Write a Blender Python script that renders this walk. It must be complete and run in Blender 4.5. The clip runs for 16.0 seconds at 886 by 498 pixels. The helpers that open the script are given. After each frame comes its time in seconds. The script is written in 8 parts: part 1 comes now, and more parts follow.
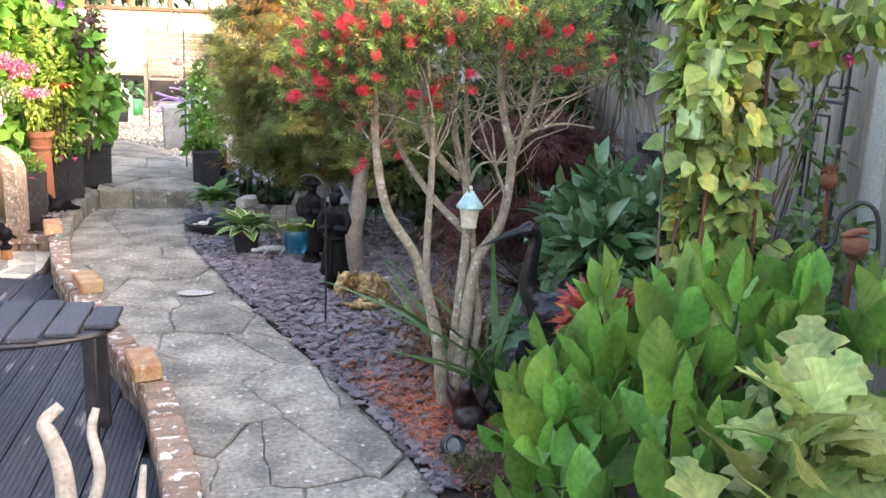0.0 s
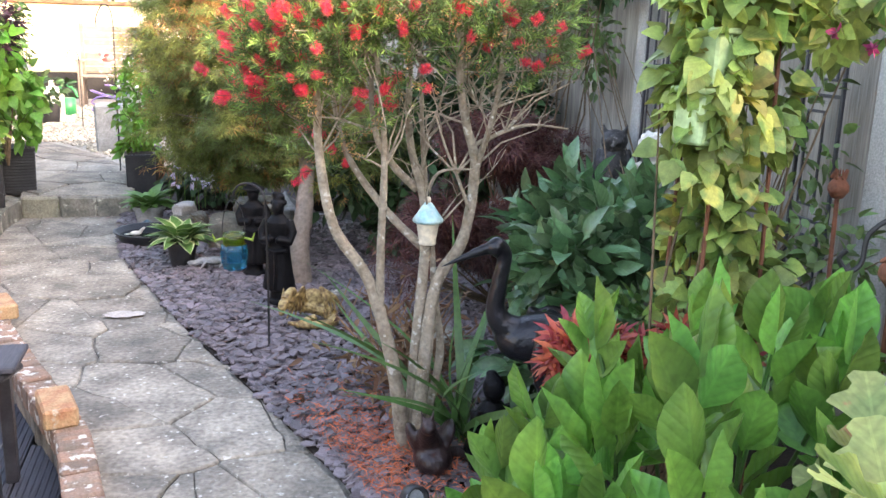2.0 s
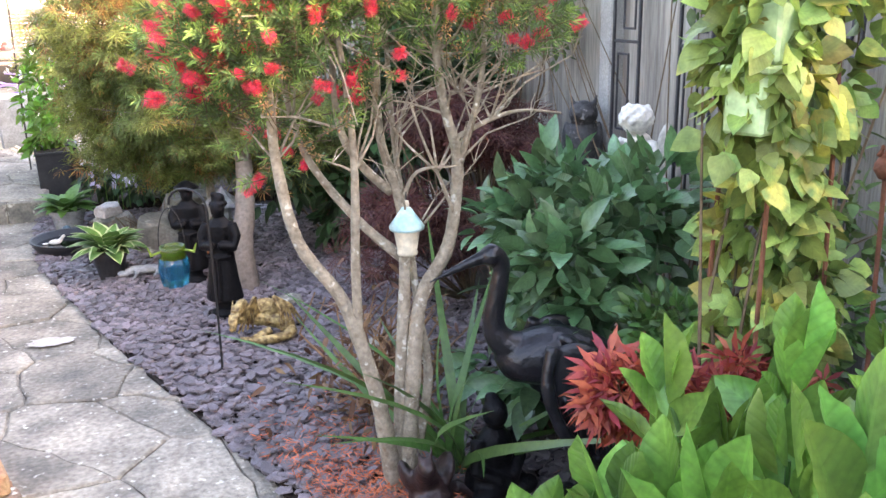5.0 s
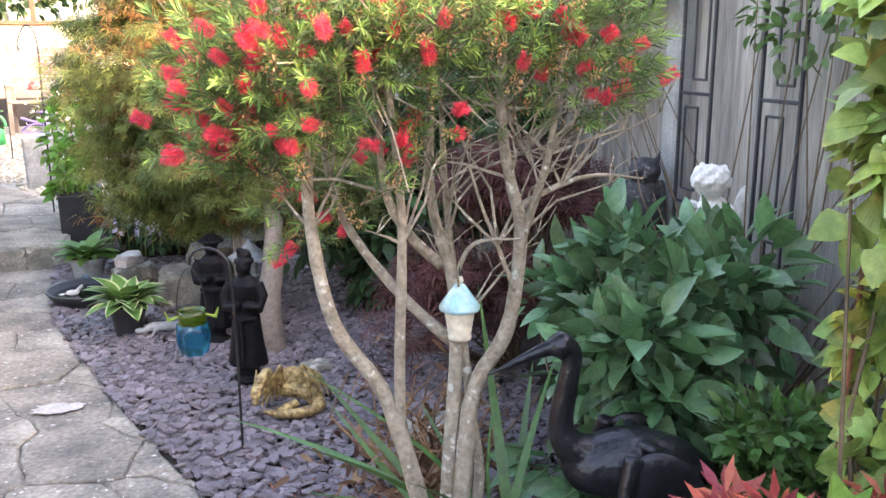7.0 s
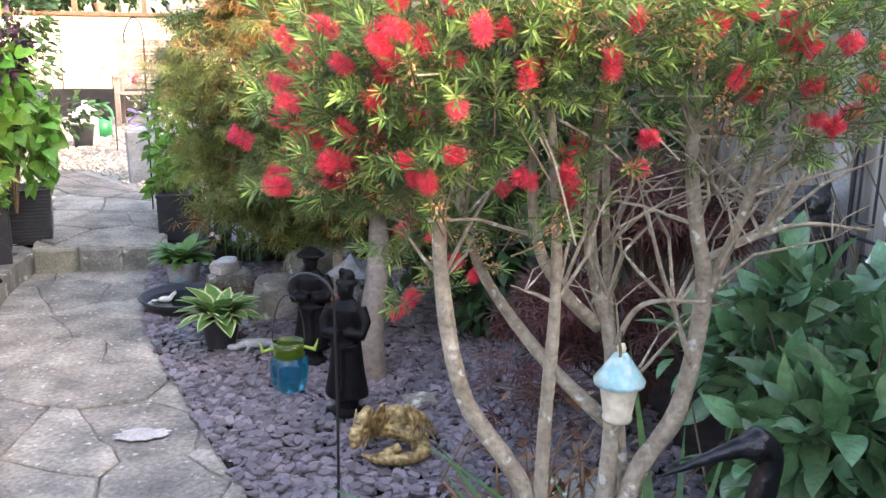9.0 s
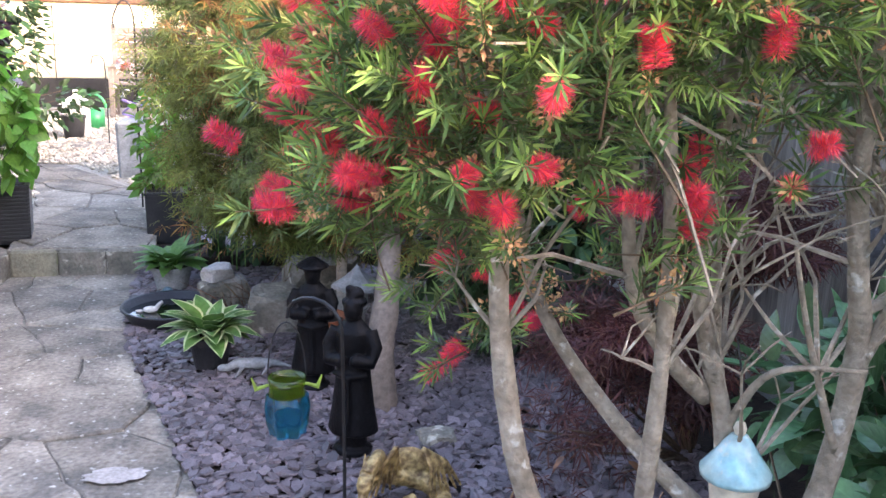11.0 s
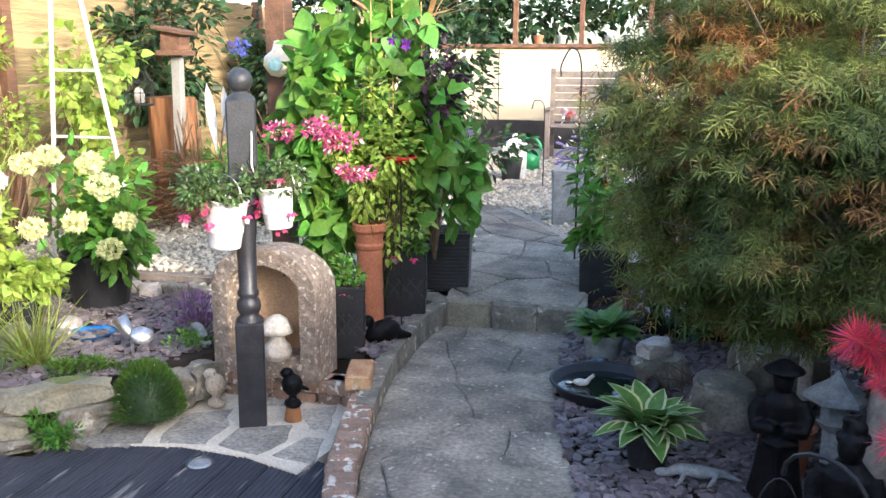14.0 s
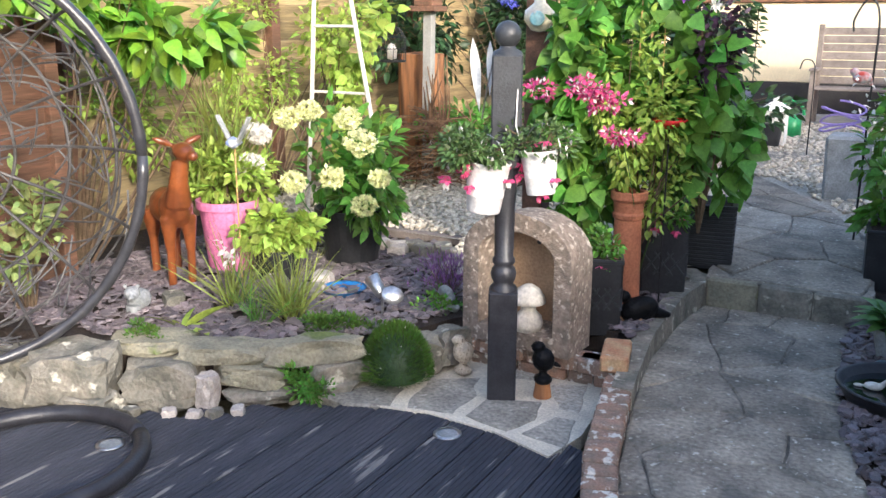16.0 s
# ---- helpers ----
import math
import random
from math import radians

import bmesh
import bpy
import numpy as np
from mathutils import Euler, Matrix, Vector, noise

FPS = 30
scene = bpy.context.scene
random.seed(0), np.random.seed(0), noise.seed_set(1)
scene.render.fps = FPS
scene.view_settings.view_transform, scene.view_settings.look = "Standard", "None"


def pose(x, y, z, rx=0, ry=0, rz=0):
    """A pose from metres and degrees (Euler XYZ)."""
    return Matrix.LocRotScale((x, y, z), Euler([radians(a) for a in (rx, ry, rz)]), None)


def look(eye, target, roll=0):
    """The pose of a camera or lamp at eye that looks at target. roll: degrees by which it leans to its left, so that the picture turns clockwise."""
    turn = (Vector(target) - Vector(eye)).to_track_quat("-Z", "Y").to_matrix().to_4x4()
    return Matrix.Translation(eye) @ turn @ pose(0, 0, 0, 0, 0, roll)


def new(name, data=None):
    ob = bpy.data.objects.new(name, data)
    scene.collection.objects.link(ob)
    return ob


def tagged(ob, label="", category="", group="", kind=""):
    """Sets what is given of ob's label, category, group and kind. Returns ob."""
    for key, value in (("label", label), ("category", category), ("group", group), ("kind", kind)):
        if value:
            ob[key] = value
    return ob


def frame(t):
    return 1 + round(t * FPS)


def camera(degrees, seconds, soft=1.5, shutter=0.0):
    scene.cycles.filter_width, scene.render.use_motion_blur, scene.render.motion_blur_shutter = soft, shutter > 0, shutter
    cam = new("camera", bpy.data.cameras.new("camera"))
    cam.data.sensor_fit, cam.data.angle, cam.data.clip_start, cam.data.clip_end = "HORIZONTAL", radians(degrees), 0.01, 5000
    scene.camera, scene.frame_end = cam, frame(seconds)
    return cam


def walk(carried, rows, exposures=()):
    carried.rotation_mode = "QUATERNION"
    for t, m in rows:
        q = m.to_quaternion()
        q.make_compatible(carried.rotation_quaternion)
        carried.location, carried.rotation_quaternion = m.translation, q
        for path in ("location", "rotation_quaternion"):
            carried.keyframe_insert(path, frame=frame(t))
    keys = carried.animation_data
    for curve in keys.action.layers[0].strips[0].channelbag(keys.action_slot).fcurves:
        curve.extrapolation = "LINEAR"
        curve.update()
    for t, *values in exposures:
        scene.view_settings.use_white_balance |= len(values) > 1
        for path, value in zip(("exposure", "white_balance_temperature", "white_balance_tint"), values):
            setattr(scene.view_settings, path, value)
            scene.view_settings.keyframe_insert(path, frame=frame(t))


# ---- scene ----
cam = camera(53.0, 16.0)
EXPOSURE = 2.75
PATH = [
    (0, (0.112, -0.041, 1.312), (0.505, 1.866, 0.852), 2.2),
    (0.5, (0.094, 0.092, 1.31), (0.646, 1.946, 0.801), 1.5),
    (1, (0.067, 0.179, 1.307), (0.746, 1.991, 0.803), 1.6),
    (1.5, (0.12, 0.261, 1.308), (0.677, 2.123, 0.837), 0.4),
    (2, (0.178, 0.331, 1.306), (0.674, 2.21, 0.834), 1.7),
    (2.5, (0.181, 0.433, 1.316), (0.801, 2.238, 0.716), 2.2),
    (3, (0.148, 0.534, 1.336), (0.887, 2.327, 0.849), -0.3),
    (3.5, (0.129, 0.596, 1.335), (0.841, 2.391, 0.816), -1.3),
    (4, (0.121, 0.628, 1.347), (0.836, 2.429, 0.851), -2.2),
    (4.5, (0.121, 0.669, 1.333), (0.819, 2.462, 0.788), -1.6),
    (4.7, (0.127, 0.695, 1.335), (0.781, 2.502, 0.782), -1.4),
    (6.8, (0.164, 1.046, 1.336), (0.814, 2.879, 0.869), 0.1),
    (7, (0.179, 1.081, 1.339), (0.778, 2.934, 0.882), -0.2),
    (7.5, (0.228, 1.167, 1.364), (0.639, 3.087, 0.987), 1.4),
    (8, (0.24, 1.244, 1.352), (0.555, 3.171, 0.921), 1.6),
    (8.5, (0.182, 1.372, 1.355), (0.554, 3.288, 0.916), 0.6),
    (9, (0.18, 1.495, 1.35), (0.583, 3.399, 0.887), 0.9),
    (9.2, (0.196, 1.547, 1.357), (0.534, 3.473, 0.939), 0.9),
    (11.3, (0.193, 1.986, 1.306), (0.602, 3.885, 0.83), 1.7),
    (11.5, (0.205, 2.027, 1.312), (0.552, 3.946, 0.867), 1.4),
    (12, (0.249, 2.133, 1.328), (0.478, 4.083, 0.947), 2.0),
    (12.5, (0.22, 2.217, 1.311), (0.33, 4.156, 0.836), 2.0),
    (13, (0.129, 2.316, 1.305), (0.103, 4.255, 0.815), 1.3),
    (13.5, (0.059, 2.342, 1.328), (-0.074, 4.281, 0.855), 0.3),
    (14, (0.037, 2.4, 1.354), (-0.458, 4.294, 0.945), 0.3),
    (14.5, (0.019, 2.472, 1.348), (-0.706, 4.29, 0.936), 0.6),
    (15, (0.007, 2.519, 1.323), (-0.857, 4.264, 0.864), 0.6),
    (15.5, (-0.086, 2.552, 1.327), (-0.975, 4.278, 0.848), 0.8),
    (16, (-0.189, 2.574, 1.334), (-1.136, 4.264, 0.836), 0.1),
]
walk(cam, [(t, look(eye, target, roll)) for t, eye, target, roll in PATH], [(0.0, EXPOSURE + 0.6, 7700, 19), (4.5, EXPOSURE + 1.15, 7800, 24), (9.0, EXPOSURE + 0.64, 7300, 23), (12.5, EXPOSURE + 0.5, 6500, 26), (13.3, EXPOSURE + 0.28, 6400, 16), (14.3, EXPOSURE - 0.66, 6000, 14), (16.0, EXPOSURE - 0.8, 5950, 14)])

# ---- light ----
SUN_ELEV, SUN_DIR = 19.0, (0.80, -0.60)
world = bpy.data.worlds.new("world")
scene.world = world
world.use_nodes = True
wn = world.node_tree.nodes
sky = wn.new("ShaderNodeTexSky")
sky.sky_type = "NISHITA"
sky.sun_disc = False
sky.sun_elevation = radians(SUN_ELEV)
sky.sun_rotation = math.atan2(SUN_DIR[0], SUN_DIR[1])
sky.air_density, sky.dust_density = 1.0, 2.5
world.node_tree.links.new(sky.outputs[0], wn["Background"].inputs[0])
wn["Background"].inputs[1].default_value = 0.15
sun = new("sun", bpy.data.lights.new("sun", "SUN"))
sun.data.energy, sun.data.angle, sun.data.color = 1.35, radians(4.0), (1.0, 0.91, 0.76)
hz = math.cos(radians(SUN_ELEV))
sun.matrix_world = look((SUN_DIR[0] * hz * 20, SUN_DIR[1] * hz * 20, math.sin(radians(SUN_ELEV)) * 20), (0, 0, 0))

# ---- helpers ----
R = random.Random(7)
RN = np.random.RandomState(11)


def mat(name, col, col2=None, rough=0.7, scale=12.0, fine=140.0, bump=0.25, metal=0.0, spec=0.4, vary=0.0, leaf=0.0,
        coat=0.0, spots=None, spot_scale=9.0, spot_size=0.62, world_co=True, stretch=None, veins=0.0, grain=0.2):
    """A surface with two scales of variation, a fine relief, spots of another colour and a spread from piece to piece."""
    m = bpy.data.materials.new(name)
    m.use_nodes = True
    t = m.node_tree
    n, k = t.nodes, t.links
    b = n["Principled BSDF"]
    col2 = col2 or [c * 0.72 for c in col]
    co = n.new("ShaderNodeNewGeometry").outputs["Position"] if world_co else n.new("ShaderNodeTexCoord").outputs["Object"]
    if stretch:
        sc = n.new("ShaderNodeVectorMath")
        sc.operation = "MULTIPLY"
        sc.inputs[1].default_value = stretch
        k.new(co, sc.inputs[0])
        co = sc.outputs[0]
    n1, n2 = n.new("ShaderNodeTexNoise"), n.new("ShaderNodeTexNoise")
    n1.inputs["Scale"].default_value, n1.inputs["Detail"].default_value = scale, 5.0
    n2.inputs["Scale"].default_value, n2.inputs["Detail"].default_value = fine, 3.0
    for q in (n1, n2):
        k.new(co, q.inputs["Vector"])
    r1 = n.new("ShaderNodeMapRange")
    r1.inputs[1].default_value, r1.inputs[2].default_value = 0.35, 0.65
    k.new(n1.outputs["Fac"], r1.inputs[0])
    mx = n.new("ShaderNodeMix")
    mx.data_type = "RGBA"
    mx.inputs["A"].default_value, mx.inputs["B"].default_value = (*col, 1), (*col2, 1)
    k.new(r1.outputs[0], mx.inputs["Factor"])
    out = mx.outputs["Result"]
    if spots:
        n3 = n.new("ShaderNodeTexNoise")
        n3.inputs["Scale"].default_value, n3.inputs["Detail"].default_value = spot_scale, 8.0
        k.new(co, n3.inputs["Vector"])
        r3 = n.new("ShaderNodeMapRange")
        r3.inputs[1].default_value, r3.inputs[2].default_value = spot_size, spot_size + 0.06
        k.new(n3.outputs["Fac"], r3.inputs[0])
        m3 = n.new("ShaderNodeMix")
        m3.data_type = "RGBA"
        m3.inputs["B"].default_value = (*spots, 1)
        k.new(out, m3.inputs["A"])
        k.new(r3.outputs[0], m3.inputs["Factor"])
        out = m3.outputs["Result"]
    hs = n.new("ShaderNodeHueSaturation")
    k.new(out, hs.inputs["Color"])
    r2 = n.new("ShaderNodeMapRange")
    r2.inputs[1].default_value, r2.inputs[2].default_value, r2.inputs[3].default_value, r2.inputs[4].default_value = 0.3, 0.7, 1 - grain, 1 + grain
    k.new(n2.outputs["Fac"], r2.inputs[0])
    val = r2.outputs[0]
    if vary:
        rnd = n.new("ShaderNodeNewGeometry").outputs["Random Per Island"] if leaf or vary < 0 else n.new("ShaderNodeObjectInfo").outputs["Random"]
        v = abs(vary)
        r4 = n.new("ShaderNodeMapRange")
        r4.inputs[3].default_value, r4.inputs[4].default_value = 1 - v, 1 + v
        k.new(rnd, r4.inputs[0])
        mm = n.new("ShaderNodeMath")
        mm.operation = "MULTIPLY"
        k.new(val, mm.inputs[0])
        k.new(r4.outputs[0], mm.inputs[1])
        val = mm.outputs[0]
        if leaf:
            r5 = n.new("ShaderNodeMapRange")
            r5.inputs[3].default_value, r5.inputs[4].default_value = 0.5 - 0.06 * v, 0.5 + 0.05 * v
            k.new(rnd, r5.inputs[0])
            k.new(r5.outputs[0], hs.inputs["Hue"])
    vein = None
    if veins:
        at = n.new("ShaderNodeAttribute")
        at.attribute_name = "leaf_place"
        xyz = n.new("ShaderNodeSeparateXYZ")
        k.new(at.outputs["Vector"], xyz.inputs[0])

        def calc(op, a, b=None):
            q = n.new("ShaderNodeMath")
            q.operation = op
            for i, w in enumerate((a, b)):
                if isinstance(w, (int, float)):
                    q.inputs[i].default_value = w
                elif w is not None:
                    k.new(w, q.inputs[i])
            return q.outputs[0]
        across = calc("ABSOLUTE", xyz.outputs[0])
        ribs = calc("SINE", calc("MULTIPLY", calc("SUBTRACT", xyz.outputs[1], calc("MULTIPLY", across, 1.2)), 40.0))
        vein = calc("POWER", calc("ADD", calc("MULTIPLY", ribs, 0.5), 0.5), 3.0)
        mid = calc("LESS_THAN", across, 0.014)
        shade = calc("ADD", calc("SUBTRACT", 1.0 + 0.12 * veins, calc("MULTIPLY", vein, 0.3 * veins)), calc("MULTIPLY", mid, 0.45 * veins))
        val = calc("MULTIPLY", val, shade)
    k.new(val, hs.inputs["Value"])
    k.new(hs.outputs[0], b.inputs["Base Color"])
    b.inputs["Roughness"].default_value, b.inputs["Metallic"].default_value = rough, metal
    b.inputs["Specular IOR Level"].default_value = spec
    b.inputs["Coat Weight"].default_value = coat
    if bump:
        bp = n.new("ShaderNodeBump")
        bp.inputs["Strength"].default_value, bp.inputs["Distance"].default_value = bump, 0.01
        k.new(vein if veins else n2.outputs["Fac"], bp.inputs["Height"])
        k.new(bp.outputs[0], b.inputs["Normal"])
    if leaf:
        tr = n.new("ShaderNodeBsdfTranslucent")
        k.new(hs.outputs[0], tr.inputs["Color"])
        ms = n.new("ShaderNodeMixShader")
        ms.inputs[0].default_value = leaf
        k.new(b.outputs[0], ms.inputs[1])
        k.new(tr.outputs[0], ms.inputs[2])
        k.new(ms.outputs[0], n["Material Output"].inputs["Surface"])
    return m


def mesh_ob(name, verts, faces, material, parent=None, label="", smooth=False):
    me = bpy.data.meshes.new(name)
    me.from_pydata([tuple(v) for v in verts], [], [tuple(f) for f in faces])
    me.materials.append(material)
    if smooth:
        me.shade_smooth()
    ob = new(name, me)
    if parent:
        ob.parent = parent
    if label:
        ob["label"] = label
    return ob


def part(name, bm, material, parent=None, label="", smooth=False):
    me = bpy.data.meshes.new(name)
    bmesh.ops.recalc_face_normals(bm, faces=bm.faces)
    bm.to_mesh(me)
    bm.free()
    me.materials.append(material)
    if smooth:
        me.shade_smooth()
    ob = new(name, me)
    if parent:
        ob.parent = parent
    if label:
        ob["label"] = label
    return ob


def thing(name, at, label, category, group="", rz=0.0):
    e = new(name)
    e.matrix_world = pose(*at, 0, 0, rz)
    return tagged(e, label, category, group)


def add_box(bm, size, at=(0, 0, 0), rot=(0, 0, 0), bevel=0.0, taper=1.0, segs=1):
    r = bmesh.ops.create_cube(bm, size=1.0)
    vs = r["verts"]
    for v in vs:
        if v.co.z > 0:
            v.co.x *= taper
            v.co.y *= taper
        v.co = Vector((v.co.x * size[0], v.co.y * size[1], v.co.z * size[2]))
    if bevel:
        es = list({e for v in vs for e in v.link_edges})
        g = bmesh.ops.bevel(bm, geom=es, offset=bevel, segments=segs, affect="EDGES", profile=0.6)
        vs = list({v for f in g["faces"] for v in f.verts} | {v for v in vs if v.is_valid})
    bmesh.ops.transform(bm, matrix=pose(*at, *rot), verts=vs)
    return vs


def box(size, at=(0, 0, 0), rot=(0, 0, 0), bevel=0.004, taper=1.0):
    bm = bmesh.new()
    add_box(bm, size, at, rot, bevel, taper)
    return bm


def add_lathe(bm, profile, at=(0, 0, 0), segs=24, rot=(0, 0, 0), squash=(1, 1), flute=0.0):
    m = pose(*at, *rot)
    rings = []
    for r, z in profile:
        if r < 1e-5:
            rings.append([bm.verts.new(m @ Vector((0, 0, z)))])
        else:
            rings.append([bm.verts.new(m @ Vector((r * squash[0] * math.cos(a) * (1 + flute * math.cos(6 * a)),
                                                   r * squash[1] * math.sin(a) * (1 + flute * math.cos(6 * a)), z)))
                          for a in [2 * math.pi * i / segs for i in range(segs)]])
    for a, b in zip(rings, rings[1:]):
        for i in range(segs):
            j = (i + 1) % segs
            q = [a[i % len(a)], a[j % len(a)], b[j % len(b)], b[i % len(b)]]
            q = list(dict.fromkeys(q))
            if len(q) > 2:
                bm.faces.new(q)
    return bm


def lathe(profile, at=(0, 0, 0), segs=24, rot=(0, 0, 0), squash=(1, 1), flute=0.0):
    return add_lathe(bmesh.new(), profile, at, segs, rot, squash, flute)


def add_tube(bm, pts, radii, segs=8):
    pts = [Vector(p) for p in pts]
    if not hasattr(radii, "__len__"):
        radii = [radii] * len(pts)
    rings, side = [], None
    for i, p in enumerate(pts):
        d = (pts[min(i + 1, len(pts) - 1)] - pts[max(i - 1, 0)]).normalized()
        if side is None:
            side = d.orthogonal().normalized()
        side = (side - d * side.dot(d))
        side = side.normalized() if side.length > 1e-6 else d.orthogonal().normalized()
        up = d.cross(side)
        rings.append([bm.verts.new(p + radii[i] * (math.cos(a) * side + math.sin(a) * up)) for a in [2 * math.pi * q / segs for q in range(segs)]])
    for a, b in zip(rings, rings[1:]):
        for i in range(segs):
            bm.faces.new((a[i], a[(i + 1) % segs], b[(i + 1) % segs], b[i]))
    bm.faces.new(rings[0][::-1])
    bm.faces.new(rings[-1])
    return bm


def tube(pts, radii, segs=8):
    return add_tube(bmesh.new(), pts, radii, segs)


def add_ball(bm, at, r, rot=(0, 0, 0), sub=2):
    r = (r, r, r) if not hasattr(r, "__len__") else r
    v = bmesh.ops.create_icosphere(bm, subdivisions=sub, radius=1.0)["verts"]
    bmesh.ops.transform(bm, matrix=pose(*at, *rot) @ Matrix.Diagonal((*r, 1)), verts=v)
    return v


def curve_pts(pts, n=24):
    """Smooth line through a few points."""
    P = [Vector(p) for p in pts]
    P = [P[0] * 2 - P[1]] + P + [P[-1] * 2 - P[-2]]
    out = []
    for i in range(1, len(P) - 2):
        for s in range(n):
            t = s / n
            a, b, c, d = P[i - 1:i + 3]
            out.append(0.5 * (2 * b + (c - a) * t + (2 * a - 5 * b + 4 * c - d) * t * t + (3 * b - a - 3 * c + d) * t ** 3))
    return out + [P[-2]]


def statue(name, at, material, label, build, rz=0.0, voxel=0.006, category="statue"):
    """One closed, moulded mesh out of overlapping masses."""
    bm = bmesh.new()
    build(bm)
    ob = part(name, bm, material, smooth=True)
    ob.matrix_world = pose(*at, 0, 0, rz)
    rm = ob.modifiers.new("mould", "REMESH")
    rm.mode, rm.voxel_size, rm.use_smooth_shade = "VOXEL", voxel, True
    sm = ob.modifiers.new("soft", "SMOOTH")
    sm.iterations, sm.factor = 3, 0.5
    return tagged(ob, label, category)


# Leaf outlines: x across, y along, z out of the leaf; length 1.
def leaf_shape(width=0.5, rows=5, fold=0.12, droop=0.25, wide_at=0.4, tip=0.0, wave=0.0):
    v, f = [], []
    for i in range(rows + 1):
        s = i / rows
        w = width * 0.5 * (math.sin(math.pi * s ** (math.log(0.5) / math.log(wide_at))) ** 0.85 + (tip if i == rows else 0))
        z = -droop * s * s
        lift = fold * w * 2 + (wave * math.sin(i * 2.4))
        v += [(-w, s, z + lift), (0, s, z), (w, s, z + lift - wave * 0.6 * math.sin(i * 2.4))]
        if i:
            a = 3 * (i - 1)
            f += [(a, a + 1, a + 4, a + 3), (a + 1, a + 2, a + 5, a + 4)]
    return v, f


def fan_shape(lobes=7, spread=130, w=0.12, fold=0.05):
    v, f = [], []
    for i in range(lobes):
        a = radians(-spread + 2 * spread * i / (lobes - 1))
        n = 1.0 - 0.42 * abs(2 * i / (lobes - 1) - 1)
        c, s = math.sin(a), math.cos(a)
        b = len(v)
        v += [(0, 0.0, 0), (c * n * 0.55 - s * w, s * n * 0.55 + c * w, fold), (c * n, s * n, -0.1), (c * n * 0.55 + s * w, s * n * 0.55 - c * w, fold)]
        f += [(b, b + 1, b + 2, b + 3)]
    return v, f


def oak_shape(rows=12):
    """A broad leaf cut into three pairs of rounded lobes."""
    v, f = [], []
    for i in range(rows + 1):
        q = i / rows
        w = 0.47 * math.sin(math.pi * min(1.0, q * 0.94 + 0.03)) ** 0.6 * (0.72 + 0.28 * math.cos(q * 6.283 * 2.6 + 2.6))
        z = -0.22 * q * q
        v += [(-w, q, z + 0.20 * w), (-w * 0.5, q, z + 0.13 * w), (0, q, z), (w * 0.5, q, z + 0.13 * w), (w, q, z + 0.20 * w)]
        if i:
            a = 5 * (i - 1)
            f += [(a + c, a + c + 1, a + c + 6, a + c + 5) for c in range(4)]
    return v, f


OAK = oak_shape()
OVAL = leaf_shape(0.5, 5, 0.14, 0.22)
BROAD = leaf_shape(0.52, 8, 0.34, -0.10, 0.45, 0, 0.02)
LANCE = leaf_shape(0.3, 5, 0.12, 0.35)
HEART = leaf_shape(0.85, 5, 0.10, 0.25, 0.3)
SMALL = leaf_shape(0.5, 2, 0.15, 0.1, 0.45)
NEEDLE = leaf_shape(0.105, 2, 0.05, 0.08)
LINEAR = leaf_shape(0.115, 3, 0.1, 0.06, 0.55)
STRAP = leaf_shape(0.05, 8, 0.1, 0.9, 0.35)
BLADE = leaf_shape(0.02, 5, 0.0, 0.45, 0.3)
FAN = fan_shape(6, 115, 0.10)
FEATHER = fan_shape(7, 105, 0.036)
PETAL = leaf_shape(0.6, 2, 0.1, 0.15, 0.6)


def leaves(name, pts, dirs, size, shape, material, parent=None, label="", jitter=0.3, up=0.6, spread=0.5):
    """One joined mesh of many leaves at pts, pointing along dirs; faces turned mostly upwards."""
    pts, dirs = np.asarray(pts, float), np.asarray(dirs, float)
    N = len(pts)
    tv, tf = np.array(shape[0], float), shape[1]
    d = dirs + RN.normal(0, spread, (N, 3)) * 0.5
    d /= np.linalg.norm(d, axis=1, keepdims=True) + 1e-9
    ref = np.array([0, 0, 1.0]) * up + RN.normal(0, 0.45, (N, 3))
    x = np.cross(d, ref)
    x /= np.linalg.norm(x, axis=1, keepdims=True) + 1e-9
    z = np.cross(x, d)
    s = (size * (1 + RN.uniform(-jitter, jitter, N)))[:, None, None]
    V = pts[:, None, :] + s * (tv[None, :, 0:1] * x[:, None, :] + tv[None, :, 1:2] * d[:, None, :] + tv[None, :, 2:3] * z[:, None, :])
    k = len(tv)
    V = V.reshape(-1, 3)
    nq = len(tf)
    F = np.array(tf)[None, :, :] + (np.arange(N) * k)[:, None, None]
    me = bpy.data.meshes.new(name)
    me.vertices.add(len(V))
    me.vertices.foreach_set("co", V.ravel())
    q = F.shape[2]
    me.loops.add(N * nq * q)
    me.loops.foreach_set("vertex_index", F.ravel().astype(np.int32))
    me.polygons.add(N * nq)
    me.polygons.foreach_set("loop_start", np.arange(N * nq, dtype=np.int32) * q)
    me.update(calc_edges=True)
    me.validate()
    if k > 12:
        place = me.attributes.new("leaf_place", "FLOAT_VECTOR", "POINT")
        place.data.foreach_set("vector", np.tile(tv, (N, 1)).ravel())
    me.materials.append(material)
    me.shade_smooth()
    ob = new(name, me)
    if parent:
        ob.parent = parent
    if label:
        ob["label"] = label
    return ob


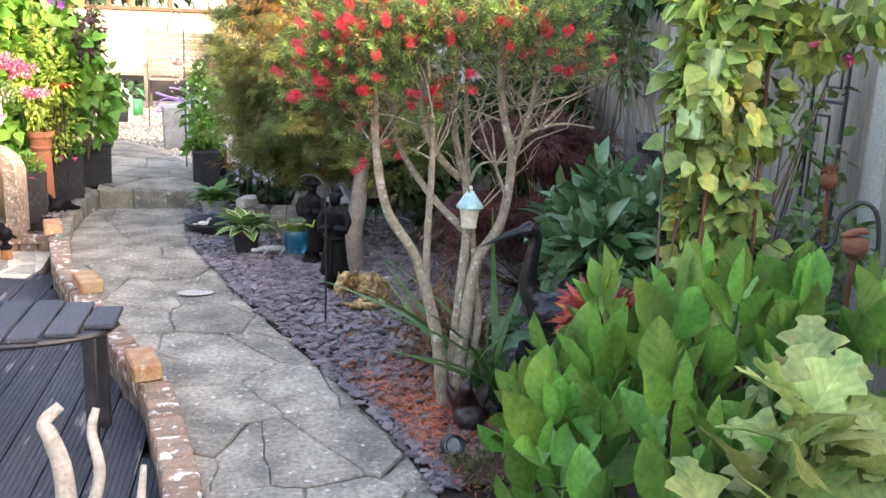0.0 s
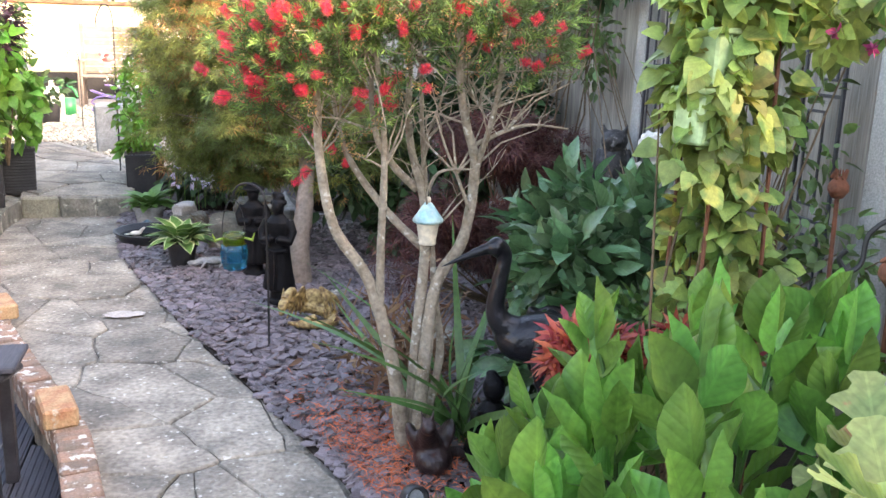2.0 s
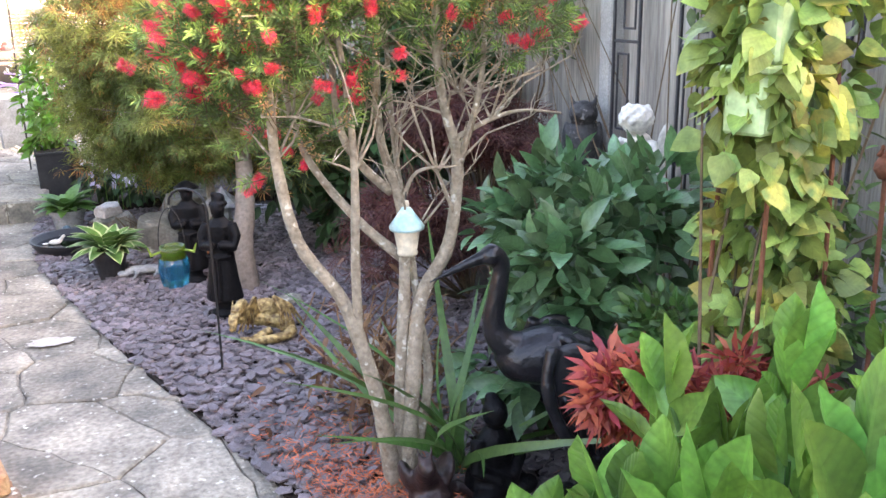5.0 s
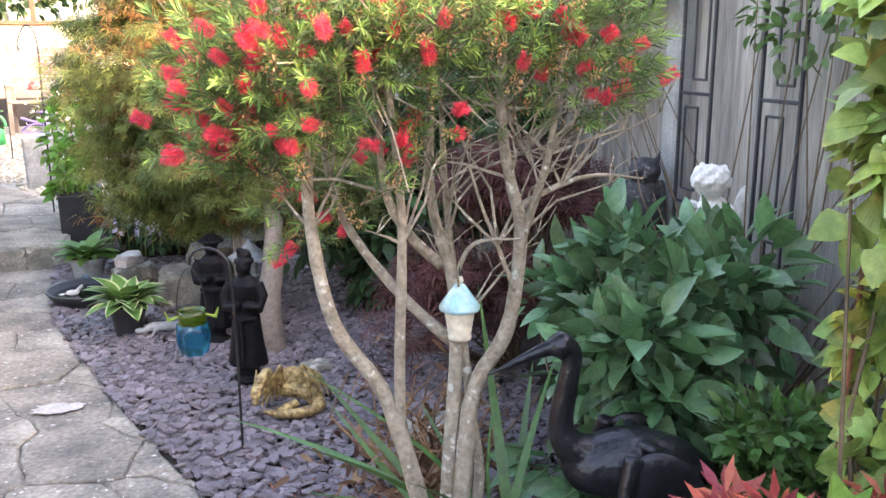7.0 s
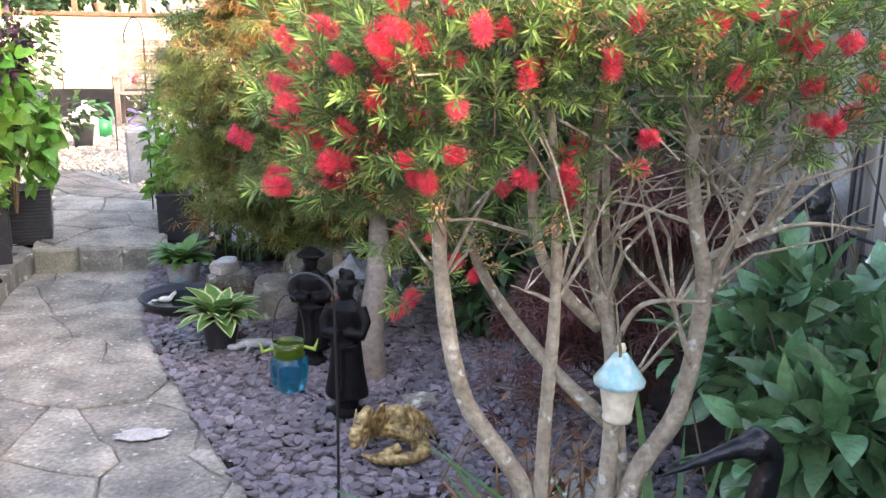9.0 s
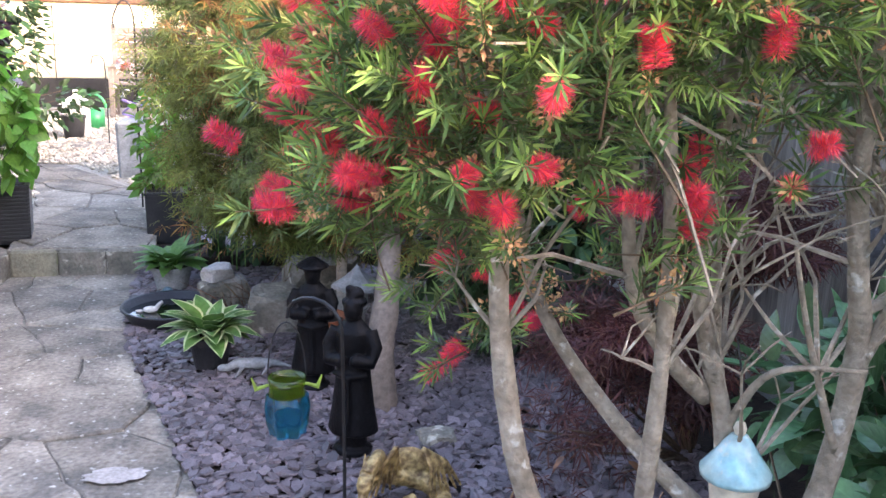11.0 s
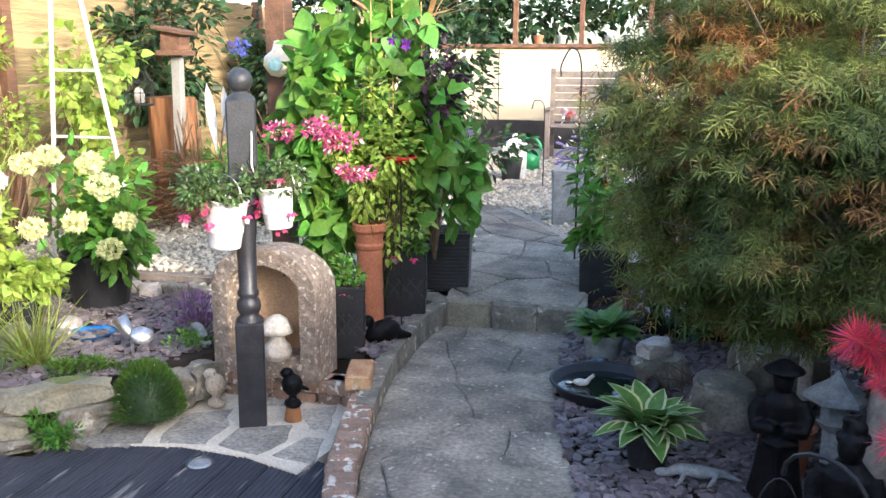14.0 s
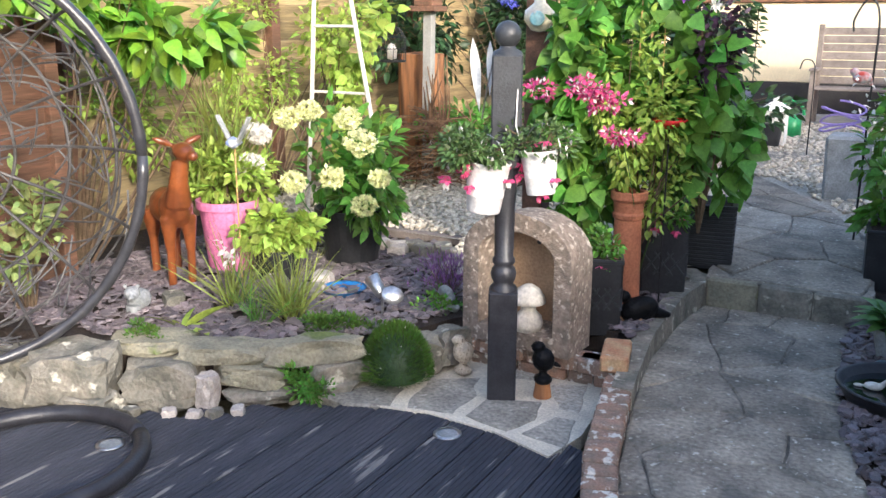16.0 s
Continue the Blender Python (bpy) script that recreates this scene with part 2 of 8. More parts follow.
def cloud(center, radius, n, shell=0.45, clumps=14, rs=None):
    """Points of a lumpy crown, and the way out from it at each."""
    c, r = np.array(center, float), np.array(radius, float)
    rs = rs or RN
    cc = rs.normal(0, 1, (clumps, 3))
    cc /= np.linalg.norm(cc, axis=1, keepdims=True)
    cc *= rs.uniform(0.35, 0.85, (clumps, 1))
    cr = rs.uniform(0.22, 0.45, clumps)
    i = rs.randint(0, clumps, n)
    o = rs.normal(0, 1, (n, 3))
    o /= np.linalg.norm(o, axis=1, keepdims=True)
    p = cc[i] + o * (cr[i] * rs.uniform(shell, 1.0, n))[:, None]
    out = o * 0.7 + p * 0.6
    return c + p * r, out


def stems(bm, base, tips, r0=0.006, r1=0.002, bow=0.15, segs=5):
    for tp in tips:
        b, e = Vector(base), Vector(tp)
        mid = (b + e) / 2 + Vector((R.uniform(-1, 1), R.uniform(-1, 1), 0.4)) * bow * (e - b).length
        mid2 = b.lerp(mid, 0.5)
        add_tube(bm, [b, mid2, mid, e], [r0, r0 * 0.85, (r0 + r1) / 2, r1], segs)
    return bm


def inside(x, y, poly):
    c = False
    for (x1, y1), (x2, y2) in zip(poly, poly[1:] + poly[:1]):
        if (y1 > y) != (y2 > y) and x < (x2 - x1) * (y - y1) / (y2 - y1) + x1:
            c = not c
    return c


def lerp_table(tab, v):
    """x at v from rows of (v, x)."""
    vs, xs = [a for a, _ in tab], [b for _, b in tab]
    return float(np.interp(v, vs, xs))


def voronoi(w, h, n, seed, jitter=0.42, aspect=1.0):
    """Irregular convex cells that fill a rectangle."""
    rs = random.Random(seed)
    ny = max(1, round(math.sqrt(n * h / w / aspect)))
    nx = max(1, round(n / ny))
    seeds = [((i + 0.5 + rs.uniform(-jitter, jitter) + (0.5 if j % 2 else 0)) * w / nx, (j + 0.5 + rs.uniform(-jitter, jitter)) * h / ny)
             for j in range(ny) for i in range(-1, nx + 1)]
    cells = []
    for s in seeds:
        poly = [(0, 0), (w, 0), (w, h), (0, h)]
        for o in seeds:
            if o is s or abs(o[0] - s[0]) > 3.2 * w / nx or abs(o[1] - s[1]) > 3.2 * h / ny:
                continue
            mx, my, dx, dy = (s[0] + o[0]) / 2, (s[1] + o[1]) / 2, o[0] - s[0], o[1] - s[1]
            side = [(p[0] - mx) * dx + (p[1] - my) * dy for p in poly]
            q = []
            for a in range(len(poly)):
                b = (a + 1) % len(poly)
                if side[a] <= 0:
                    q.append(poly[a])
                if (side[a] < 0 < side[b]) or (side[b] < 0 < side[a]):
                    t = side[a] / (side[a] - side[b])
                    q.append((poly[a][0] + t * (poly[b][0] - poly[a][0]), poly[a][1] + t * (poly[b][1] - poly[a][1])))
            poly = q
            if len(poly) < 3:
                break
        if len(poly) > 2:
            cells.append(poly)
    return cells


def slab_piece(name, poly, z0, z1, material, parent, gap=0.006):
    """A paving stone: the outline drawn in by the joint, with a worn, chamfered top edge."""
    n = len(poly)
    cx, cy = sum(p[0] for p in poly) / n, sum(p[1] for p in poly) / n

    def inset(g):
        o = []
        for x, y in poly:
            d = math.hypot(x - cx, y - cy) or 1
            o.append((x - (x - cx) / d * g, y - (y - cy) / d * g))
        return o
    fine = []
    for ring in (inset(gap), inset(gap), inset(gap + 0.008)):
        rr = []
        for a in range(n):
            b = (a + 1) % n
            for s in (0, 0.2, 0.4, 0.6, 0.8):
                x, y = ring[a][0] + (ring[b][0] - ring[a][0]) * s, ring[a][1] + (ring[b][1] - ring[a][1]) * s
                w = noise.noise((x * 9, y * 9, z1)) * 0.016 + noise.noise((x * 45, y * 45, 3)) * 0.004
                rr.append((x + w, y + w * 0.8))
        fine.append(rr)
    m = len(fine[0])
    t = R.uniform(-0.004, 0.004)
    v = [(x, y, z0) for x, y in fine[0]] + [(x, y, z1 + t - 0.006) for x, y in fine[1]] + [(x, y, z1 + t) for x, y in fine[2]] + [(cx, cy, z1 + t + 0.001)]
    f = []
    for r in (0, m):
        f += [(r + i, r + (i + 1) % m, r + m + (i + 1) % m, r + m + i) for i in range(m)]
    f += [(2 * m + i, 2 * m + (i + 1) % m, 3 * m) for i in range(m)]
    return mesh_ob(name, v, f, material, parent)


def chips(name, poly, n, size, z, material, label, thick=0.006, tilt=14, seed=1, kind="stuff", category="slate chips", relief=0.012):
    """Loose flakes of stone lying over one another within an outline."""
    rs = random.Random(seed)
    xs, ys = [p[0] for p in poly], [p[1] for p in poly]
    V, F = [], []
    made = 0
    while made < n:
        x, y = rs.uniform(min(xs), max(xs)), rs.uniform(min(ys), max(ys))
        if not inside(x, y, poly):
            continue
        made += 1
        k = rs.choice((4, 5, 5, 6))
        s = size * rs.uniform(0.55, 1.35)
        a0, el = rs.uniform(0, 6.28), rs.uniform(0.5, 1.0)
        zz = z + abs(noise.noise((x * 3, y * 3, 0))) * relief + rs.uniform(0, relief)
        m = pose(x, y, zz, rs.gauss(0, tilt), rs.gauss(0, tilt), rs.uniform(0, 360))
        ring = [(s * (0.4 + 0.2 * rs.random()) * math.cos(a0 + 6.283 * i / k), s * el * (0.4 + 0.2 * rs.random()) * math.sin(a0 + 6.283 * i / k)) for i in range(k)]
        b = len(V)
        th = thick * rs.uniform(0.6, 1.6)
        V += [tuple(m @ Vector((px, py, 0))) for px, py in ring] + [tuple(m @ Vector((px * 0.93, py * 0.93, th))) for px, py in ring]
        F += [tuple(b + k + i for i in range(k))] + [(b + i, b + (i + 1) % k, b + k + (i + 1) % k, b + k + i) for i in range(k)]
    return tagged(mesh_ob(name, V, F, material), label, category, kind=kind)


def pebbles(name, poly, n, size, z, material, label, seed=1, category="pebbles"):
    rs = random.Random(seed)
    t = bmesh.new()
    bmesh.ops.create_icosphere(t, subdivisions=1, radius=0.5)
    tv, tf = np.array([v.co for v in t.verts]), np.array([[v.index for v in f.verts] for f in t.faces])
    t.free()
    xs, ys = [p[0] for p in poly], [p[1] for p in poly]
    V, F, b = [], [], 0
    made = 0
    while made < n:
        x, y = rs.uniform(min(xs), max(xs)), rs.uniform(min(ys), max(ys))
        if not inside(x, y, poly):
            continue
        made += 1
        s = size * rs.uniform(0.5, 1.5)
        m = pose(x, y, z + s * 0.12, rs.uniform(-30, 30), rs.uniform(-30, 30), rs.uniform(0, 360)).to_3x3()
        M = np.array(m) @ np.diag((s, s * rs.uniform(0.6, 0.9), s * rs.uniform(0.4, 0.65)))
        V.append(tv @ M.T + np.array((x, y, z + s * 0.12)))
        F.append(tf + b)
        b += len(tv)
    return tagged(mesh_ob(name, np.concatenate(V), np.concatenate(F).tolist(), material, smooth=True), label, category, kind="stuff")


def rock(name, at, size, material, label, rz=0, seed=0, parent=None, category="rock", rough=0.35):
    bm = bmesh.new()
    bmesh.ops.create_icosphere(bm, subdivisions=3, radius=0.5)
    for v in bm.verts:
        p = v.co * 2.0 + Vector((seed * 3.1, seed * 1.7, 0))
        k = 1 + rough * 0.6 * noise.noise(p) + rough * 0.3 * noise.noise(p * 3) + rough * 0.12 * noise.noise(p * 7)
        c = Vector((max(-0.39, min(0.39, v.co.x * 1.08)), max(-0.39, min(0.39, v.co.y * 1.08)), max(-0.36, min(0.36, v.co.z * 1.12)))) * 1.27
        v.co = c * k
        v.co = Vector((v.co.x * size[0], v.co.y * size[1], v.co.z * size[2]))
    ob = part(name, bm, material, parent)
    ob.matrix_world = pose(at[0], at[1], at[2] + size[2] * 0.42, R.uniform(-4, 4), R.uniform(-4, 4), rz)
    return tagged(ob, label, category) if not parent else ob

# ---- materials ----
PAVE = mat("worn paving stone", (0.345, 0.30, 0.235), (0.165, 0.148, 0.12), 0.85, 5.5, 55, 1.0, vary=0.2, grain=0.3, spots=(0.50, 0.47, 0.40), spot_scale=34, spot_size=0.625)
MORTAR = mat("old mortar", (0.27, 0.245, 0.20), (0.08, 0.072, 0.058), 0.95, 9, 160, 0.8)
FLAG = mat("pale flagstone", (0.42, 0.385, 0.32), (0.25, 0.235, 0.20), 0.85, 6, 60, 0.8, vary=0.3, grain=0.35, spots=(0.55, 0.52, 0.45), spot_scale=34, spot_size=0.64)
PATIO = mat("pale mortar", (0.72, 0.66, 0.53), (0.56, 0.51, 0.41), 0.9, 7, 120, 0.5)
BRICK = mat("weathered brick", (0.33, 0.20, 0.14), (0.22, 0.17, 0.13), 0.9, 18, 130, 0.6, vary=0.2, spots=(0.6, 0.57, 0.5), spot_scale=26, spot_size=0.56)
REDBRICK = mat("red brick", (0.42, 0.19, 0.10), (0.48, 0.33, 0.18), 0.9, 14, 130, 0.6, vary=0.15, spots=(0.5, 0.44, 0.34), spot_scale=20, spot_size=0.64)
SLATE = mat("purple slate", (0.185, 0.15, 0.155), (0.112, 0.096, 0.101), 0.55, 6, 150, 0.2, vary=-0.45, spec=0.5)
SOIL = mat("dark soil", (0.045, 0.032, 0.024), (0.02, 0.015, 0.012), 0.95, 14, 110, 0.8)
GRASSY = mat("ground", (0.09, 0.085, 0.05), (0.05, 0.045, 0.03), 0.95, 3, 60, 0.5)
PEBBLE = mat("cream pebble", (0.66, 0.58, 0.45), (0.46, 0.40, 0.31), 0.8, 20, 160, 0.2, vary=-0.3)
GRAVELBED = mat("gravel bed", (0.50, 0.45, 0.37), (0.30, 0.27, 0.22), 0.9, 45, 170, 0.7)
FENCEW = mat("silvered fence board", (0.345, 0.315, 0.265), (0.19, 0.17, 0.145), 0.9, 22, 150, 0.6, vary=0.2, stretch=(1, 1, 0.06))
LAPW = mat("golden lap board", (0.37, 0.28, 0.14), (0.20, 0.15, 0.08), 0.85, 16, 110, 0.5, vary=0.22, stretch=(1, 0.08, 1))
BROWNW = mat("brown stained timber", (0.17, 0.085, 0.05), (0.09, 0.05, 0.03), 0.8, 16, 110, 0.4, vary=0.16, stretch=(1, 0.1, 1))
CONCRETE = mat("concrete", (0.36, 0.35, 0.32), (0.25, 0.245, 0.225), 0.9, 5, 150, 0.35)
STONE = mat("garden stone", (0.27, 0.245, 0.195), (0.13, 0.125, 0.10), 0.9, 9, 70, 0.9, spots=(0.50, 0.47, 0.38), spot_scale=14, spot_size=0.6)
MOSSYSTONE = mat("mossy stone", (0.30, 0.275, 0.19), (0.19, 0.18, 0.135), 0.9, 8, 80, 0.7, spots=(0.13, 0.16, 0.05), spot_scale=6, spot_size=0.58)
WHITESTONE = mat("white quartz", (0.52, 0.47, 0.42), (0.38, 0.34, 0.30), 0.7, 12, 90, 0.4)
TROUGH = mat("reconstituted stone", (0.29, 0.23, 0.18), (0.18, 0.145, 0.115), 0.9, 26, 70, 0.9, spots=(0.5, 0.42, 0.34), spot_scale=40, spot_size=0.58)
TROUGHIN = mat("sandy render", (0.44, 0.29, 0.165), (0.34, 0.22, 0.13), 0.9, 8, 100, 0.3)
CREAM = mat("cream render", (0.80, 0.68, 0.45), (0.74, 0.62, 0.41), 0.9, 2, 120, 0.15)
PLINTH = mat("black plinth paint", (0.03, 0.028, 0.028), (0.05, 0.045, 0.04), 0.7, 5, 100, 0.2)
DECKM = mat("dark stained decking", (0.042, 0.045, 0.056), (0.062, 0.064, 0.076), 0.72, 9, 110, 0.4, spec=0.25, vary=0.16, spots=(0.24, 0.225, 0.21), spot_scale=22, spot_size=0.62, stretch=(1, 0.12, 1))
BLACKP = mat("black paint", (0.018, 0.018, 0.022), (0.035, 0.035, 0.04), 0.42, 14, 120, 0.15, spec=0.5)
# grey for planter ribs; on the newel post it is black paint with sunlight added
GREYP_LITBLACK = mat("grey planter parts and sunlit black paint", (0.040, 0.043, 0.047), (0.026, 0.028, 0.03), 0.45, 10, 120, 0.15)
BLACKST = mat("black resin", (0.0035, 0.0035, 0.004), (0.007, 0.007, 0.008), 0.48, 20, 100, 0.3, spec=0.12)
BRONZE = mat("black bronze", (0.006, 0.006, 0.008), (0.014, 0.014, 0.018), 0.30, 16, 60, 0.35, spec=0.4)
# aged gold; the pale tone also carries painted highlights, the dark one the crevices
GOLD = mat("aged gold resin with highlights in the colour", (0.50, 0.36, 0.15), (0.14, 0.085, 0.035), 0.45, 46, 70, 0.5, metal=0.35, world_co=False)
TERRA = mat("terracotta", (0.43, 0.16, 0.08), (0.34, 0.13, 0.07), 0.8, 7, 90, 0.25)
BLACKPL = mat("black plastic", (0.016, 0.017, 0.019), (0.028, 0.028, 0.03), 0.45, 12, 90, 0.1)
PINKPL = mat("pink plastic", (0.62, 0.20, 0.36), (0.56, 0.17, 0.32), 0.4, 5, 60, 0.05)
WHITEM = mat("white enamel", (0.78, 0.76, 0.72), (0.66, 0.64, 0.60), 0.4, 8, 60, 0.08)
WHITEST = mat("white painted stone", (0.68, 0.65, 0.58), (0.50, 0.47, 0.41), 0.7, 16, 70, 0.35)
GREYST = mat("grey cast stone", (0.32, 0.33, 0.33), (0.22, 0.23, 0.22), 0.85, 12, 80, 0.5)
AQUA = mat("aqua glaze", (0.24, 0.50, 0.55), (0.42, 0.60, 0.58), 0.28, 26, 60, 0.2, coat=0.5, spots=(0.62, 0.62, 0.5), spot_scale=22, spot_size=0.62)
CREAMGL = mat("cream glaze", (0.66, 0.58, 0.44), (0.58, 0.52, 0.40), 0.3, 14, 60, 0.15, coat=0.4)
RUST = mat("rusty iron", (0.20, 0.07, 0.035), (0.12, 0.045, 0.025), 0.8, 18, 90, 0.4)
ORANGEW = mat("varnished carved wood", (0.23, 0.068, 0.018), (0.11, 0.032, 0.012), 0.28, 6, 40, 0.15, coat=0.5, world_co=False)
OLDWOOD = mat("grey weathered teak", (0.24, 0.20, 0.17), (0.16, 0.13, 0.11), 0.85, 9, 90, 0.3, vary=0.12)
PALEWOOD = mat("pale driftwood", (0.55, 0.50, 0.42), (0.38, 0.33, 0.27), 0.8, 14, 70, 0.4)
LOGM = mat("split log", (0.40, 0.17, 0.065), (0.10, 0.05, 0.025), 0.8, 30, 60, 0.6, stretch=(1, 1, 0.12))
WICKER = mat("dry willow", (0.24, 0.135, 0.07), (0.14, 0.08, 0.045), 0.85, 14, 90, 0.3, vary=-0.3)
RATTAN = mat("grey rattan cane", (0.085, 0.08, 0.076), (0.035, 0.033, 0.032), 0.5, 12, 90, 0.2, vary=-0.3)
RIM = mat("black coiled cane", (0.03, 0.03, 0.033), (0.05, 0.05, 0.055), 0.32, 12, 90, 0.1, spec=0.6)
BARK = mat("grey bottlebrush bark", (0.34, 0.29, 0.22), (0.22, 0.18, 0.13), 0.9, 28, 90, 0.7, spots=(0.5, 0.47, 0.40), spot_scale=34, spot_size=0.62)
BARK2 = mat("smooth maple bark", (0.22, 0.18, 0.145), (0.15, 0.125, 0.10), 0.85, 16, 70, 0.4)
TWIG = mat("brown twig", (0.15, 0.10, 0.06), (0.10, 0.07, 0.04), 0.85, 20, 70, 0.2)
CANE = mat("bamboo cane", (0.50, 0.33, 0.13), (0.42, 0.27, 0.10), 0.6, 10, 60, 0.1)
STEEL = mat("brushed steel", (0.55, 0.55, 0.55), (0.45, 0.45, 0.45), 0.3, 20, 90, 0.1, metal=0.9)
WIRE = mat("black wire", (0.02, 0.02, 0.02), None, 0.45, 20, 60, 0.0)
BLUEPL = mat("bright blue plastic", (0.02, 0.22, 0.55), (0.02, 0.18, 0.46), 0.35, 5, 60, 0.0)
GREENPL = mat("green plastic", (0.03, 0.30, 0.10), None, 0.35, 5, 60, 0.0)
LIMEPL = mat("pale lime paint", (0.46, 0.60, 0.30), (0.38, 0.52, 0.26), 0.5, 8, 60, 0.08)
PURPLEPL = mat("lilac plastic", (0.34, 0.25, 0.60), None, 0.4, 5, 60, 0.0)
REDGL = mat("red glass", (0.62, 0.035, 0.03), (0.5, 0.03, 0.03), 0.2, 8, 60, 0.1, coat=0.4)
WATER = mat("dark pond water", (0.012, 0.016, 0.018), None, 0.06, 5, 12, 0.05, spec=0.6)
# leaves
L_BB = mat("bottlebrush leaf", (0.115, 0.185, 0.055), (0.07, 0.125, 0.04), 0.5, 6, 60, 0.0, vary=0.4, leaf=0.3)
L_BBTIP = mat("young bottlebrush leaf", (0.25, 0.38, 0.09), (0.18, 0.30, 0.07), 0.5, 6, 60, 0.0, vary=0.3, leaf=0.35)
L_HYD = mat("hydrangea leaf", (0.15, 0.325, 0.055), (0.075, 0.20, 0.04), 0.40, 9, 70, 0.15, vary=0.42, leaf=0.28, spec=0.5, veins=0.3)
L_YEL = mat("yellowing leaf", (0.36, 0.40, 0.13), (0.15, 0.23, 0.07), 0.5, 11, 70, 0.15, vary=0.4, leaf=0.3, spots=(0.34, 0.20, 0.08), spot_scale=16, spot_size=0.66, veins=0.4)
L_CLIMB = mat("yellow-green climber leaf", (0.30, 0.37, 0.09), (0.12, 0.21, 0.055), 0.45, 8, 70, 0.12, vary=0.45, leaf=0.3, spots=(0.45, 0.42, 0.10), spot_scale=9, spot_size=0.58, veins=0.22)
L_DARK = mat("dark evergreen leaf", (0.10, 0.205, 0.085), (0.055, 0.13, 0.055), 0.36, 8, 60, 0.1, vary=0.4, leaf=0.2, spec=0.5, veins=0.22)
# very dark leaf green: the shade of background foliage is put into the colour
L_SHADE = mat("leaf green with shade in the colour", (0.04, 0.085, 0.028), (0.022, 0.05, 0.018), 0.5, 6, 60, 0.0, vary=0.5, leaf=0.22)
L_ACER = mat("golden cut-leaf maple leaf", (0.19, 0.205, 0.042), (0.085, 0.13, 0.036), 0.55, 2.4, 60, 0.0, vary=0.5, leaf=0.38, spots=(0.30, 0.15, 0.05), spot_scale=3.6, spot_size=0.55)
L_RED = mat("red maple leaf", (0.40, 0.075, 0.05), (0.26, 0.05, 0.04), 0.5, 8, 60, 0.0, vary=0.35, leaf=0.3)
L_DKRED = mat("dark red cut-leaf maple leaf", (0.12, 0.035, 0.028), (0.075, 0.03, 0.025), 0.55, 5, 60, 0.0, vary=0.45, leaf=0.28)
L_LIME = mat("lime leaf", (0.38, 0.50, 0.09), (0.26, 0.38, 0.06), 0.5, 7, 60, 0.0, vary=0.35, leaf=0.35)
L_FRESH = mat("fresh green leaf", (0.15, 0.32, 0.045), (0.09, 0.23, 0.035), 0.48, 5, 60, 0.0, vary=0.4, leaf=0.35, veins=0.22)
L_PURP = mat("blackish purple leaf", (0.045, 0.02, 0.04), (0.03, 0.014, 0.028), 0.5, 8, 60, 0.0, vary=0.4, leaf=0.15)
L_LAUREL = mat("laurel leaf", (0.20, 0.36, 0.03), (0.09, 0.22, 0.03), 0.28, 5, 60, 0.0, vary=0.45, leaf=0.25, spec=0.6, veins=0.22)
L_GRASS = mat("grass blade", (0.28, 0.33, 0.07), (0.20, 0.26, 0.06), 0.55, 8, 60, 0.0, vary=0.4, leaf=0.3)
L_STRAP = mat("strap leaf", (0.07, 0.16, 0.04), (0.05, 0.12, 0.03), 0.4, 8, 60, 0.0, vary=0.3, leaf=0.2)
L_HOSTA = mat("hosta leaf", (0.13, 0.26, 0.06), (0.09, 0.20, 0.05), 0.45, 9, 60, 0.1, vary=0.25, leaf=0.25)
L_HOSTAE = mat("cream hosta margin", (0.55, 0.60, 0.33), (0.46, 0.54, 0.26), 0.45, 9, 60, 0.0, vary=0.15, leaf=0.25)
L_MOSS = mat("cushion moss", (0.085, 0.17, 0.02), (0.05, 0.11, 0.015), 0.7, 8, 60, 0.0, vary=0.4, leaf=0.2)
L_HEATH = mat("heather flower", (0.30, 0.12, 0.32), (0.20, 0.09, 0.22), 0.6, 8, 60, 0.0, vary=0.4, leaf=0.25)
L_DEAD = mat("dead brown leaf", (0.20, 0.11, 0.06), (0.11, 0.06, 0.035), 0.75, 8, 60, 0.0, vary=0.4, leaf=0.15)
NEEDLEDROP = mat("fallen red stamens", (0.62, 0.17, 0.07), (0.45, 0.11, 0.05), 0.7, 8, 60, 0.0, vary=-0.3)
F_RED = mat("red stamens", (0.86, 0.10, 0.145), (0.74, 0.055, 0.10), 0.55, 9, 60, 0.0, vary=0.35, leaf=0.35)
F_SPENT = mat("spent flower", (0.62, 0.36, 0.17), (0.50, 0.24, 0.12), 0.7, 9, 60, 0.0, vary=0.35, leaf=0.2)
F_PINK = mat("pink petal", (0.72, 0.11, 0.27), (0.62, 0.08, 0.22), 0.5, 9, 60, 0.0, vary=0.3, leaf=0.35)
F_WHITE = mat("white petal", (0.78, 0.75, 0.70), (0.70, 0.66, 0.60), 0.5, 9, 60, 0.0, vary=0.15, leaf=0.35)
F_CREAM = mat("creamy yellow petal", (0.80, 0.79, 0.42), (0.72, 0.74, 0.36), 0.5, 9, 60, 0.0, vary=0.25, leaf=0.35)
F_PURPLE = mat("violet petal", (0.16, 0.02, 0.28), (0.12, 0.02, 0.22), 0.5, 9, 60, 0.0, vary=0.3, leaf=0.3)
F_LILAC = mat("lilac petal", (0.50, 0.42, 0.62), (0.6, 0.55, 0.68), 0.5, 9, 60, 0.0, vary=0.3, leaf=0.3)
F_BLUE = mat("blue petal", (0.09, 0.10, 0.42), (0.12, 0.13, 0.5), 0.5, 9, 60, 0.0, vary=0.3, leaf=0.3)


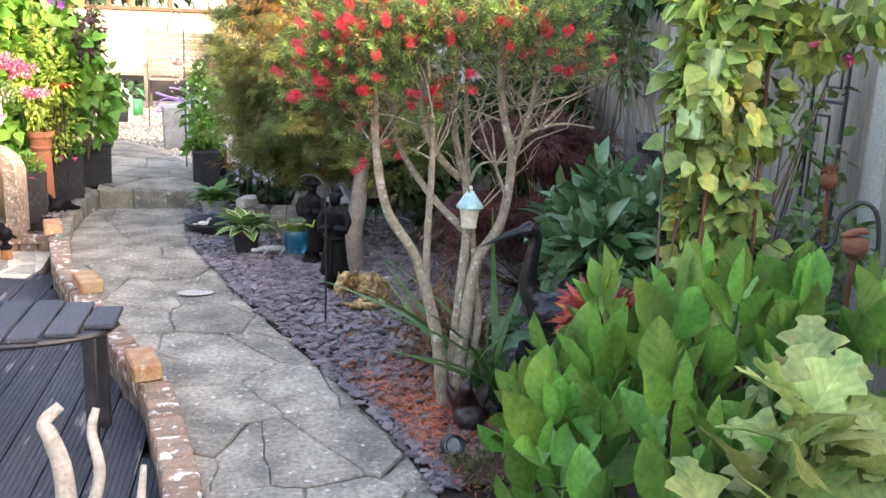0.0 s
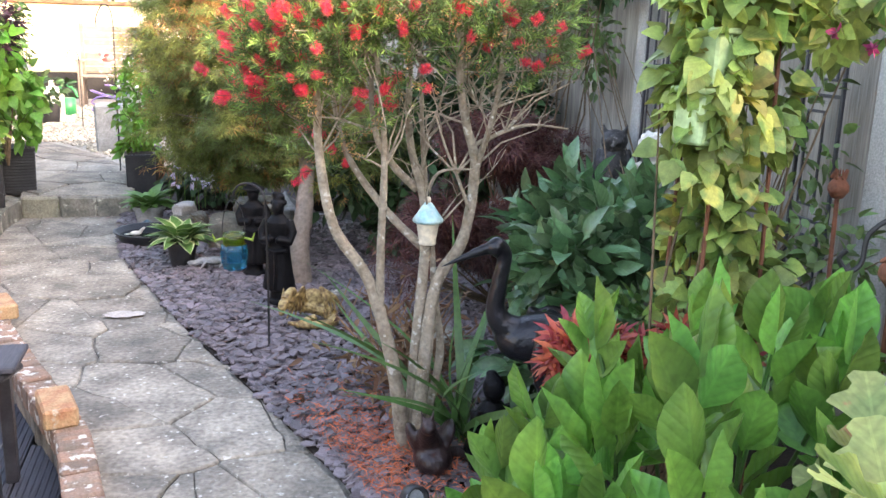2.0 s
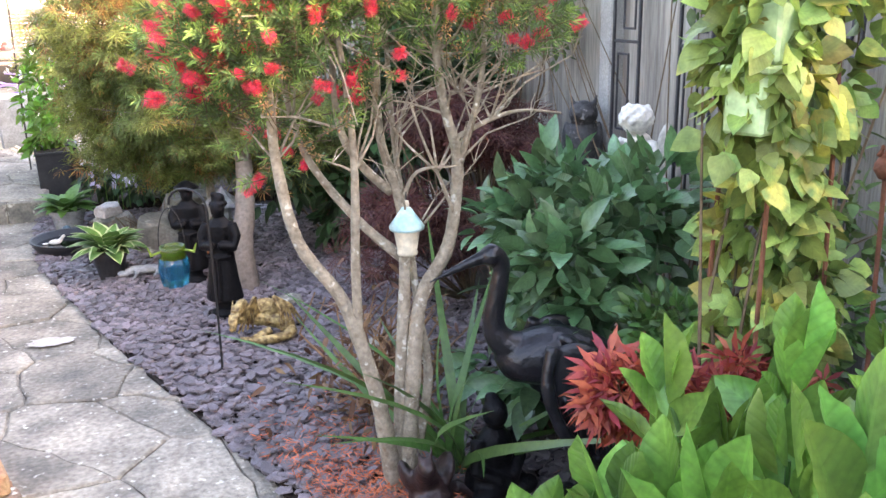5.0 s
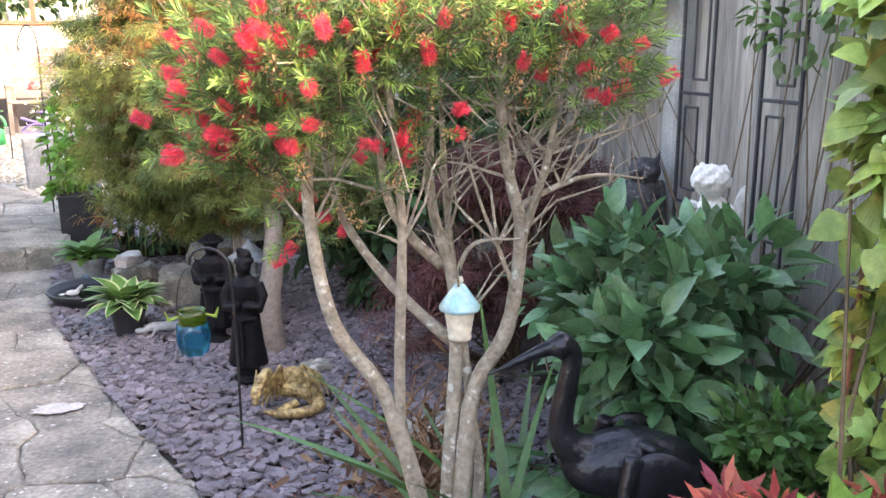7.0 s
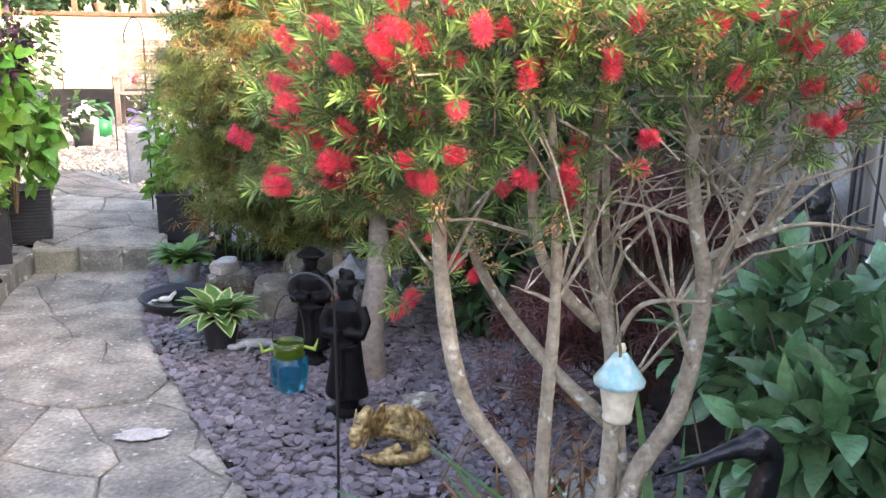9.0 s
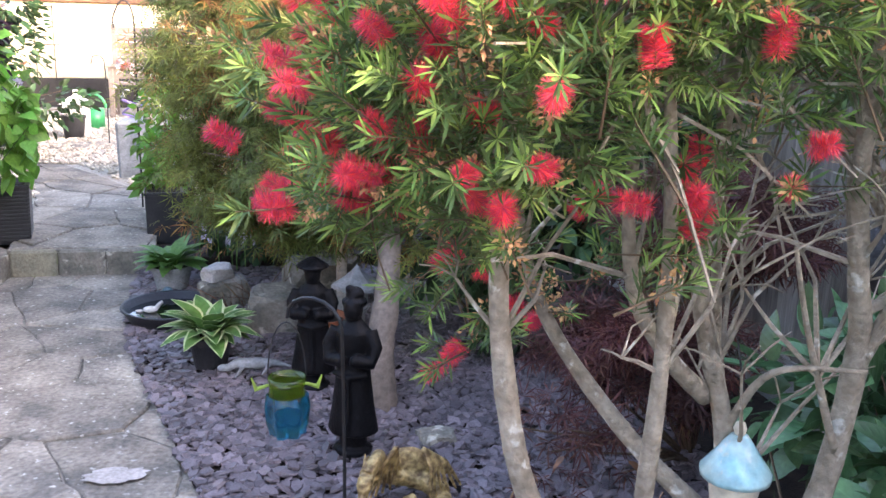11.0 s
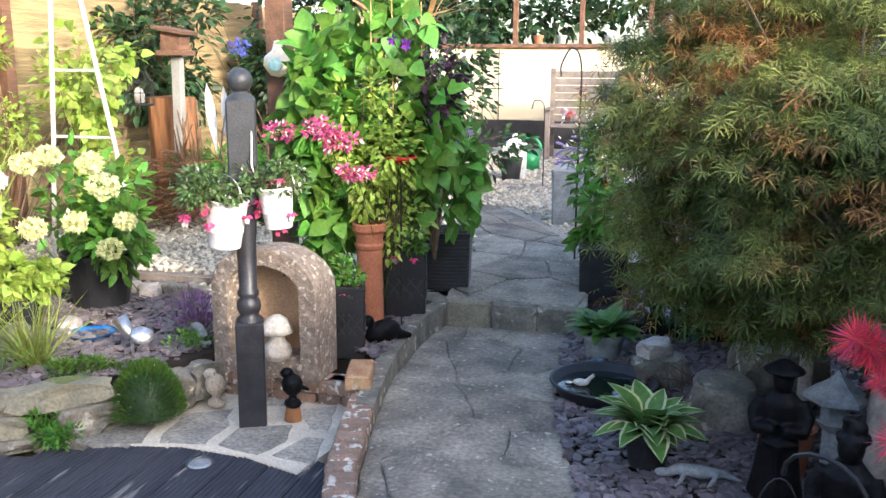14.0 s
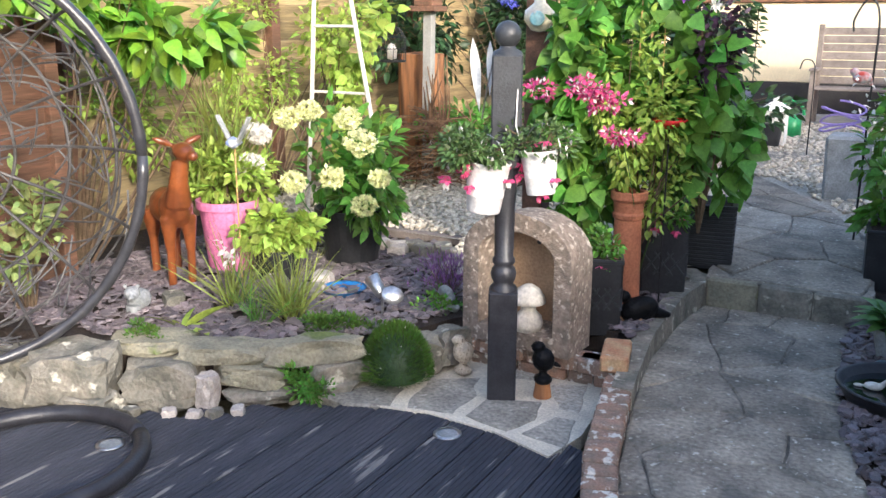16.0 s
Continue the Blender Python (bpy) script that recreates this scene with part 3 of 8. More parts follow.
def glass(name, col, rough=0.03):
    m = bpy.data.materials.new(name)
    m.use_nodes = True
    b = m.node_tree.nodes["Principled BSDF"]
    b.inputs["Base Color"].default_value = (*col, 1)
    b.inputs["Roughness"].default_value = rough
    b.inputs["Transmission Weight"].default_value = 0.85
    b.inputs["IOR"].default_value = 1.4
    return m


BLUEGL, GREENGL = glass("blue glass", (0.006, 0.26, 0.42)), glass("green glass", (0.16, 0.26, 0.015))

# ---- large structure ----
PATH_L = [(-1.6, -0.5), (0.0, -0.2), (0.8, -0.06), (1.5, 0.0), (2.37, -0.07), (3.11, -0.22), (4.02, -0.58), (4.5, -0.76), (4.96, -0.92), (5.52, -1.05), (6.0, -1.12), (6.5, -1.13), (6.84, -1.09)]
PATH_R = [(-1.6, 0.72), (0.5, 0.68), (1.5, 0.66), (2.30, 0.61), (2.72, 0.53), (3.12, 0.40), (3.57, 0.265), (4.05, 0.10), (4.43, -0.02), (4.76, -0.11), (5.24, -0.25), (5.6, -0.34), (5.89, -0.39), (6.2, -0.42), (6.84, -0.44)]
ground = mesh_ob("ground", [(-60, -60, -0.14), (60, -60, -0.14), (60, 60, -0.14), (-60, 60, -0.14)], [(0, 1, 2, 3)], GRASSY)
tagged(ground, "dark earth of the garden under all beds", "ground", kind="structure")


def strip(name, rows, z, depth, material, label, category):
    """A band given by rows of (y, left x, right x)."""
    v, f = [], []
    for y, a, b in rows:
        v += [(a, y, z), (b, y, z), (a, y, z - depth), (b, y, z - depth)]
    for i in range(len(rows) - 1):
        q = 4 * i
        f += [(q, q + 1, q + 5, q + 4), (q + 2, q + 6, q + 7, q + 3), (q, q + 4, q + 6, q + 2), (q + 1, q + 3, q + 7, q + 5)]
    f += [(0, 2, 3, 1), (len(v) - 4, len(v) - 3, len(v) - 1, len(v) - 2)]
    return tagged(mesh_ob(name, v, f, material), label, category, kind="structure")


ys = [-1.6 + 0.12 * i for i in range(71)]
path = strip("path", [(y, lerp_table(PATH_L, y), lerp_table(PATH_R, y)) for y in ys if y < 6.85], -0.009, 0.12, MORTAR, "crazy-paved path of worn grey and buff stone", "path")
UP_R = [(6.8, -0.36), (7.4, -0.40), (8.12, -0.50), (8.81, -0.79), (9.4, -1.10), (9.96, -1.45)]
UP_L = [(6.8, -1.10), (7.3, -1.14), (8.2, -1.27), (9.0, -1.45), (9.96, -1.72)]
upper = strip("upper_path", [(y, lerp_table(UP_L, y), lerp_table(UP_R, y)) for y in [6.80 + 0.16 * i for i in range(20)]], 0.135, 0.26, MORTAR, "upper crazy-paved path above a stone step", "path")
GRAVEL = [(-5.2, 8.0), (-4.2, 6.9), (-2.45, 6.9), (-2.3, 6.2), (-1.9, 6.4), (-1.2, 7.0), (-1.2, 9.0), (-1.7, 10.1), (-1.5, 9.95), (-0.92, 8.9), (-0.58, 8.0), (0.3, 8.0), (2.0, 8.0), (2.0, 14.3), (-5.2, 14.3)]
bedg = mesh_ob("gravel_bed", [(x, y, 0.129) for x, y in GRAVEL], [tuple(range(len(GRAVEL)))], GRAVELBED)
tagged(bedg, "bed of pale cream gravel behind the paths", "gravel", kind="structure")
patio = strip("patio", [(14.1, -5.2, 2.0), (15.3, -5.2, 2.0)], 0.15, 0.15, CONCRETE, "pale paved terrace before the cream wall", "terrace")
# right-hand bed: soil under slate
BED = [(y, lerp_table(PATH_R, y) + 0.001, 2.06) for y in ys if y < 6.85]
strip("bed_right", BED, -0.001, 0.14, SOIL, "dark soil bed under slate along the fence", "flower bed")
strip("bed_far", [(6.8, -0.35, 2.06), (8.0, -0.42, 2.06)], 0.08, 0.2, SOIL, "raised soil bed beside the upper path", "flower bed")
LBED = [(-3.6, 4.75), (-2.9, 4.85), (-2.55, 5.0), (-2.3, 5.2), (-2.05, 5.45), (-1.95, 5.75), (-1.85, 5.95), (-1.45, 6.0), (-1.25, 5.95), (-1.25, 7.0), (-1.9, 6.5), (-2.3, 6.3), (-2.5, 6.9), (-4.4, 7.0), (-4.4, 4.75)]
v = [(x, y, 0.085) for x, y in LBED] + [(x, y, -0.13) for x, y in LBED]
n = len(LBED)
bl = mesh_ob("bed_left", v, [tuple(range(n))] + [(i, n + i, n + (i + 1) % n, (i + 1) % n) for i in range(n)], SOIL)
tagged(bl, "raised soil bed behind the low stone wall", "flower bed", kind="structure")
# far wall
fw = tagged(part("wall_far", box((9.0, 0.22, 1.02), (-1.0, 15.4, 1.06), bevel=0.01), CREAM), "low cream rendered garden wall in full sun", "wall", kind="structure")
fp = tagged(part("plinth", box((9.0, 0.235, 0.44), (-1.0, 15.4, 0.33), bevel=0.01), PLINTH), "black painted plinth of the cream wall", "plinth", kind="structure")
tagged(part("wall_coping", box((9.1, 0.32, 0.06), (-1.0, 15.4, 1.602), bevel=0.01), BROWNW), "brown coping along the cream wall", "coping", kind="structure")
tagged(part("wall_near", box((9.0, 0.2, 2.0), (-1.2, -2.2, 0.9), bevel=0.01), FENCEW), "plain fence closing the garden behind the walker", "fence", kind="structure")

# right fence: concrete posts, gravel boards, upright boards
FX = 2.12
fence = thing("fence_right", (0, 0, 0), "silvered upright-board fence between concrete posts", "fence")
fence["kind"] = "structure"
POSTS = [-1.2, 0.65, 2.53, 4.09, 5.95, 7.8, 9.65, 11.5, 13.4, 15.2]
bmp = box((0.10, 0.10, 2.15), (0, 0, 0.93), bevel=0.012)
p0 = part("fence_post", bmp, CONCRETE, fence, "pale concrete post")
p0.location = (FX, POSTS[0], 0)
for y in POSTS[1:]:
    q = new("fence_post", p0.data)
    q.parent, q.location = fence, (FX - R.uniform(0, 0.01), y, 0)
    q["label"] = "pale concrete post"
for a, b in zip(POSTS, POSTS[1:]):
    part("gravel_board", box((0.04, b - a - 0.1, 0.28), (FX + 0.02, (a + b) / 2, 0.02)), CONCRETE, fence)
    part("fence_rail", box((0.04, b - a - 0.1, 0.08), (FX + 0.055, (a + b) / 2, 1.5)), FENCEW, fence)
bmb = bmesh.new()
vs = [bmb.verts.new(c) for c in ((-0.002, -0.064, 0), (0.006, -0.064, 0), (0.016, 0.064, 0), (-0.022, 0.064, 0))]
fc = bmb.faces.new(vs)
ex = bmesh.ops.extrude_face_region(bmb, geom=[fc])
for g in ex["geom"]:
    if isinstance(g, bmesh.types.BMVert):
        g.co.z = 1.75
me_board = bpy.data.meshes.new("board")
bmesh.ops.recalc_face_normals(bmb, faces=bmb.faces)
bmb.to_mesh(me_board)
bmb.free()
me_board.materials.append(FENCEW)
for a, b in zip(POSTS, POSTS[1:]):
    y = a + 0.09
    while y < b - 0.02:
        q = new("board", me_board)
        q.parent = fence
        q.matrix_world = pose(FX + 0.02 + R.uniform(-0.004, 0.004), y, 0.155, R.uniform(-0.4, 0.4), R.uniform(-0.5, 0.5), 0)
        y += 0.118

# left fence: lapped boards on brown posts
lf = thing("fence_left", (0, 0, 0), "golden lapped-board fence with brown posts", "fence")
lf["kind"] = "structure"
me_lap = bpy.data.meshes.new("board")
bm = box((0.018, 1.84, 0.15), (0, 0, 0), (0, 13, 0), bevel=0.003)
bmesh.ops.recalc_face_normals(bm, faces=bm.faces)
bm.to_mesh(me_lap)
bm.free()
me_lap.materials.append(LAPW)
for y0 in (1.1, 3.0, 4.9, 6.62, 8.5, 10.4, 12.3, 14.2):
    for i in range(15):
        q = new("board", me_lap)
        q.parent = lf
        q.matrix_world = pose(-4.4 + R.uniform(-0.004, 0.004), y0 + 0.0, 0.12 + i * 0.125, 0, 0, R.uniform(-0.3, 0.3))
    part("fence_post", box((0.09, 0.09, 2.1), (-4.36, y0 + 0.94, 0.93)), BROWNW, lf)
# shed side behind the hanging chair
shed = thing("shed", (0, 0, 0), "brown stained timber shed behind the hanging chair", "shed")
for i in range(13):
    part("board", box((0.02, 3.15, 0.155), (-3.92, 3.78, 0.0 + i * 0.15), (0, 5, 0)), BROWNW, shed)
part("corner_post", box((0.07, 0.07, 2.1), (-3.9, 5.38, 0.95)), BROWNW, shed)
part("roof", box((1.2, 3.4, 0.05), (-4.3, 3.78, 2.02), (0, -8, 0)), BLACKP, shed)

# ---- beds: loose stone ----
RBED = [(lerp_table(PATH_R, y) - 0.002, y) for y in (2.3, 2.7, 3.1, 3.6, 4.05, 4.4, 4.8, 5.2, 5.6, 5.9, 6.3, 6.8)]
chips("slate_chips", RBED + [(0.8, 6.8), (1.4, 5.8), (1.6, 4.6), (1.45, 3.4), (1.2, 2.4)], 16000, 0.048, 0.006, SLATE, "purple slate chips laid along the curved path", seed=3)
chips("slate_chips", [(-3.6, 4.82), (-2.9, 4.9), (-2.5, 5.06), (-2.25, 5.27), (-2.02, 5.52), (-1.95, 6.2), (-2.35, 6.3), (-2.5, 6.85), (-3.9, 6.85), (-4.0, 5.0)], 4200, 0.055, 0.09, SLATE, "purple slate chips on the raised bed", seed=4)
chips("slate_chips", [(-1.45, 6.05), (-1.16, 5.9), (-1.16, 6.7), (-1.4, 6.8)], 350, 0.045, 0.09, SLATE, "slate chips between the planters", seed=8)
pebbles("gravel", [(-4.2, 6.95), (-2.5, 6.95), (-2.3, 6.35), (-1.9, 6.5), (-2.0, 8.6), (-4.2, 8.6)], 5000, 0.035, 0.137, PEBBLE, "pale cream gravel in sunlight", 5, "gravel")
pebbles("gravel", [(-2.6, 9.0), (-1.4, 7.1), (-1.2, 7.2), (-1.3, 8.4), (-1.72, 10.0), (-1.3, 9.9), (-0.75, 8.9), (-0.45, 8.1), (0.3, 8.1), (0.3, 14.1), (-2.9, 14.1)], 8500, 0.042, 0.137, PEBBLE, "pale cream gravel around the upper path", 6, "gravel")
drop = [(R.gauss(0.64, 0.15), R.gauss(2.80, 0.27)) for _ in range(3600)]
leaves("fallen_stamens", [(x, y, R.uniform(0.036, 0.052)) for x, y in drop if x > lerp_table(PATH_R, y) + 0.03], [(R.uniform(-1, 1), R.uniform(-1, 1), 0.05) for x, y in drop if x > lerp_table(PATH_R, y) + 0.03], 0.03, NEEDLE, NEEDLEDROP)
tagged(bpy.data.objects["fallen_stamens"], "rust-red fallen stamens scattered under the bottlebrush", "plant litter", kind="stuff")

# ---- bottlebrush ----
bb = thing("bottlebrush_shrub", (0.74, 2.86, 0.02), "multi-stemmed bottlebrush shrub with red brush flowers", "shrub")


def limb(*pts, r0=0.022, r1=0.008, name="branch", owner=None, material=None):
    o = owner or bb
    inv = o.matrix_world.inverted()
    c = curve_pts([Vector(inv @ Vector(p)) for p in pts], 6)
    k = len(c) - 1
    rr = [(0.86 if o is bb else 1.0) * (r0 + (r1 - r0) * i / k) * (1 + 0.13 * noise.noise(p * 28)) for i, p in enumerate(c)]
    return part(name, tube(c, rr, 9), material or BARK, o, smooth=True)


limb((0.74, 2.86, 0.0), (0.71, 2.85, 0.22), (0.68, 2.86, 0.38), (0.62, 2.88, 0.58), (0.52, 2.90, 0.74), (0.48, 2.92, 0.95), (0.47, 2.92, 1.15), (0.42, 2.86, 1.4), r0=0.030, r1=0.010, name="stem")
limb((0.655, 2.87, 0.48), (0.655, 2.86, 0.70), (0.66, 2.85, 0.92), (0.645, 2.83, 1.12), (0.60, 2.80, 1.4), r0=0.017, r1=0.007, name="stem")
limb((0.75, 2.86, 0.0), (0.77, 2.88, 0.32), (0.80, 2.91, 0.62), (0.80, 2.93, 0.80), (0.755, 2.95, 1.0), (0.74, 2.90, 1.24), (0.72, 2.86, 1.5), r0=0.024, r1=0.008, name="stem")
limb((0.77, 2.85, 0.0), (0.80, 2.86, 0.35), (0.835, 2.88, 0.56), (0.915, 2.88, 0.70), (0.94, 2.87, 0.92), (0.90, 2.84, 1.05), (0.87, 2.82, 1.2), (0.86, 2.78, 1.5), r0=0.028, r1=0.010, name="stem")
limb((0.78, 2.87, 0.0), (0.855, 2.90, 0.30), (0.84, 2.92, 0.5), (0.83, 2.95, 0.68), (0.81, 3.0, 0.95), (0.80, 3.02, 1.25), r0=0.018, r1=0.007, name="stem")
limb((0.80, 2.93, 0.66), (0.70, 3.0, 0.76), (0.60, 3.06, 0.90), (0.56, 3.1, 1.02), (0.52, 3.1, 1.25), r0=0.017, r1=0.007)
limb((0.78, 2.95, 0.84), (0.70, 2.93, 0.92), (0.645, 2.92, 1.02), (0.63, 2.9, 1.2), (0.66, 2.82, 1.45), r0=0.016, r1=0.006)
limb((0.94, 2.87, 0.90), (0.98, 2.82, 1.1), (0.99, 2.80, 1.27), (1.0, 2.78, 1.5), r0=0.012, r1=0.005)
limb((0.92, 2.86, 0.98), (1.02, 2.84, 1.03), (1.10, 2.82, 1.05), (1.2, 2.8, 1.04), r0=0.009, r1=0.003)
limb((0.93, 2.87, 0.78), (0.88, 2.86, 0.9), (0.84, 2.84, 0.98), (0.80, 2.82, 1.08), r0=0.007, r1=0.003)
limb((0.80, 2.93, 0.80), (0.83, 2.88, 0.90), (0.92, 2.82, 0.92), r0=0.008, r1=0.003)
tw = bmesh.new()
inv = bb.matrix_world.inverted()
for i in range(120):
    a = R.choice(((0.47, 2.92, 1.15), (0.60, 2.83, 1.25), (0.74, 2.90, 1.24), (0.87, 2.82, 1.2), (0.98, 2.80, 1.2), (0.52, 3.1, 1.2), (0.70, 2.84, 1.3), (0.52, 2.86, 1.28), (0.94, 2.86, 1.1), (0.80, 3.0, 1.2)))
    b = Vector(a) + Vector((max(-0.2, min(0.2, R.gauss(0.02, 0.11))), max(-0.2, min(0.2, R.gauss(0, 0.10))), R.gauss(0.08, 0.10)))
    stems(tw, inv @ Vector(a), [inv @ b], 0.0034, 0.0015, 0.12, 4)
# bare forked side twigs below the leaves
for a in ((0.66, 2.85, 0.92), (0.48, 2.92, 0.95), (0.79, 2.94, 0.9), (0.94, 2.87, 0.92), (0.90, 2.84, 1.05), (0.98, 2.82, 1.1), (0.645, 2.92, 1.02), (0.56, 3.1, 1.02), (1.02, 2.84, 1.03), (0.83, 2.95, 0.7), (0.88, 2.86, 0.9), (0.81, 3.0, 0.98)):
    for i in range(4):
        b = Vector(a) + Vector((R.gauss(0.03, 0.09), R.gauss(0.0, 0.05), R.uniform(0.02, 0.22)))
        stems(tw, inv @ Vector(a), [inv @ b], 0.0042, 0.0018, 0.14, 5)
        for j in range(3):
            c = b + Vector((R.gauss(0.01, 0.05), R.gauss(-0.02, 0.05), R.uniform(0.0, 0.09)))
            stems(tw, inv @ b, [inv @ c], 0.0018, 0.001, 0.15, 4)
tagged(part("twig_growth", tw, BARK, bb, "thin bare grey-brown twigs"), kind="stuff")
# red brushes: the places of the flower heads
FL = [(0.442, 2.656, 1.26), (0.742, 2.713, 1.21), (0.766, 2.79, 1.155), (0.41, 2.80, 1.143), (0.451, 3.10, 1.006), (0.43, 3.07, 0.85), (0.455, 3.06, 0.88), (0.34, 2.74, 1.263), (0.404, 2.70, 1.345), (0.64, 2.77, 1.148), (0.66, 2.79, 1.115),
      (0.705, 2.693, 1.377), (0.306, 2.78, 1.22), (0.282, 3.05, 1.112), (0.325, 3.0, 1.108), (0.25, 3.1, 1.15), (0.449, 2.70, 1.19), (0.464, 2.62, 1.36), (0.27, 2.9, 1.19), (0.36, 2.85, 1.20), (0.33, 2.92, 1.15), (0.24, 2.95, 1.21), (0.30, 2.83, 1.17),
      (0.29, 2.98, 1.14), (0.53, 3.04, 0.95), (0.53, 2.74, 1.36), (0.58, 2.68, 1.42), (0.36, 2.66, 1.40), (0.28, 2.74, 1.36), (0.62, 2.7, 1.45), (0.82, 2.7, 1.38), (0.9, 2.72, 1.40), (0.97, 2.7, 1.36), (1.05, 2.7, 1.35),
      (1.10, 2.72, 1.29), (1.12, 2.70, 1.33), (0.86, 2.68, 1.30), (0.55, 2.7, 1.30), (0.22, 2.84, 1.28), (1.08, 2.76, 1.22), (0.36, 2.76, 1.30), (0.48, 2.68, 1.43), (0.75, 2.68, 1.45), (0.62, 3.05, 1.08), (0.26, 3.0, 1.30)]
FL += [(x + R.uniform(-0.09, 0.09), y + R.uniform(-0.02, 0.10), z + R.uniform(-0.07, 0.07)) for x, y, z in FL[7:] + FL[9:34]]
rs = np.random.RandomState(21)
b0 = np.array(bb.location)
# shoots: on the crown's outline, and a tuft of them round every flower
SHOOTS = []
zones = [((0.45, 2.88, 1.27), (0.17, 0.16, 0.13), 150), ((0.60, 2.82, 1.44), (0.28, 0.20, 0.17), 230), ((0.92, 2.82, 1.43), (0.28, 0.20, 0.17), 190), ((0.36, 3.0, 1.22), (0.10, 0.12, 0.10), 44), ((0.44, 3.02, 1.05), (0.08, 0.08, 0.08), 20),
         ((0.47, 3.05, 0.92), (0.06, 0.06, 0.06), 8), ((0.62, 3.1, 1.36), (0.28, 0.2, 0.2), 120), ((1.04, 2.84, 1.29), (0.15, 0.17, 0.14), 70), ((0.72, 2.92, 1.27), (0.26, 0.11, 0.08), 60)]
for c, r, k in zones:
    for _ in range(k):
        o = rs.normal(0, 1, 3)
        o /= np.linalg.norm(o)
        p = np.array(c) + o * np.array(r) * rs.uniform(0.35, 1.0) ** 0.6
        d = o * np.array((0.8, 0.8, 0.5)) + np.array((-0.1, -0.15, 0.35))
        SHOOTS.append((p, d / np.linalg.norm(d), 0.075 * rs.uniform(0.6, 1.3)))
BR = []
for x, y, z in FL:
    ax = np.array((x - 0.70, y - 2.98, z - 1.05)) + rs.normal(0, 0.13, 3) + np.array((0, -0.08, 0.06))
    ax /= np.linalg.norm(ax)
    BR.append((np.array((x, y, z)), ax))
    for q in range(2):
        d = ax + rs.normal(0, 0.5, 3)
        SHOOTS.append((np.array((x, y, z)) - ax * 0.11 + rs.normal(0, 0.015, 3), d / np.linalg.norm(d), 0.06))
    if len(BR) % 2:
        SHOOTS.append((np.array((x, y, z)) + ax * 0.035, ax, 0.03))
NP, ND, TP, TD = [], [], [], []
for p, d, ln in SHOOTS:
    if d[2] < -0.45:
        continue
    side = np.cross(d, (0.3, 0.2, 1.0))
    side /= np.linalg.norm(side)
    other = np.cross(d, side)
    for q in range(31):
        u = q / 31
        a = q * 2.4 + rs.uniform(-0.4, 0.4)
        w = side * math.cos(a) + other * math.sin(a)
        (TP if u > 0.72 else NP).append(p + d * u * ln)
        (TD if u > 0.72 else ND).append(w * (1.0 - 0.45 * u) + d * (0.55 + 0.5 * u))
leaves("foliage", np.array(NP) - b0, ND, 0.029, LINEAR, L_BB, bb, "narrow dark green leaves", 0.3, 0.4, 0.12)
leaves("young_growth", np.array(TP) - b0, TD, 0.029, LINEAR, L_BBTIP, bb, "fresh light green shoot tips", 0.3, 0.4, 0.12)
sp = bmesh.new()
for p, d, ln in SHOOTS[::2]:
    add_tube(sp, [p - d * 0.05 - b0, p - b0, p + d * ln * 0.9 - b0], [0.0018, 0.0014, 0.0007], 4)
tagged(part("shoot_growth", sp, TWIG, bb, "thin brown shoots"), kind="stuff")
STAMEN = leaf_shape(0.042, 2, 0, 0.12)
for c, ax in BR:
    pp, dd = [], []
    ln = rs.uniform(0.022, 0.042)
    for q in range(620):
        a = rs.normal(0, 1, 3)
        a -= ax * a.dot(ax)
        a /= np.linalg.norm(a) + 1e-9
        u = rs.uniform(-0.5, 0.5)
        pp.append(c + ax * ln * u - b0)
        dd.append(a + ax * (0.25 + 0.5 * u))
    leaves("flower", pp, dd, 0.0172 * rs.uniform(0.85, 1.15), STAMEN, F_RED, bb, "bright red brush flower", 0.2, 0.3, 0.15)
# spent heads: tan capsules in a spike behind some of the flowers
pp, dd = [], []
for c, ax in BR[::2]:
    for q in range(46):
        a = rs.normal(0, 1, 3)
        a /= np.linalg.norm(a)
        pp.append(c - ax * (0.035 + 0.05 * rs.uniform()) + a * 0.009 - b0)
        dd.append(a + ax * 0.3)
for i in range(60):
    p, d, ln = SHOOTS[rs.randint(len(SHOOTS))]
    for q in range(34):
        a = rs.normal(0, 1, 3)
        a /= np.linalg.norm(a)
        pp.append(p + d * (q / 34) * 0.055 + a * 0.006 - b0)
        dd.append(a + d * 0.3)
leaves("seed_growth", pp, dd, 0.0085, SMALL, F_SPENT, bb, "tan spent flowers and seed capsules", 0.3)

# glazed bird house hanging in the shrub
bh = thing("bird_house", (0.806, 2.90, 0.678), "small hanging pottery bird house with aqua roof and cream body", "bird house")
part("body", lathe([(0, 0), (0.026, 0), (0.028, 0.006), (0.026, 0.011), (0.034, 0.06), (0.037, 0.073), (0.0, 0.073)], segs=28), CREAMGL, bh, smooth=True)
part("roof", lathe([(0, 0.070), (0.046, 0.070), (0.047, 0.078), (0.03, 0.102), (0.012, 0.128), (0.0, 0.131)], segs=28), AQUA, bh, "aqua glazed conical roof", smooth=True)
part("finial", lathe([(0.0, 0.126), (0.007, 0.130), (0.009, 0.138), (0.006, 0.146), (0, 0.148)], segs=14), CREAMGL, bh, smooth=True)
part("cord", tube([(0, 0, 0.147), (0.004, 0.01, 0.19), (0.0, 0.03, 0.25)], 0.0015, 5), WIRE, bh)

# ---- slate bed ornaments ----


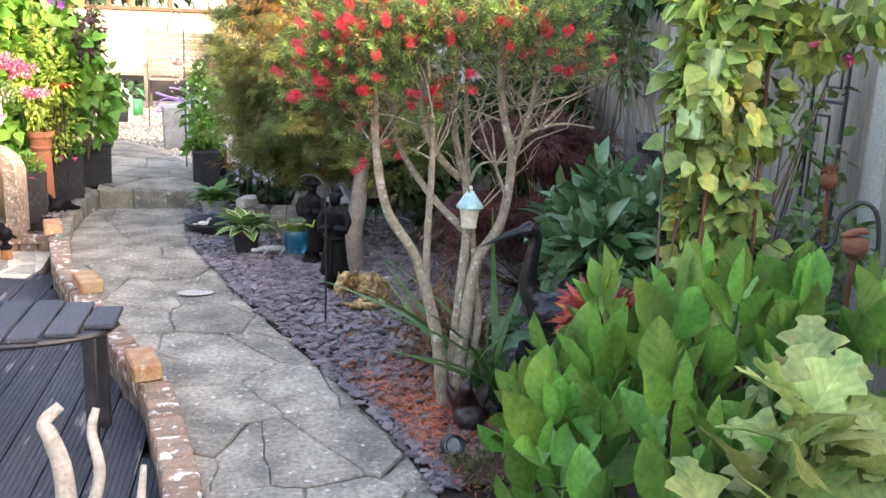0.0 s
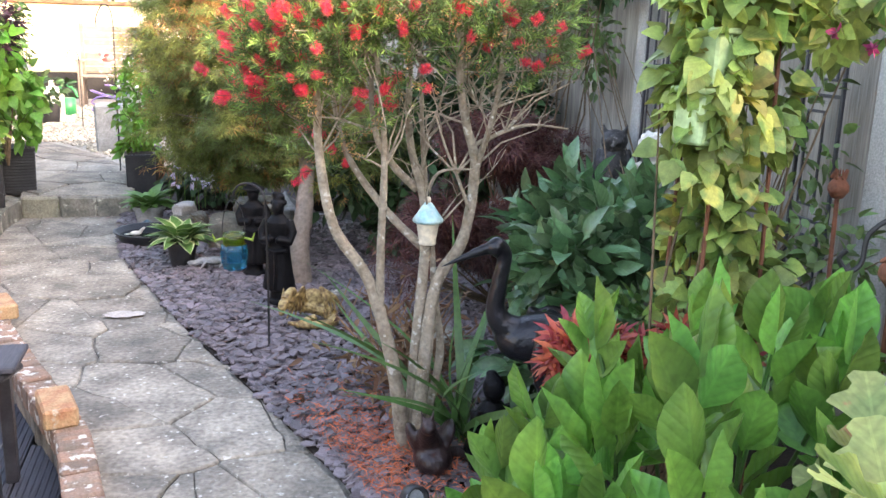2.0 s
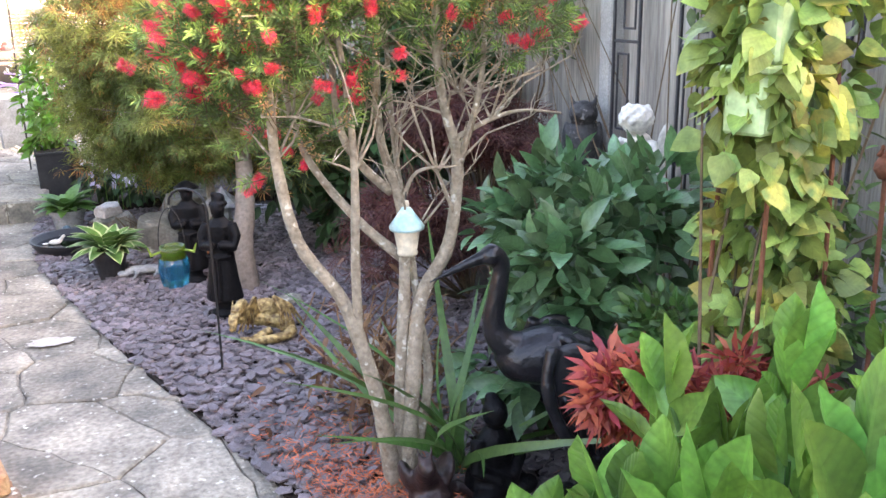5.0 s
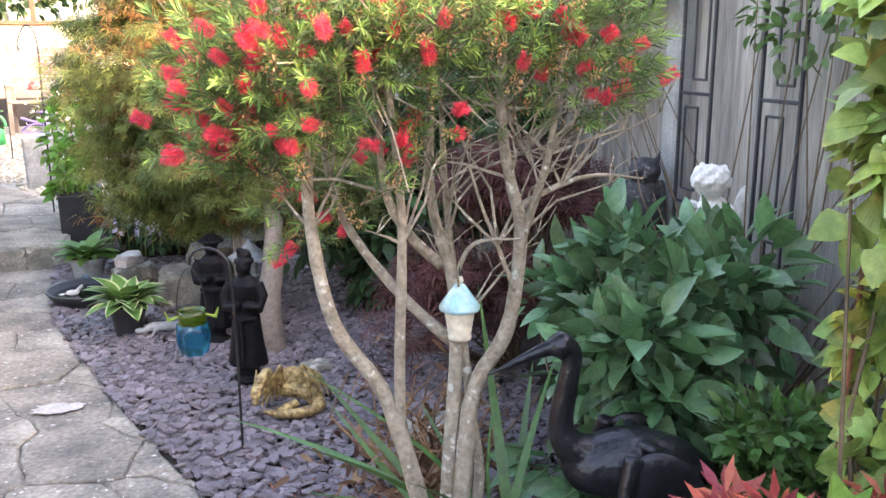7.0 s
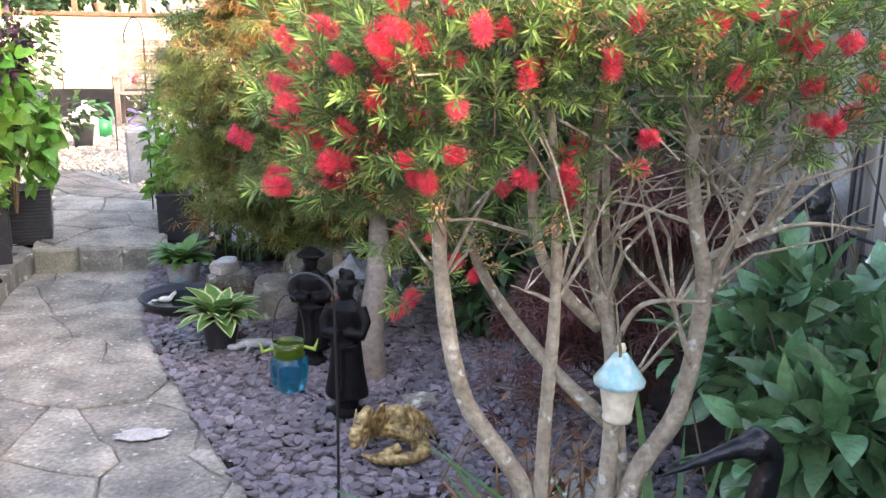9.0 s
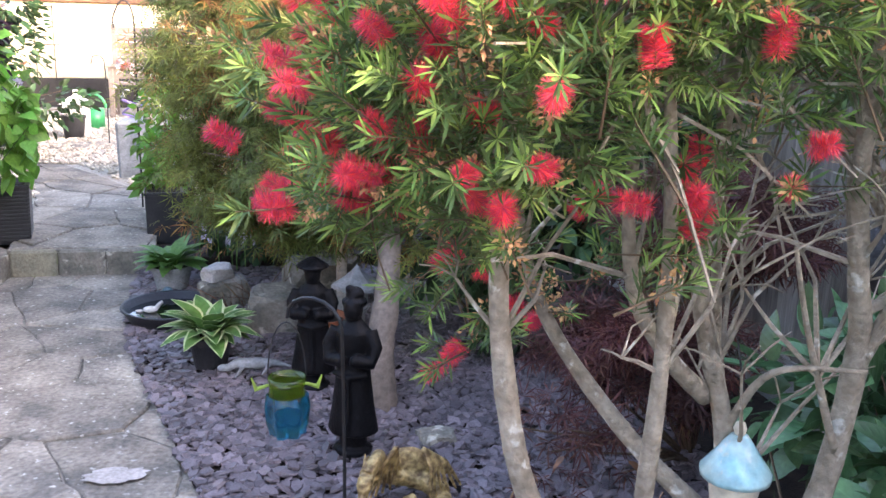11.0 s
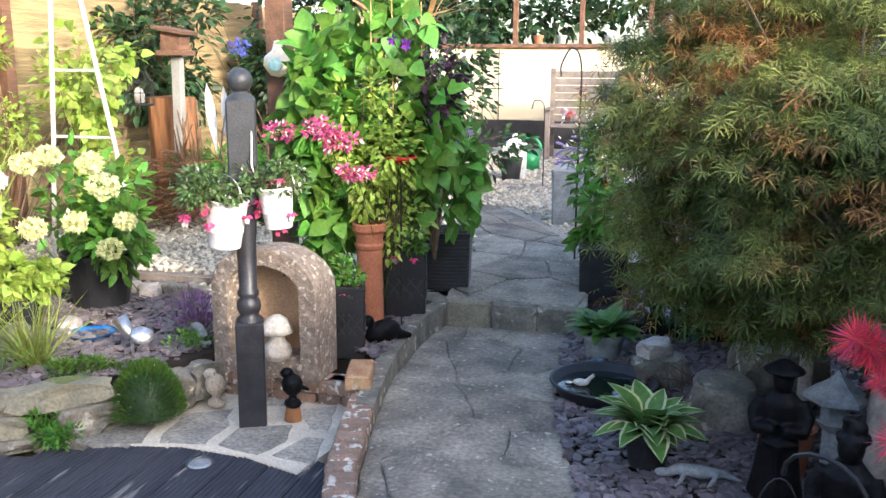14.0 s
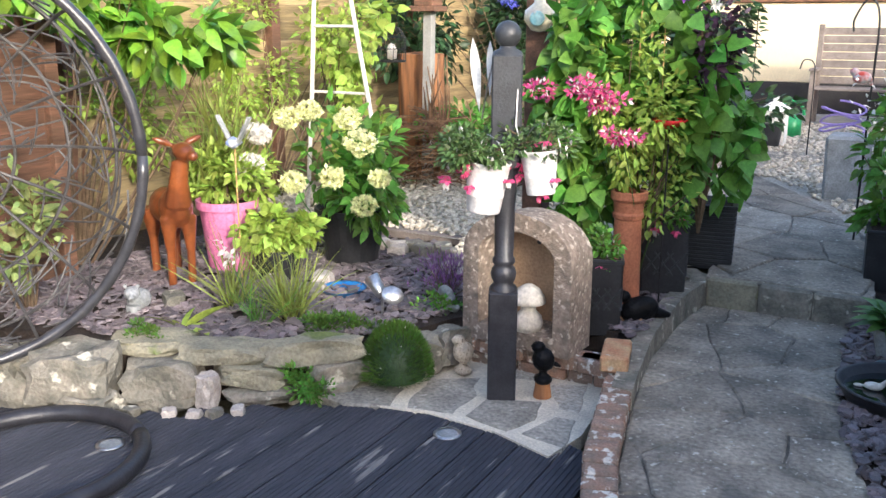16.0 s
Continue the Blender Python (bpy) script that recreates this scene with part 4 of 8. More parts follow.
def heron(bm):
    c = curve_pts([(-0.10, 0, 0.47), (-0.15, 0, 0.505), (-0.172, 0, 0.56), (-0.158, 0, 0.66), (-0.15, 0, 0.72), (-0.165, 0, 0.748), (-0.20, 0, 0.75)], 6)
    k = len(c) - 1
    add_tube(bm, c, [lerp_table([(0, 0.055), (0.17, 0.040), (0.35, 0.029), (0.6, 0.023), (0.8, 0.025), (0.9, 0.034), (1, 0.022)], i / k) for i in range(k + 1)], 14)
    add_tube(bm, [(-0.19, 0, 0.75), (-0.25, 0, 0.727), (-0.345, 0, 0.683)], [0.021, 0.013, 0.003], 10)
    c = curve_pts([(-0.16, 0, 0.48), (-0.10, 0, 0.455), (0.0, 0, 0.45), (0.10, 0, 0.42), (0.19, 0, 0.33), (0.25, 0, 0.2), (0.27, 0, 0.10)], 5)
    k = len(c) - 1
    add_tube(bm, c, [lerp_table([(0, 0.03), (0.12, 0.066), (0.3, 0.088), (0.5, 0.082), (0.7, 0.06), (0.88, 0.035), (1, 0.015)], i / k) for i in range(k + 1)], 16)
    for s in (-1, 1):
        # hanging wing: a leaf-shaped shield with a raised rim and long flight feathers
        w = curve_pts([(-0.035, 0.105 * s, 0.52), (-0.055, 0.13 * s, 0.42), (-0.02, 0.142 * s, 0.30), (0.05, 0.138 * s, 0.20), (0.10, 0.125 * s, 0.13)], 5)
        add_tube(bm, w, [0.02, 0.02, 0.019, 0.018, 0.017] * 4 + [0.01], 8)
        add_ball(bm, (0.04, 0.112 * s, 0.40), (0.10, 0.026, 0.135), (0, -18, 5 * s), 3)
        add_ball(bm, (0.09, 0.108 * s, 0.29), (0.085, 0.022, 0.16), (0, -24, 5 * s), 3)
        for i in range(6):
            x = -0.01 + 0.032 * i
            add_tube(bm, [(x, 0.136 * s, 0.38 - 0.012 * i), (x + 0.05, 0.138 * s, 0.27 - 0.008 * i), (x + 0.085, 0.126 * s, 0.14 + 0.012 * i)], [0.006, 0.011, 0.004], 6)
        for i in range(5):
            add_ball(bm, (0.02 + 0.035 * i, 0.06 * s, 0.515 - 0.02 * i), (0.026, 0.03, 0.014), (0, 25, 0))
        add_tube(bm, [(0.07, 0.035 * s, 0.36), (0.075, 0.035 * s, 0.02)], [0.016, 0.012], 8)
        add_ball(bm, (0.06, 0.035 * s, 0.012), (0.05, 0.022, 0.012))
    add_ball(bm, (0.07, 0, 0.008), (0.11, 0.075, 0.016))


statue("heron_statue", (1.125, 2.66, 0.015), BRONZE, "tall glossy black metal heron ornament beside the shrub", heron, rz=-12, voxel=0.0055, category="garden statue").scale = (0.95, 0.95, 0.93)


def robed(h, hat=False):
    def f(bm):
        # boots and base, then a long coat that flares at the hem
        add_lathe(bm, [(0, 0), (0.065, 0), (0.062, 0.018), (0.045, 0.022), (0.043, h * 0.2), (0, h * 0.2)], segs=18, squash=(1, 0.85))
        add_lathe(bm, [(0, h * 0.13), (0.078, h * 0.13), (0.08, h * 0.15), (0.066, h * 0.3), (0.055, h * 0.48), (0.052, h * 0.56), (0.060, h * 0.66), (0.058, h * 0.74), (0.03, h * 0.80), (0.022, h * 0.82), (0, h * 0.83)], segs=30, squash=(1, 0.8), flute=0.025)
        add_ball(bm, (0, -0.004, h * 0.865), (0.031, 0.035, 0.042))
        for i in range(10):
            a = i * 0.628
            add_ball(bm, (0.031 * math.cos(a), 0.008 + 0.031 * math.sin(a), h * 0.905), 0.012, sub=1)
        for s in (-1, 1):
            arm = [(0.052 * s, 0.0, h * 0.745), (0.074 * s, -0.012, h * 0.655), (0.066 * s, -0.03, h * 0.575), (0.012 * s, -0.068, h * 0.60)]
            add_tube(bm, arm, [0.024, 0.023, 0.022, 0.015], 9)
            for i in range(7):
                q = Vector(arm[2]).lerp(Vector(arm[3]), i / 8)
                add_ball(bm, tuple(q), (0.011, 0.024, 0.024), (0, 0, -35 * s), 1)
        add_tube(bm, [(-0.055, -0.03, h * 0.5), (0, -0.05, h * 0.485), (0.055, -0.03, h * 0.5)], 0.009, 8)
        add_tube(bm, [(0.0, -0.052, h * 0.48), (0.005, -0.058, h * 0.3), (0.0, -0.066, h * 0.14)], 0.007, 6)
        if hat:
            add_lathe(bm, [(0, h * 0.92), (0.062, h * 0.915), (0.06, h * 0.93), (0.02, h * 0.985), (0, h)], segs=16)
        else:
            add_ball(bm, (0, 0.012, h * 0.945), (0.03, 0.03, 0.026))
            add_ball(bm, (-0.012, 0.0, h * 0.98), (0.016, 0.016, 0.014))
    return f


statue("garden_statue", (0.47, 4.50, 0.02), BLACKST, "black resin robed figure standing on slate", robed(0.54), rz=-25, voxel=0.0045, category="garden statue")
statue("garden_statue", (0.38, 5.04, 0.02), BLACKST, "black resin robed figure with a wide hat on slate", robed(0.50, True), rz=-10, category="garden statue")


def monk(bm):
    add_ball(bm, (0, 0, 0.05), (0.09, 0.075, 0.06))
    add_ball(bm, (0, 0, 0.13), (0.06, 0.05, 0.085))
    add_ball(bm, (0, -0.005, 0.245), (0.036, 0.038, 0.046))
    add_ball(bm, (0, 0.01, 0.285), (0.02, 0.02, 0.015))
    for s in (-1, 1):
        add_tube(bm, [(0.055 * s, 0, 0.18), (0.075 * s, -0.02, 0.10), (0.02 * s, -0.06, 0.07)], [0.022, 0.02, 0.016], 8)
        add_ball(bm, (0.06 * s, -0.05, 0.03), (0.05, 0.035, 0.03))


statue("garden_statue", (0.985, 2.74, 0.015), BLACKST, "small black seated figure under the heron", monk, rz=15, category="garden statue")


def gargoyle(bm):
    add_ball(bm, (0, 0, 0.05), (0.06, 0.08, 0.05))
    add_tube(bm, [(0, 0.02, 0.06), (-0.02, -0.01, 0.13), (-0.03, -0.05, 0.17)], [0.045, 0.035, 0.022], 8)
    add_ball(bm, (-0.03, -0.06, 0.18), (0.024, 0.034, 0.024))
    for s in (-1, 1):
        add_ball(bm, (0.05 * s, 0.04, 0.10), (0.02, 0.05, 0.06), (20, 20 * s, 0))
        add_tube(bm, [(-0.03 + 0.012 * s, -0.05, 0.195), (-0.03 + 0.02 * s, -0.04, 0.23)], [0.008, 0.003], 6)
    add_tube(bm, [(0.04, 0.05, 0.03), (0.10, 0.06, 0.03), (0.13, 0.0, 0.03), (0.10, -0.05, 0.03)], [0.03, 0.022, 0.015, 0.005], 8)


statue("dragon_ornament", (0.79, 2.70, 0.015), mat("dark brown resin", (0.035, 0.018, 0.016), (0.02, 0.012, 0.012), 0.4, 20, 90, 0.3), "small dark brown dragon ornament at the shrub's foot", gargoyle, category="garden ornament")


def curled(bm):
    def ribbed(pts, rads, k=5):
        c = curve_pts(pts, k)
        n_ = len(c) - 1
        add_tube(bm, c, [lerp_table([(i / (len(rads) - 1), r_) for i, r_ in enumerate(rads)], i / n_) * (1 + 0.10 * (i % 2)) for i in range(n_ + 1)], 12)
    # tail round the front, body round the back, hollow in the middle
    ribbed([(0.12 * math.cos(a), 0.085 * math.sin(a), 0.035) for a in (-2.6, -2.0, -1.4, -0.8, -0.2, 0.4)], [0.008, 0.016, 0.020, 0.022, 0.025, 0.028])
    ribbed([(0.115 * math.cos(a), 0.08 * math.sin(a), 0.04 + 0.018 * i) for i, a in enumerate((0.2, 0.8, 1.5, 2.2, 2.8, 3.3))], [0.030, 0.032, 0.034, 0.032, 0.028, 0.026])
    ribbed([(-0.105, 0.0, 0.13), (-0.085, 0.015, 0.175), (-0.09, -0.03, 0.195), (-0.115, -0.07, 0.165)], [0.027, 0.022, 0.020, 0.022])
    add_ball(bm, (-0.122, -0.085, 0.145), (0.026, 0.045, 0.024), (35, 0, -15))
    add_ball(bm, (-0.128, -0.112, 0.115), (0.017, 0.024, 0.014), (40, 0, -15))
    for s in (-1, 1):
        add_tube(bm, [(-0.112 + 0.014 * s, -0.06, 0.175), (-0.10 + 0.024 * s, -0.03, 0.215)], [0.009, 0.003], 6)
        add_ball(bm, (-0.120 + 0.017 * s, -0.088, 0.163), 0.008, sub=1)
    # folded wings: fans of ribs falling from the shoulders
    for x0, y0, lean in ((-0.03, 0.03, -0.02), (0.05, 0.02, 0.05)):
        for i in range(6):
            a = -0.9 + 0.36 * i
            add_tube(bm, [(x0, y0, 0.205), (x0 + lean + 0.03 * math.sin(a), y0 - 0.03 + 0.01 * i, 0.15), (x0 + lean * 1.5 + 0.065 * math.sin(a), y0 - 0.055 + 0.02 * i, 0.05)], [0.009, 0.008, 0.005], 6)
    add_ball(bm, (0.01, 0.075, 0.12), (0.075, 0.014, 0.06), (-10, 0, 0), 3)
    ribbed([(-0.06, -0.075, 0.03), (0.0, -0.045, 0.05), (0.03, -0.03, 0.06)], [0.016, 0.02, 0.018], 4)
    for i in range(14):
        a = 0.1 + 0.24 * i
        add_ball(bm, (0.125 * math.cos(a), 0.09 * math.sin(a), 0.085 + 0.007 * i), (0.007, 0.007, 0.013), sub=1)


statue("dragon_ornament", (0.575, 4.12, 0.02), GOLD, "curled gold-painted dragon ornament lying on slate", curled, rz=-8, voxel=0.0034, category="garden ornament").scale = (0.9, 0.9, 0.86)


def lizard(bm):
    add_tube(bm, [(-0.12, 0, 0.03), (-0.08, 0.01, 0.045), (0, 0, 0.04), (0.07, 0.015, 0.03), (0.13, -0.01, 0.018)], [0.014, 0.02, 0.024, 0.014, 0.004], 8)
    add_ball(bm, (-0.13, 0, 0.035), (0.026, 0.018, 0.015))
    for x in (-0.06, 0.04):
        for s in (-1, 1):
            add_tube(bm, [(x, 0.01 * s, 0.035), (x - 0.015, 0.045 * s, 0.03), (x - 0.035, 0.05 * s, 0.01)], [0.01, 0.009, 0.006], 6)


statue("lizard_ornament", (0.18, 5.2, 0.02), GREYST, "grey stone lizard ornament on slate", lizard, rz=8, category="garden ornament")

# crook with hanging glass jar
ck = thing("shepherd_hook", (0.38, 3.85, 0.0), "thin black iron crook pushed into slate", "garden hook")
part("rod", tube([(0, 0, -0.08), (0, 0, 0.30), (-0.002, 0.01, 0.5), (-0.005, 0.02, 0.64)] + [(-0.065 + 0.06 * math.cos(a), 0.02 + 0.07 * (1 - math.cos(a)) / 2 * 1.6, 0.64 + 0.06 * math.sin(a)) for a in [0.4 * i for i in range(1, 9)]], 0.0045, 7), WIRE, ck)
jar = thing("hanging_jar", (0.253, 4.0, 0.33), "blue and green glass jar with handles hanging from a crook", "glass jar")
part("body", lathe([(0, 0.012), (0.026, 0.0), (0.040, 0.0), (0.047, 0.03), (0.050, 0.07), (0.046, 0.105), (0.042, 0.106), (0.046, 0.07), (0.043, 0.034), (0, 0.018)], segs=48, flute=0.13), BLUEGL, jar, "ribbed blue glass body", smooth=True)
part("neck", lathe([(0.046, 0.104), (0.043, 0.125), (0.046, 0.15), (0.042, 0.15), (0.039, 0.125), (0.042, 0.104)], segs=30), GREENGL, jar, "green glass neck", smooth=True)
for s in (-1, 1):
    part("lug", tube([(0.044 * s, 0, 0.13), (0.075 * s, 0, 0.12), (0.085 * s, 0, 0.15)], [0.004, 0.007, 0.002], 8), L_LIME, jar, "yellow glass lug")
part("wire", tube([(0.046 * math.cos(a), 0, 0.15 + 0.14 * math.sin(a)) for a in [math.pi * i / 14 for i in range(15)]], 0.0018, 6), WIRE, jar)

# solar spotlight by the shrub foot
sl = thing("solar_light", (0.675, 2.50, 0.02), "black plastic solar spotlight on a spike", "garden light")
part("housing", lathe([(0, 0), (0.030, 0), (0.034, 0.01), (0.034, 0.055), (0.028, 0.06), (0.026, 0.056), (0, 0.056)], (0, -0.015, 0.05), 20, (70, 0, 10)), BLACKPL, sl, smooth=True)
part("lens", lathe([(0, 0), (0.026, 0), (0.026, 0.002), (0, 0.003)], (0, -0.067, 0.068), 20, (70, 0, 10)), GREYST, sl, "frosted grey panel")
part("spike", tube([(0, 0, 0.05), (0, 0.005, -0.06)], [0.008, 0.003], 8), BLACKPL, sl)

# bowl, hostas, pots by the path
bw = thing("pond_bowl", (-0.20, 5.93, 0.0), "low black plastic bowl filled with water", "bowl")
part("shell", lathe([(0, 0), (0.17, 0), (0.20, 0.05), (0.215, 0.075), (0.222, 0.078), (0.22, 0.085), (0.205, 0.082), (0.18, 0.03), (0, 0.02)], segs=40), BLACKPL, bw, smooth=True)
part("water", lathe([(0, 0.052), (0.196, 0.052)], segs=40), WATER, bw, "still dark water")


def duckling(bm):
    add_ball(bm, (0, 0, 0.02), (0.035, 0.02, 0.016))
    add_tube(bm, [(0.025, 0, 0.025), (0.045, 0, 0.05), (0.055, 0, 0.055)], [0.012, 0.009, 0.008], 8)
    add_ball(bm, (-0.05, 0.01, 0.012), (0.02, 0.012, 0.006))


statue("bird_ornament", (-0.29, 5.92, 0.045), WHITEST, "small white bird ornament in the water bowl", duckling, voxel=0.004, category="garden ornament")


def pot(name, at, r, h, material, label, rim=0.012, category="plant pot"):
    e = thing(name, at, label, category)
    part("shell", lathe([(0, 0), (r * 0.72, 0), (r * 0.95, h - rim * 2), (r + rim * 0.4, h - rim * 2), (r + rim * 0.4, h), (r - 0.004, h), (r * 0.9, h - rim * 2.2), (0, h - rim * 2.2)], segs=28), material, e, smooth=False)
    part("compost", lathe([(0, h - rim * 1.8), (r * 0.9, h - rim * 1.8)], segs=20), SOIL, e)
    return e


def hosta(name, at, n, size, label, edge=True, seed=3):
    e = thing(name, at, label, "plant")
    rs2 = random.Random(seed)
    for i in range(n):
        a = i * 2.4 + rs2.uniform(-0.3, 0.3)
        el = 0.25 + 0.95 * (i / n)
        d = Vector((math.cos(a) * math.cos(el), math.sin(a) * math.cos(el), math.sin(el)))
        s = size * rs2.uniform(0.75, 1.1)
        base = Vector((math.cos(a), math.sin(a), 0)) * 0.02 + d * s * 0.30
        v, f = leaf_shape(0.6, 7, 0.16, 0.5, 0.42)
        side = d.cross(Vector((0, 0, 1))).normalized()
        up = side.cross(d)
        pts = [base + s * (side * x + d * y + up * z) for x, y, z in v]
        mesh_ob("leaf", pts, f, L_HOSTA, e, smooth=True)
        if edge:
            rimv, rimf = [], []
            for q in range(8):
                for k in (0, 2):
                    o, c = pts[3 * q + k], pts[3 * q + 1]
                    rimv += [o + up * 0.0015 + (o - c) * 0.04, o.lerp(c, 0.26) + up * 0.0025]
            for q in range(7):
                for k in (0, 2):
                    rimf.append((4 * q + k, 4 * q + k + 1, 4 * q + k + 5, 4 * q + k + 4))
            mesh_ob("leaf_margin", rimv, rimf, L_HOSTAE, e.children[-1], "cream edge of the leaf", smooth=True)
    part("stalks", stems(bmesh.new(), (0, 0, -0.02), [(math.cos(i * 2.4) * 0.05, math.sin(i * 2.4) * 0.05, 0.05) for i in range(n)], 0.004, 0.003), L_HOSTA, e)
    return e


pot("plant_pot", (0.0, 5.30, 0.02), 0.085, 0.13, BLACKPL, "dark plastic pot on slate holding a hosta")
hosta("hosta_plant", (0.0, 5.30, 0.14), 46, 0.132, "variegated hosta with cream-edged leaves", True, 5)
pot("plant_pot", (-0.24, 6.42, 0.01), 0.10, 0.13, GREYST, "grey ceramic pot beside the water bowl")
hosta("hosta_plant", (-0.24, 6.42, 0.13), 38, 0.13, "pale green hosta in a grey pot", False, 8)


def frog(bm):
    add_ball(bm, (0, 0, 0.03), (0.05, 0.04, 0.03))
    add_ball(bm, (0.03, -0.01, 0.06), (0.028, 0.026, 0.024))
    add_ball(bm, (-0.05, -0.02, 0.02), (0.03, 0.02, 0.018))


statue("frog_ornament", (-0.27, 6.2, 0.01), mat("blue-grey glaze", (0.10, 0.17, 0.19), (0.06, 0.10, 0.12), 0.3, 20, 60, 0.1), "blue-grey glazed frog ornament by the bowl", frog, category="garden ornament")
rock("rock", (0.02, 6.12, 0.0), (0.22, 0.16, 0.16), STONE, "grey stone behind the hosta", 20, 1)
rock("rock", (0.0, 6.12, 0.135), (0.13, 0.09, 0.08), WHITESTONE, "cream shell-like stone on a grey rock", 40, 2)
rock("rock", (0.26, 5.72, 0.0), (0.24, 0.18, 0.22), STONE, "rounded grey rock behind the statues", 0, 3)
rock("rock", (0.50, 6.1, 0.0), (0.34, 0.24, 0.26), STONE, "large grey rock under the maple", 10, 4)
rock("rock", (0.75, 4.55, 0.0), (0.12, 0.10, 0.05), STONE, "flat grey stone on slate", 0, 5)
rock("rock", (0.98, 3.62, 0.0), (0.24, 0.2, 0.16), STONE, "grey rock behind the bottlebrush", 0, 6)
pot("plant_pot", (0.44, 5.36, 0.02), 0.095, 0.17, TERRA, "terracotta pot behind the hatted statue")
lan = thing("stone_lantern", (0.56, 5.22, 0.02), "grey stone garden lantern with flared roof", "garden lantern")
part("base", lathe([(0, 0), (0.06, 0), (0.05, 0.03), (0.032, 0.05), (0.032, 0.22), (0.055, 0.25), (0, 0.25)], segs=6), GREYST, lan)
part("light_box", lathe([(0, 0.25), (0.042, 0.25), (0.042, 0.33), (0, 0.33)], segs=6), GREYST, lan)
part("roof", lathe([(0, 0.33), (0.10, 0.325), (0.098, 0.34), (0.05, 0.37), (0.015, 0.40), (0, 0.42)], segs=6), GREYST, lan)
part("stake_post", box((0.045, 0.045, 0.62), (0.56, 5.85, 0.30)), PALEWOOD)
tagged(bpy.data.objects["stake_post"], "pale square wooden stake beside the maple", "wooden stake")

# ---- cut-leaf maple over the slate ----
ma = thing("japanese_maple", (0.61, 4.84, 0.0), "spreading cut-leaf maple turning gold and orange", "tree")
limb((0.61, 4.84, -0.03), (0.60, 4.86, 0.2), (0.64, 4.95, 0.42), (0.66, 5.2, 0.68), (0.5, 5.5, 1.0), (0.3, 5.75, 1.2), r0=0.062, r1=0.02, name="trunk", owner=ma, material=BARK2)
limb((0.66, 5.2, 0.66), (0.7, 5.4, 0.85), (0.6, 5.9, 1.2), r0=0.035, r1=0.012, owner=ma, material=BARK2)
limb((0.5, 5.5, 1.0), (0.25, 5.6, 1.1), (0.0, 5.75, 1.15), r0=0.02, r1=0.008, owner=ma, material=BARK2)
limb((0.3, 5.7, 1.2), (0.1, 5.9, 1.0), (-0.1, 6.0, 0.75), r0=0.018, r1=0.006, owner=ma, material=BARK2)
mb = np.array((0.61, 4.84, 0.0))
PP, DD = [], []
rsm = np.random.RandomState(44)
for c, r, k in [((0.24, 5.72, 1.28), (0.46, 0.50, 0.42), 120), ((0.16, 5.76, 0.82), (0.28, 0.36, 0.28), 64), ((0.55, 5.85, 1.05), (0.48, 0.45, 0.50), 80), ((0.42, 5.72, 0.62), (0.32, 0.36, 0.20), 44), ((0.36, 5.7, 1.68), (0.5, 0.5, 0.3), 56), ((0.75, 5.6, 1.45), (0.5, 0.45, 0.4), 56), ((0.48, 5.25, 1.10), (0.36, 0.36, 0.40), 84), ((0.85, 5.2, 0.95), (0.4, 0.4, 0.5), 46)]:
    for _ in range(k):
        o = rsm.normal(0, 1, 3)
        o /= np.linalg.norm(o)
        q = np.array(c) + o * np.array(r) * rsm.uniform(0.55, 1.0)
        m = rsm.randint(40, 70)
        w = rsm.normal(0, 1, (m, 2)) * 0.066 * rsm.uniform(0.7, 1.3)
        far = np.linalg.norm(w, axis=1)
        PP.append(np.column_stack((q[0] + w[:, 0], q[1] + w[:, 1], q[2] - far * 0.45 - rsm.uniform(0, 0.05, m))))
        DD.append(np.column_stack((w[:, 0] * 5 + o[0] * 0.5, w[:, 1] * 5 + o[1] * 0.5, -0.35 - far * 3 + rsm.normal(0, 0.2, m))))
leaves("foliage", np.concatenate(PP) - mb, np.concatenate(DD), 0.06, FEATHER, L_ACER, ma, "feathery gold, green and russet leaves", 0.35, 0.8, 0.35)
tw = bmesh.new()
for i in range(0, len(PP), 3):
    q = Vector(PP[i].mean(axis=0)) - Vector(mb)
    hub = Vector(((0.66, 5.2, 0.68), (0.5, 5.5, 1.0), (0.3, 5.75, 1.2), (0.6, 5.9, 1.2))[i % 4]) - Vector(mb)
    stems(tw, hub, [q], 0.007, 0.002, 0.1, 5)
tagged(part("twig_growth", tw, BARK2, ma, "thin dark twigs"), kind="stuff")

# ---- shrubs along the fence ----


def bush(name, label, zones, size, shape, material, seed=1, category="shrub", base=None, droop=-0.15, stem_r=0.008, stem_mat=None, up=0.7, clumps=16, shell=0.45, leaf_name="foliage", n_tips=8):
    c0 = base or (zones[0][0][0], zones[0][0][1], 0.0)
    e = thing(name, c0, label, category)
    rs3 = np.random.RandomState(seed)
    PP, DD, tips = [], [], []
    for c, r, k in zones:
        p, o = cloud(c, r, k, shell, clumps, rs3)
        PP.append(p)
        DD.append(o + np.array((0, 0, droop)))
        tips += [Vector(p[rs3.randint(k)]) - Vector(c0) for _ in range(n_tips)]
    tagged(part("stem_growth", stems(bmesh.new(), (0, 0, -0.02), tips, stem_r, 0.002, 0.08), stem_mat or TWIG, e), kind="stuff")
    leaves(leaf_name, np.concatenate(PP) - np.array(c0), np.concatenate(DD), size, shape, material, e, "", 0.35, up, 0.5)
    return e


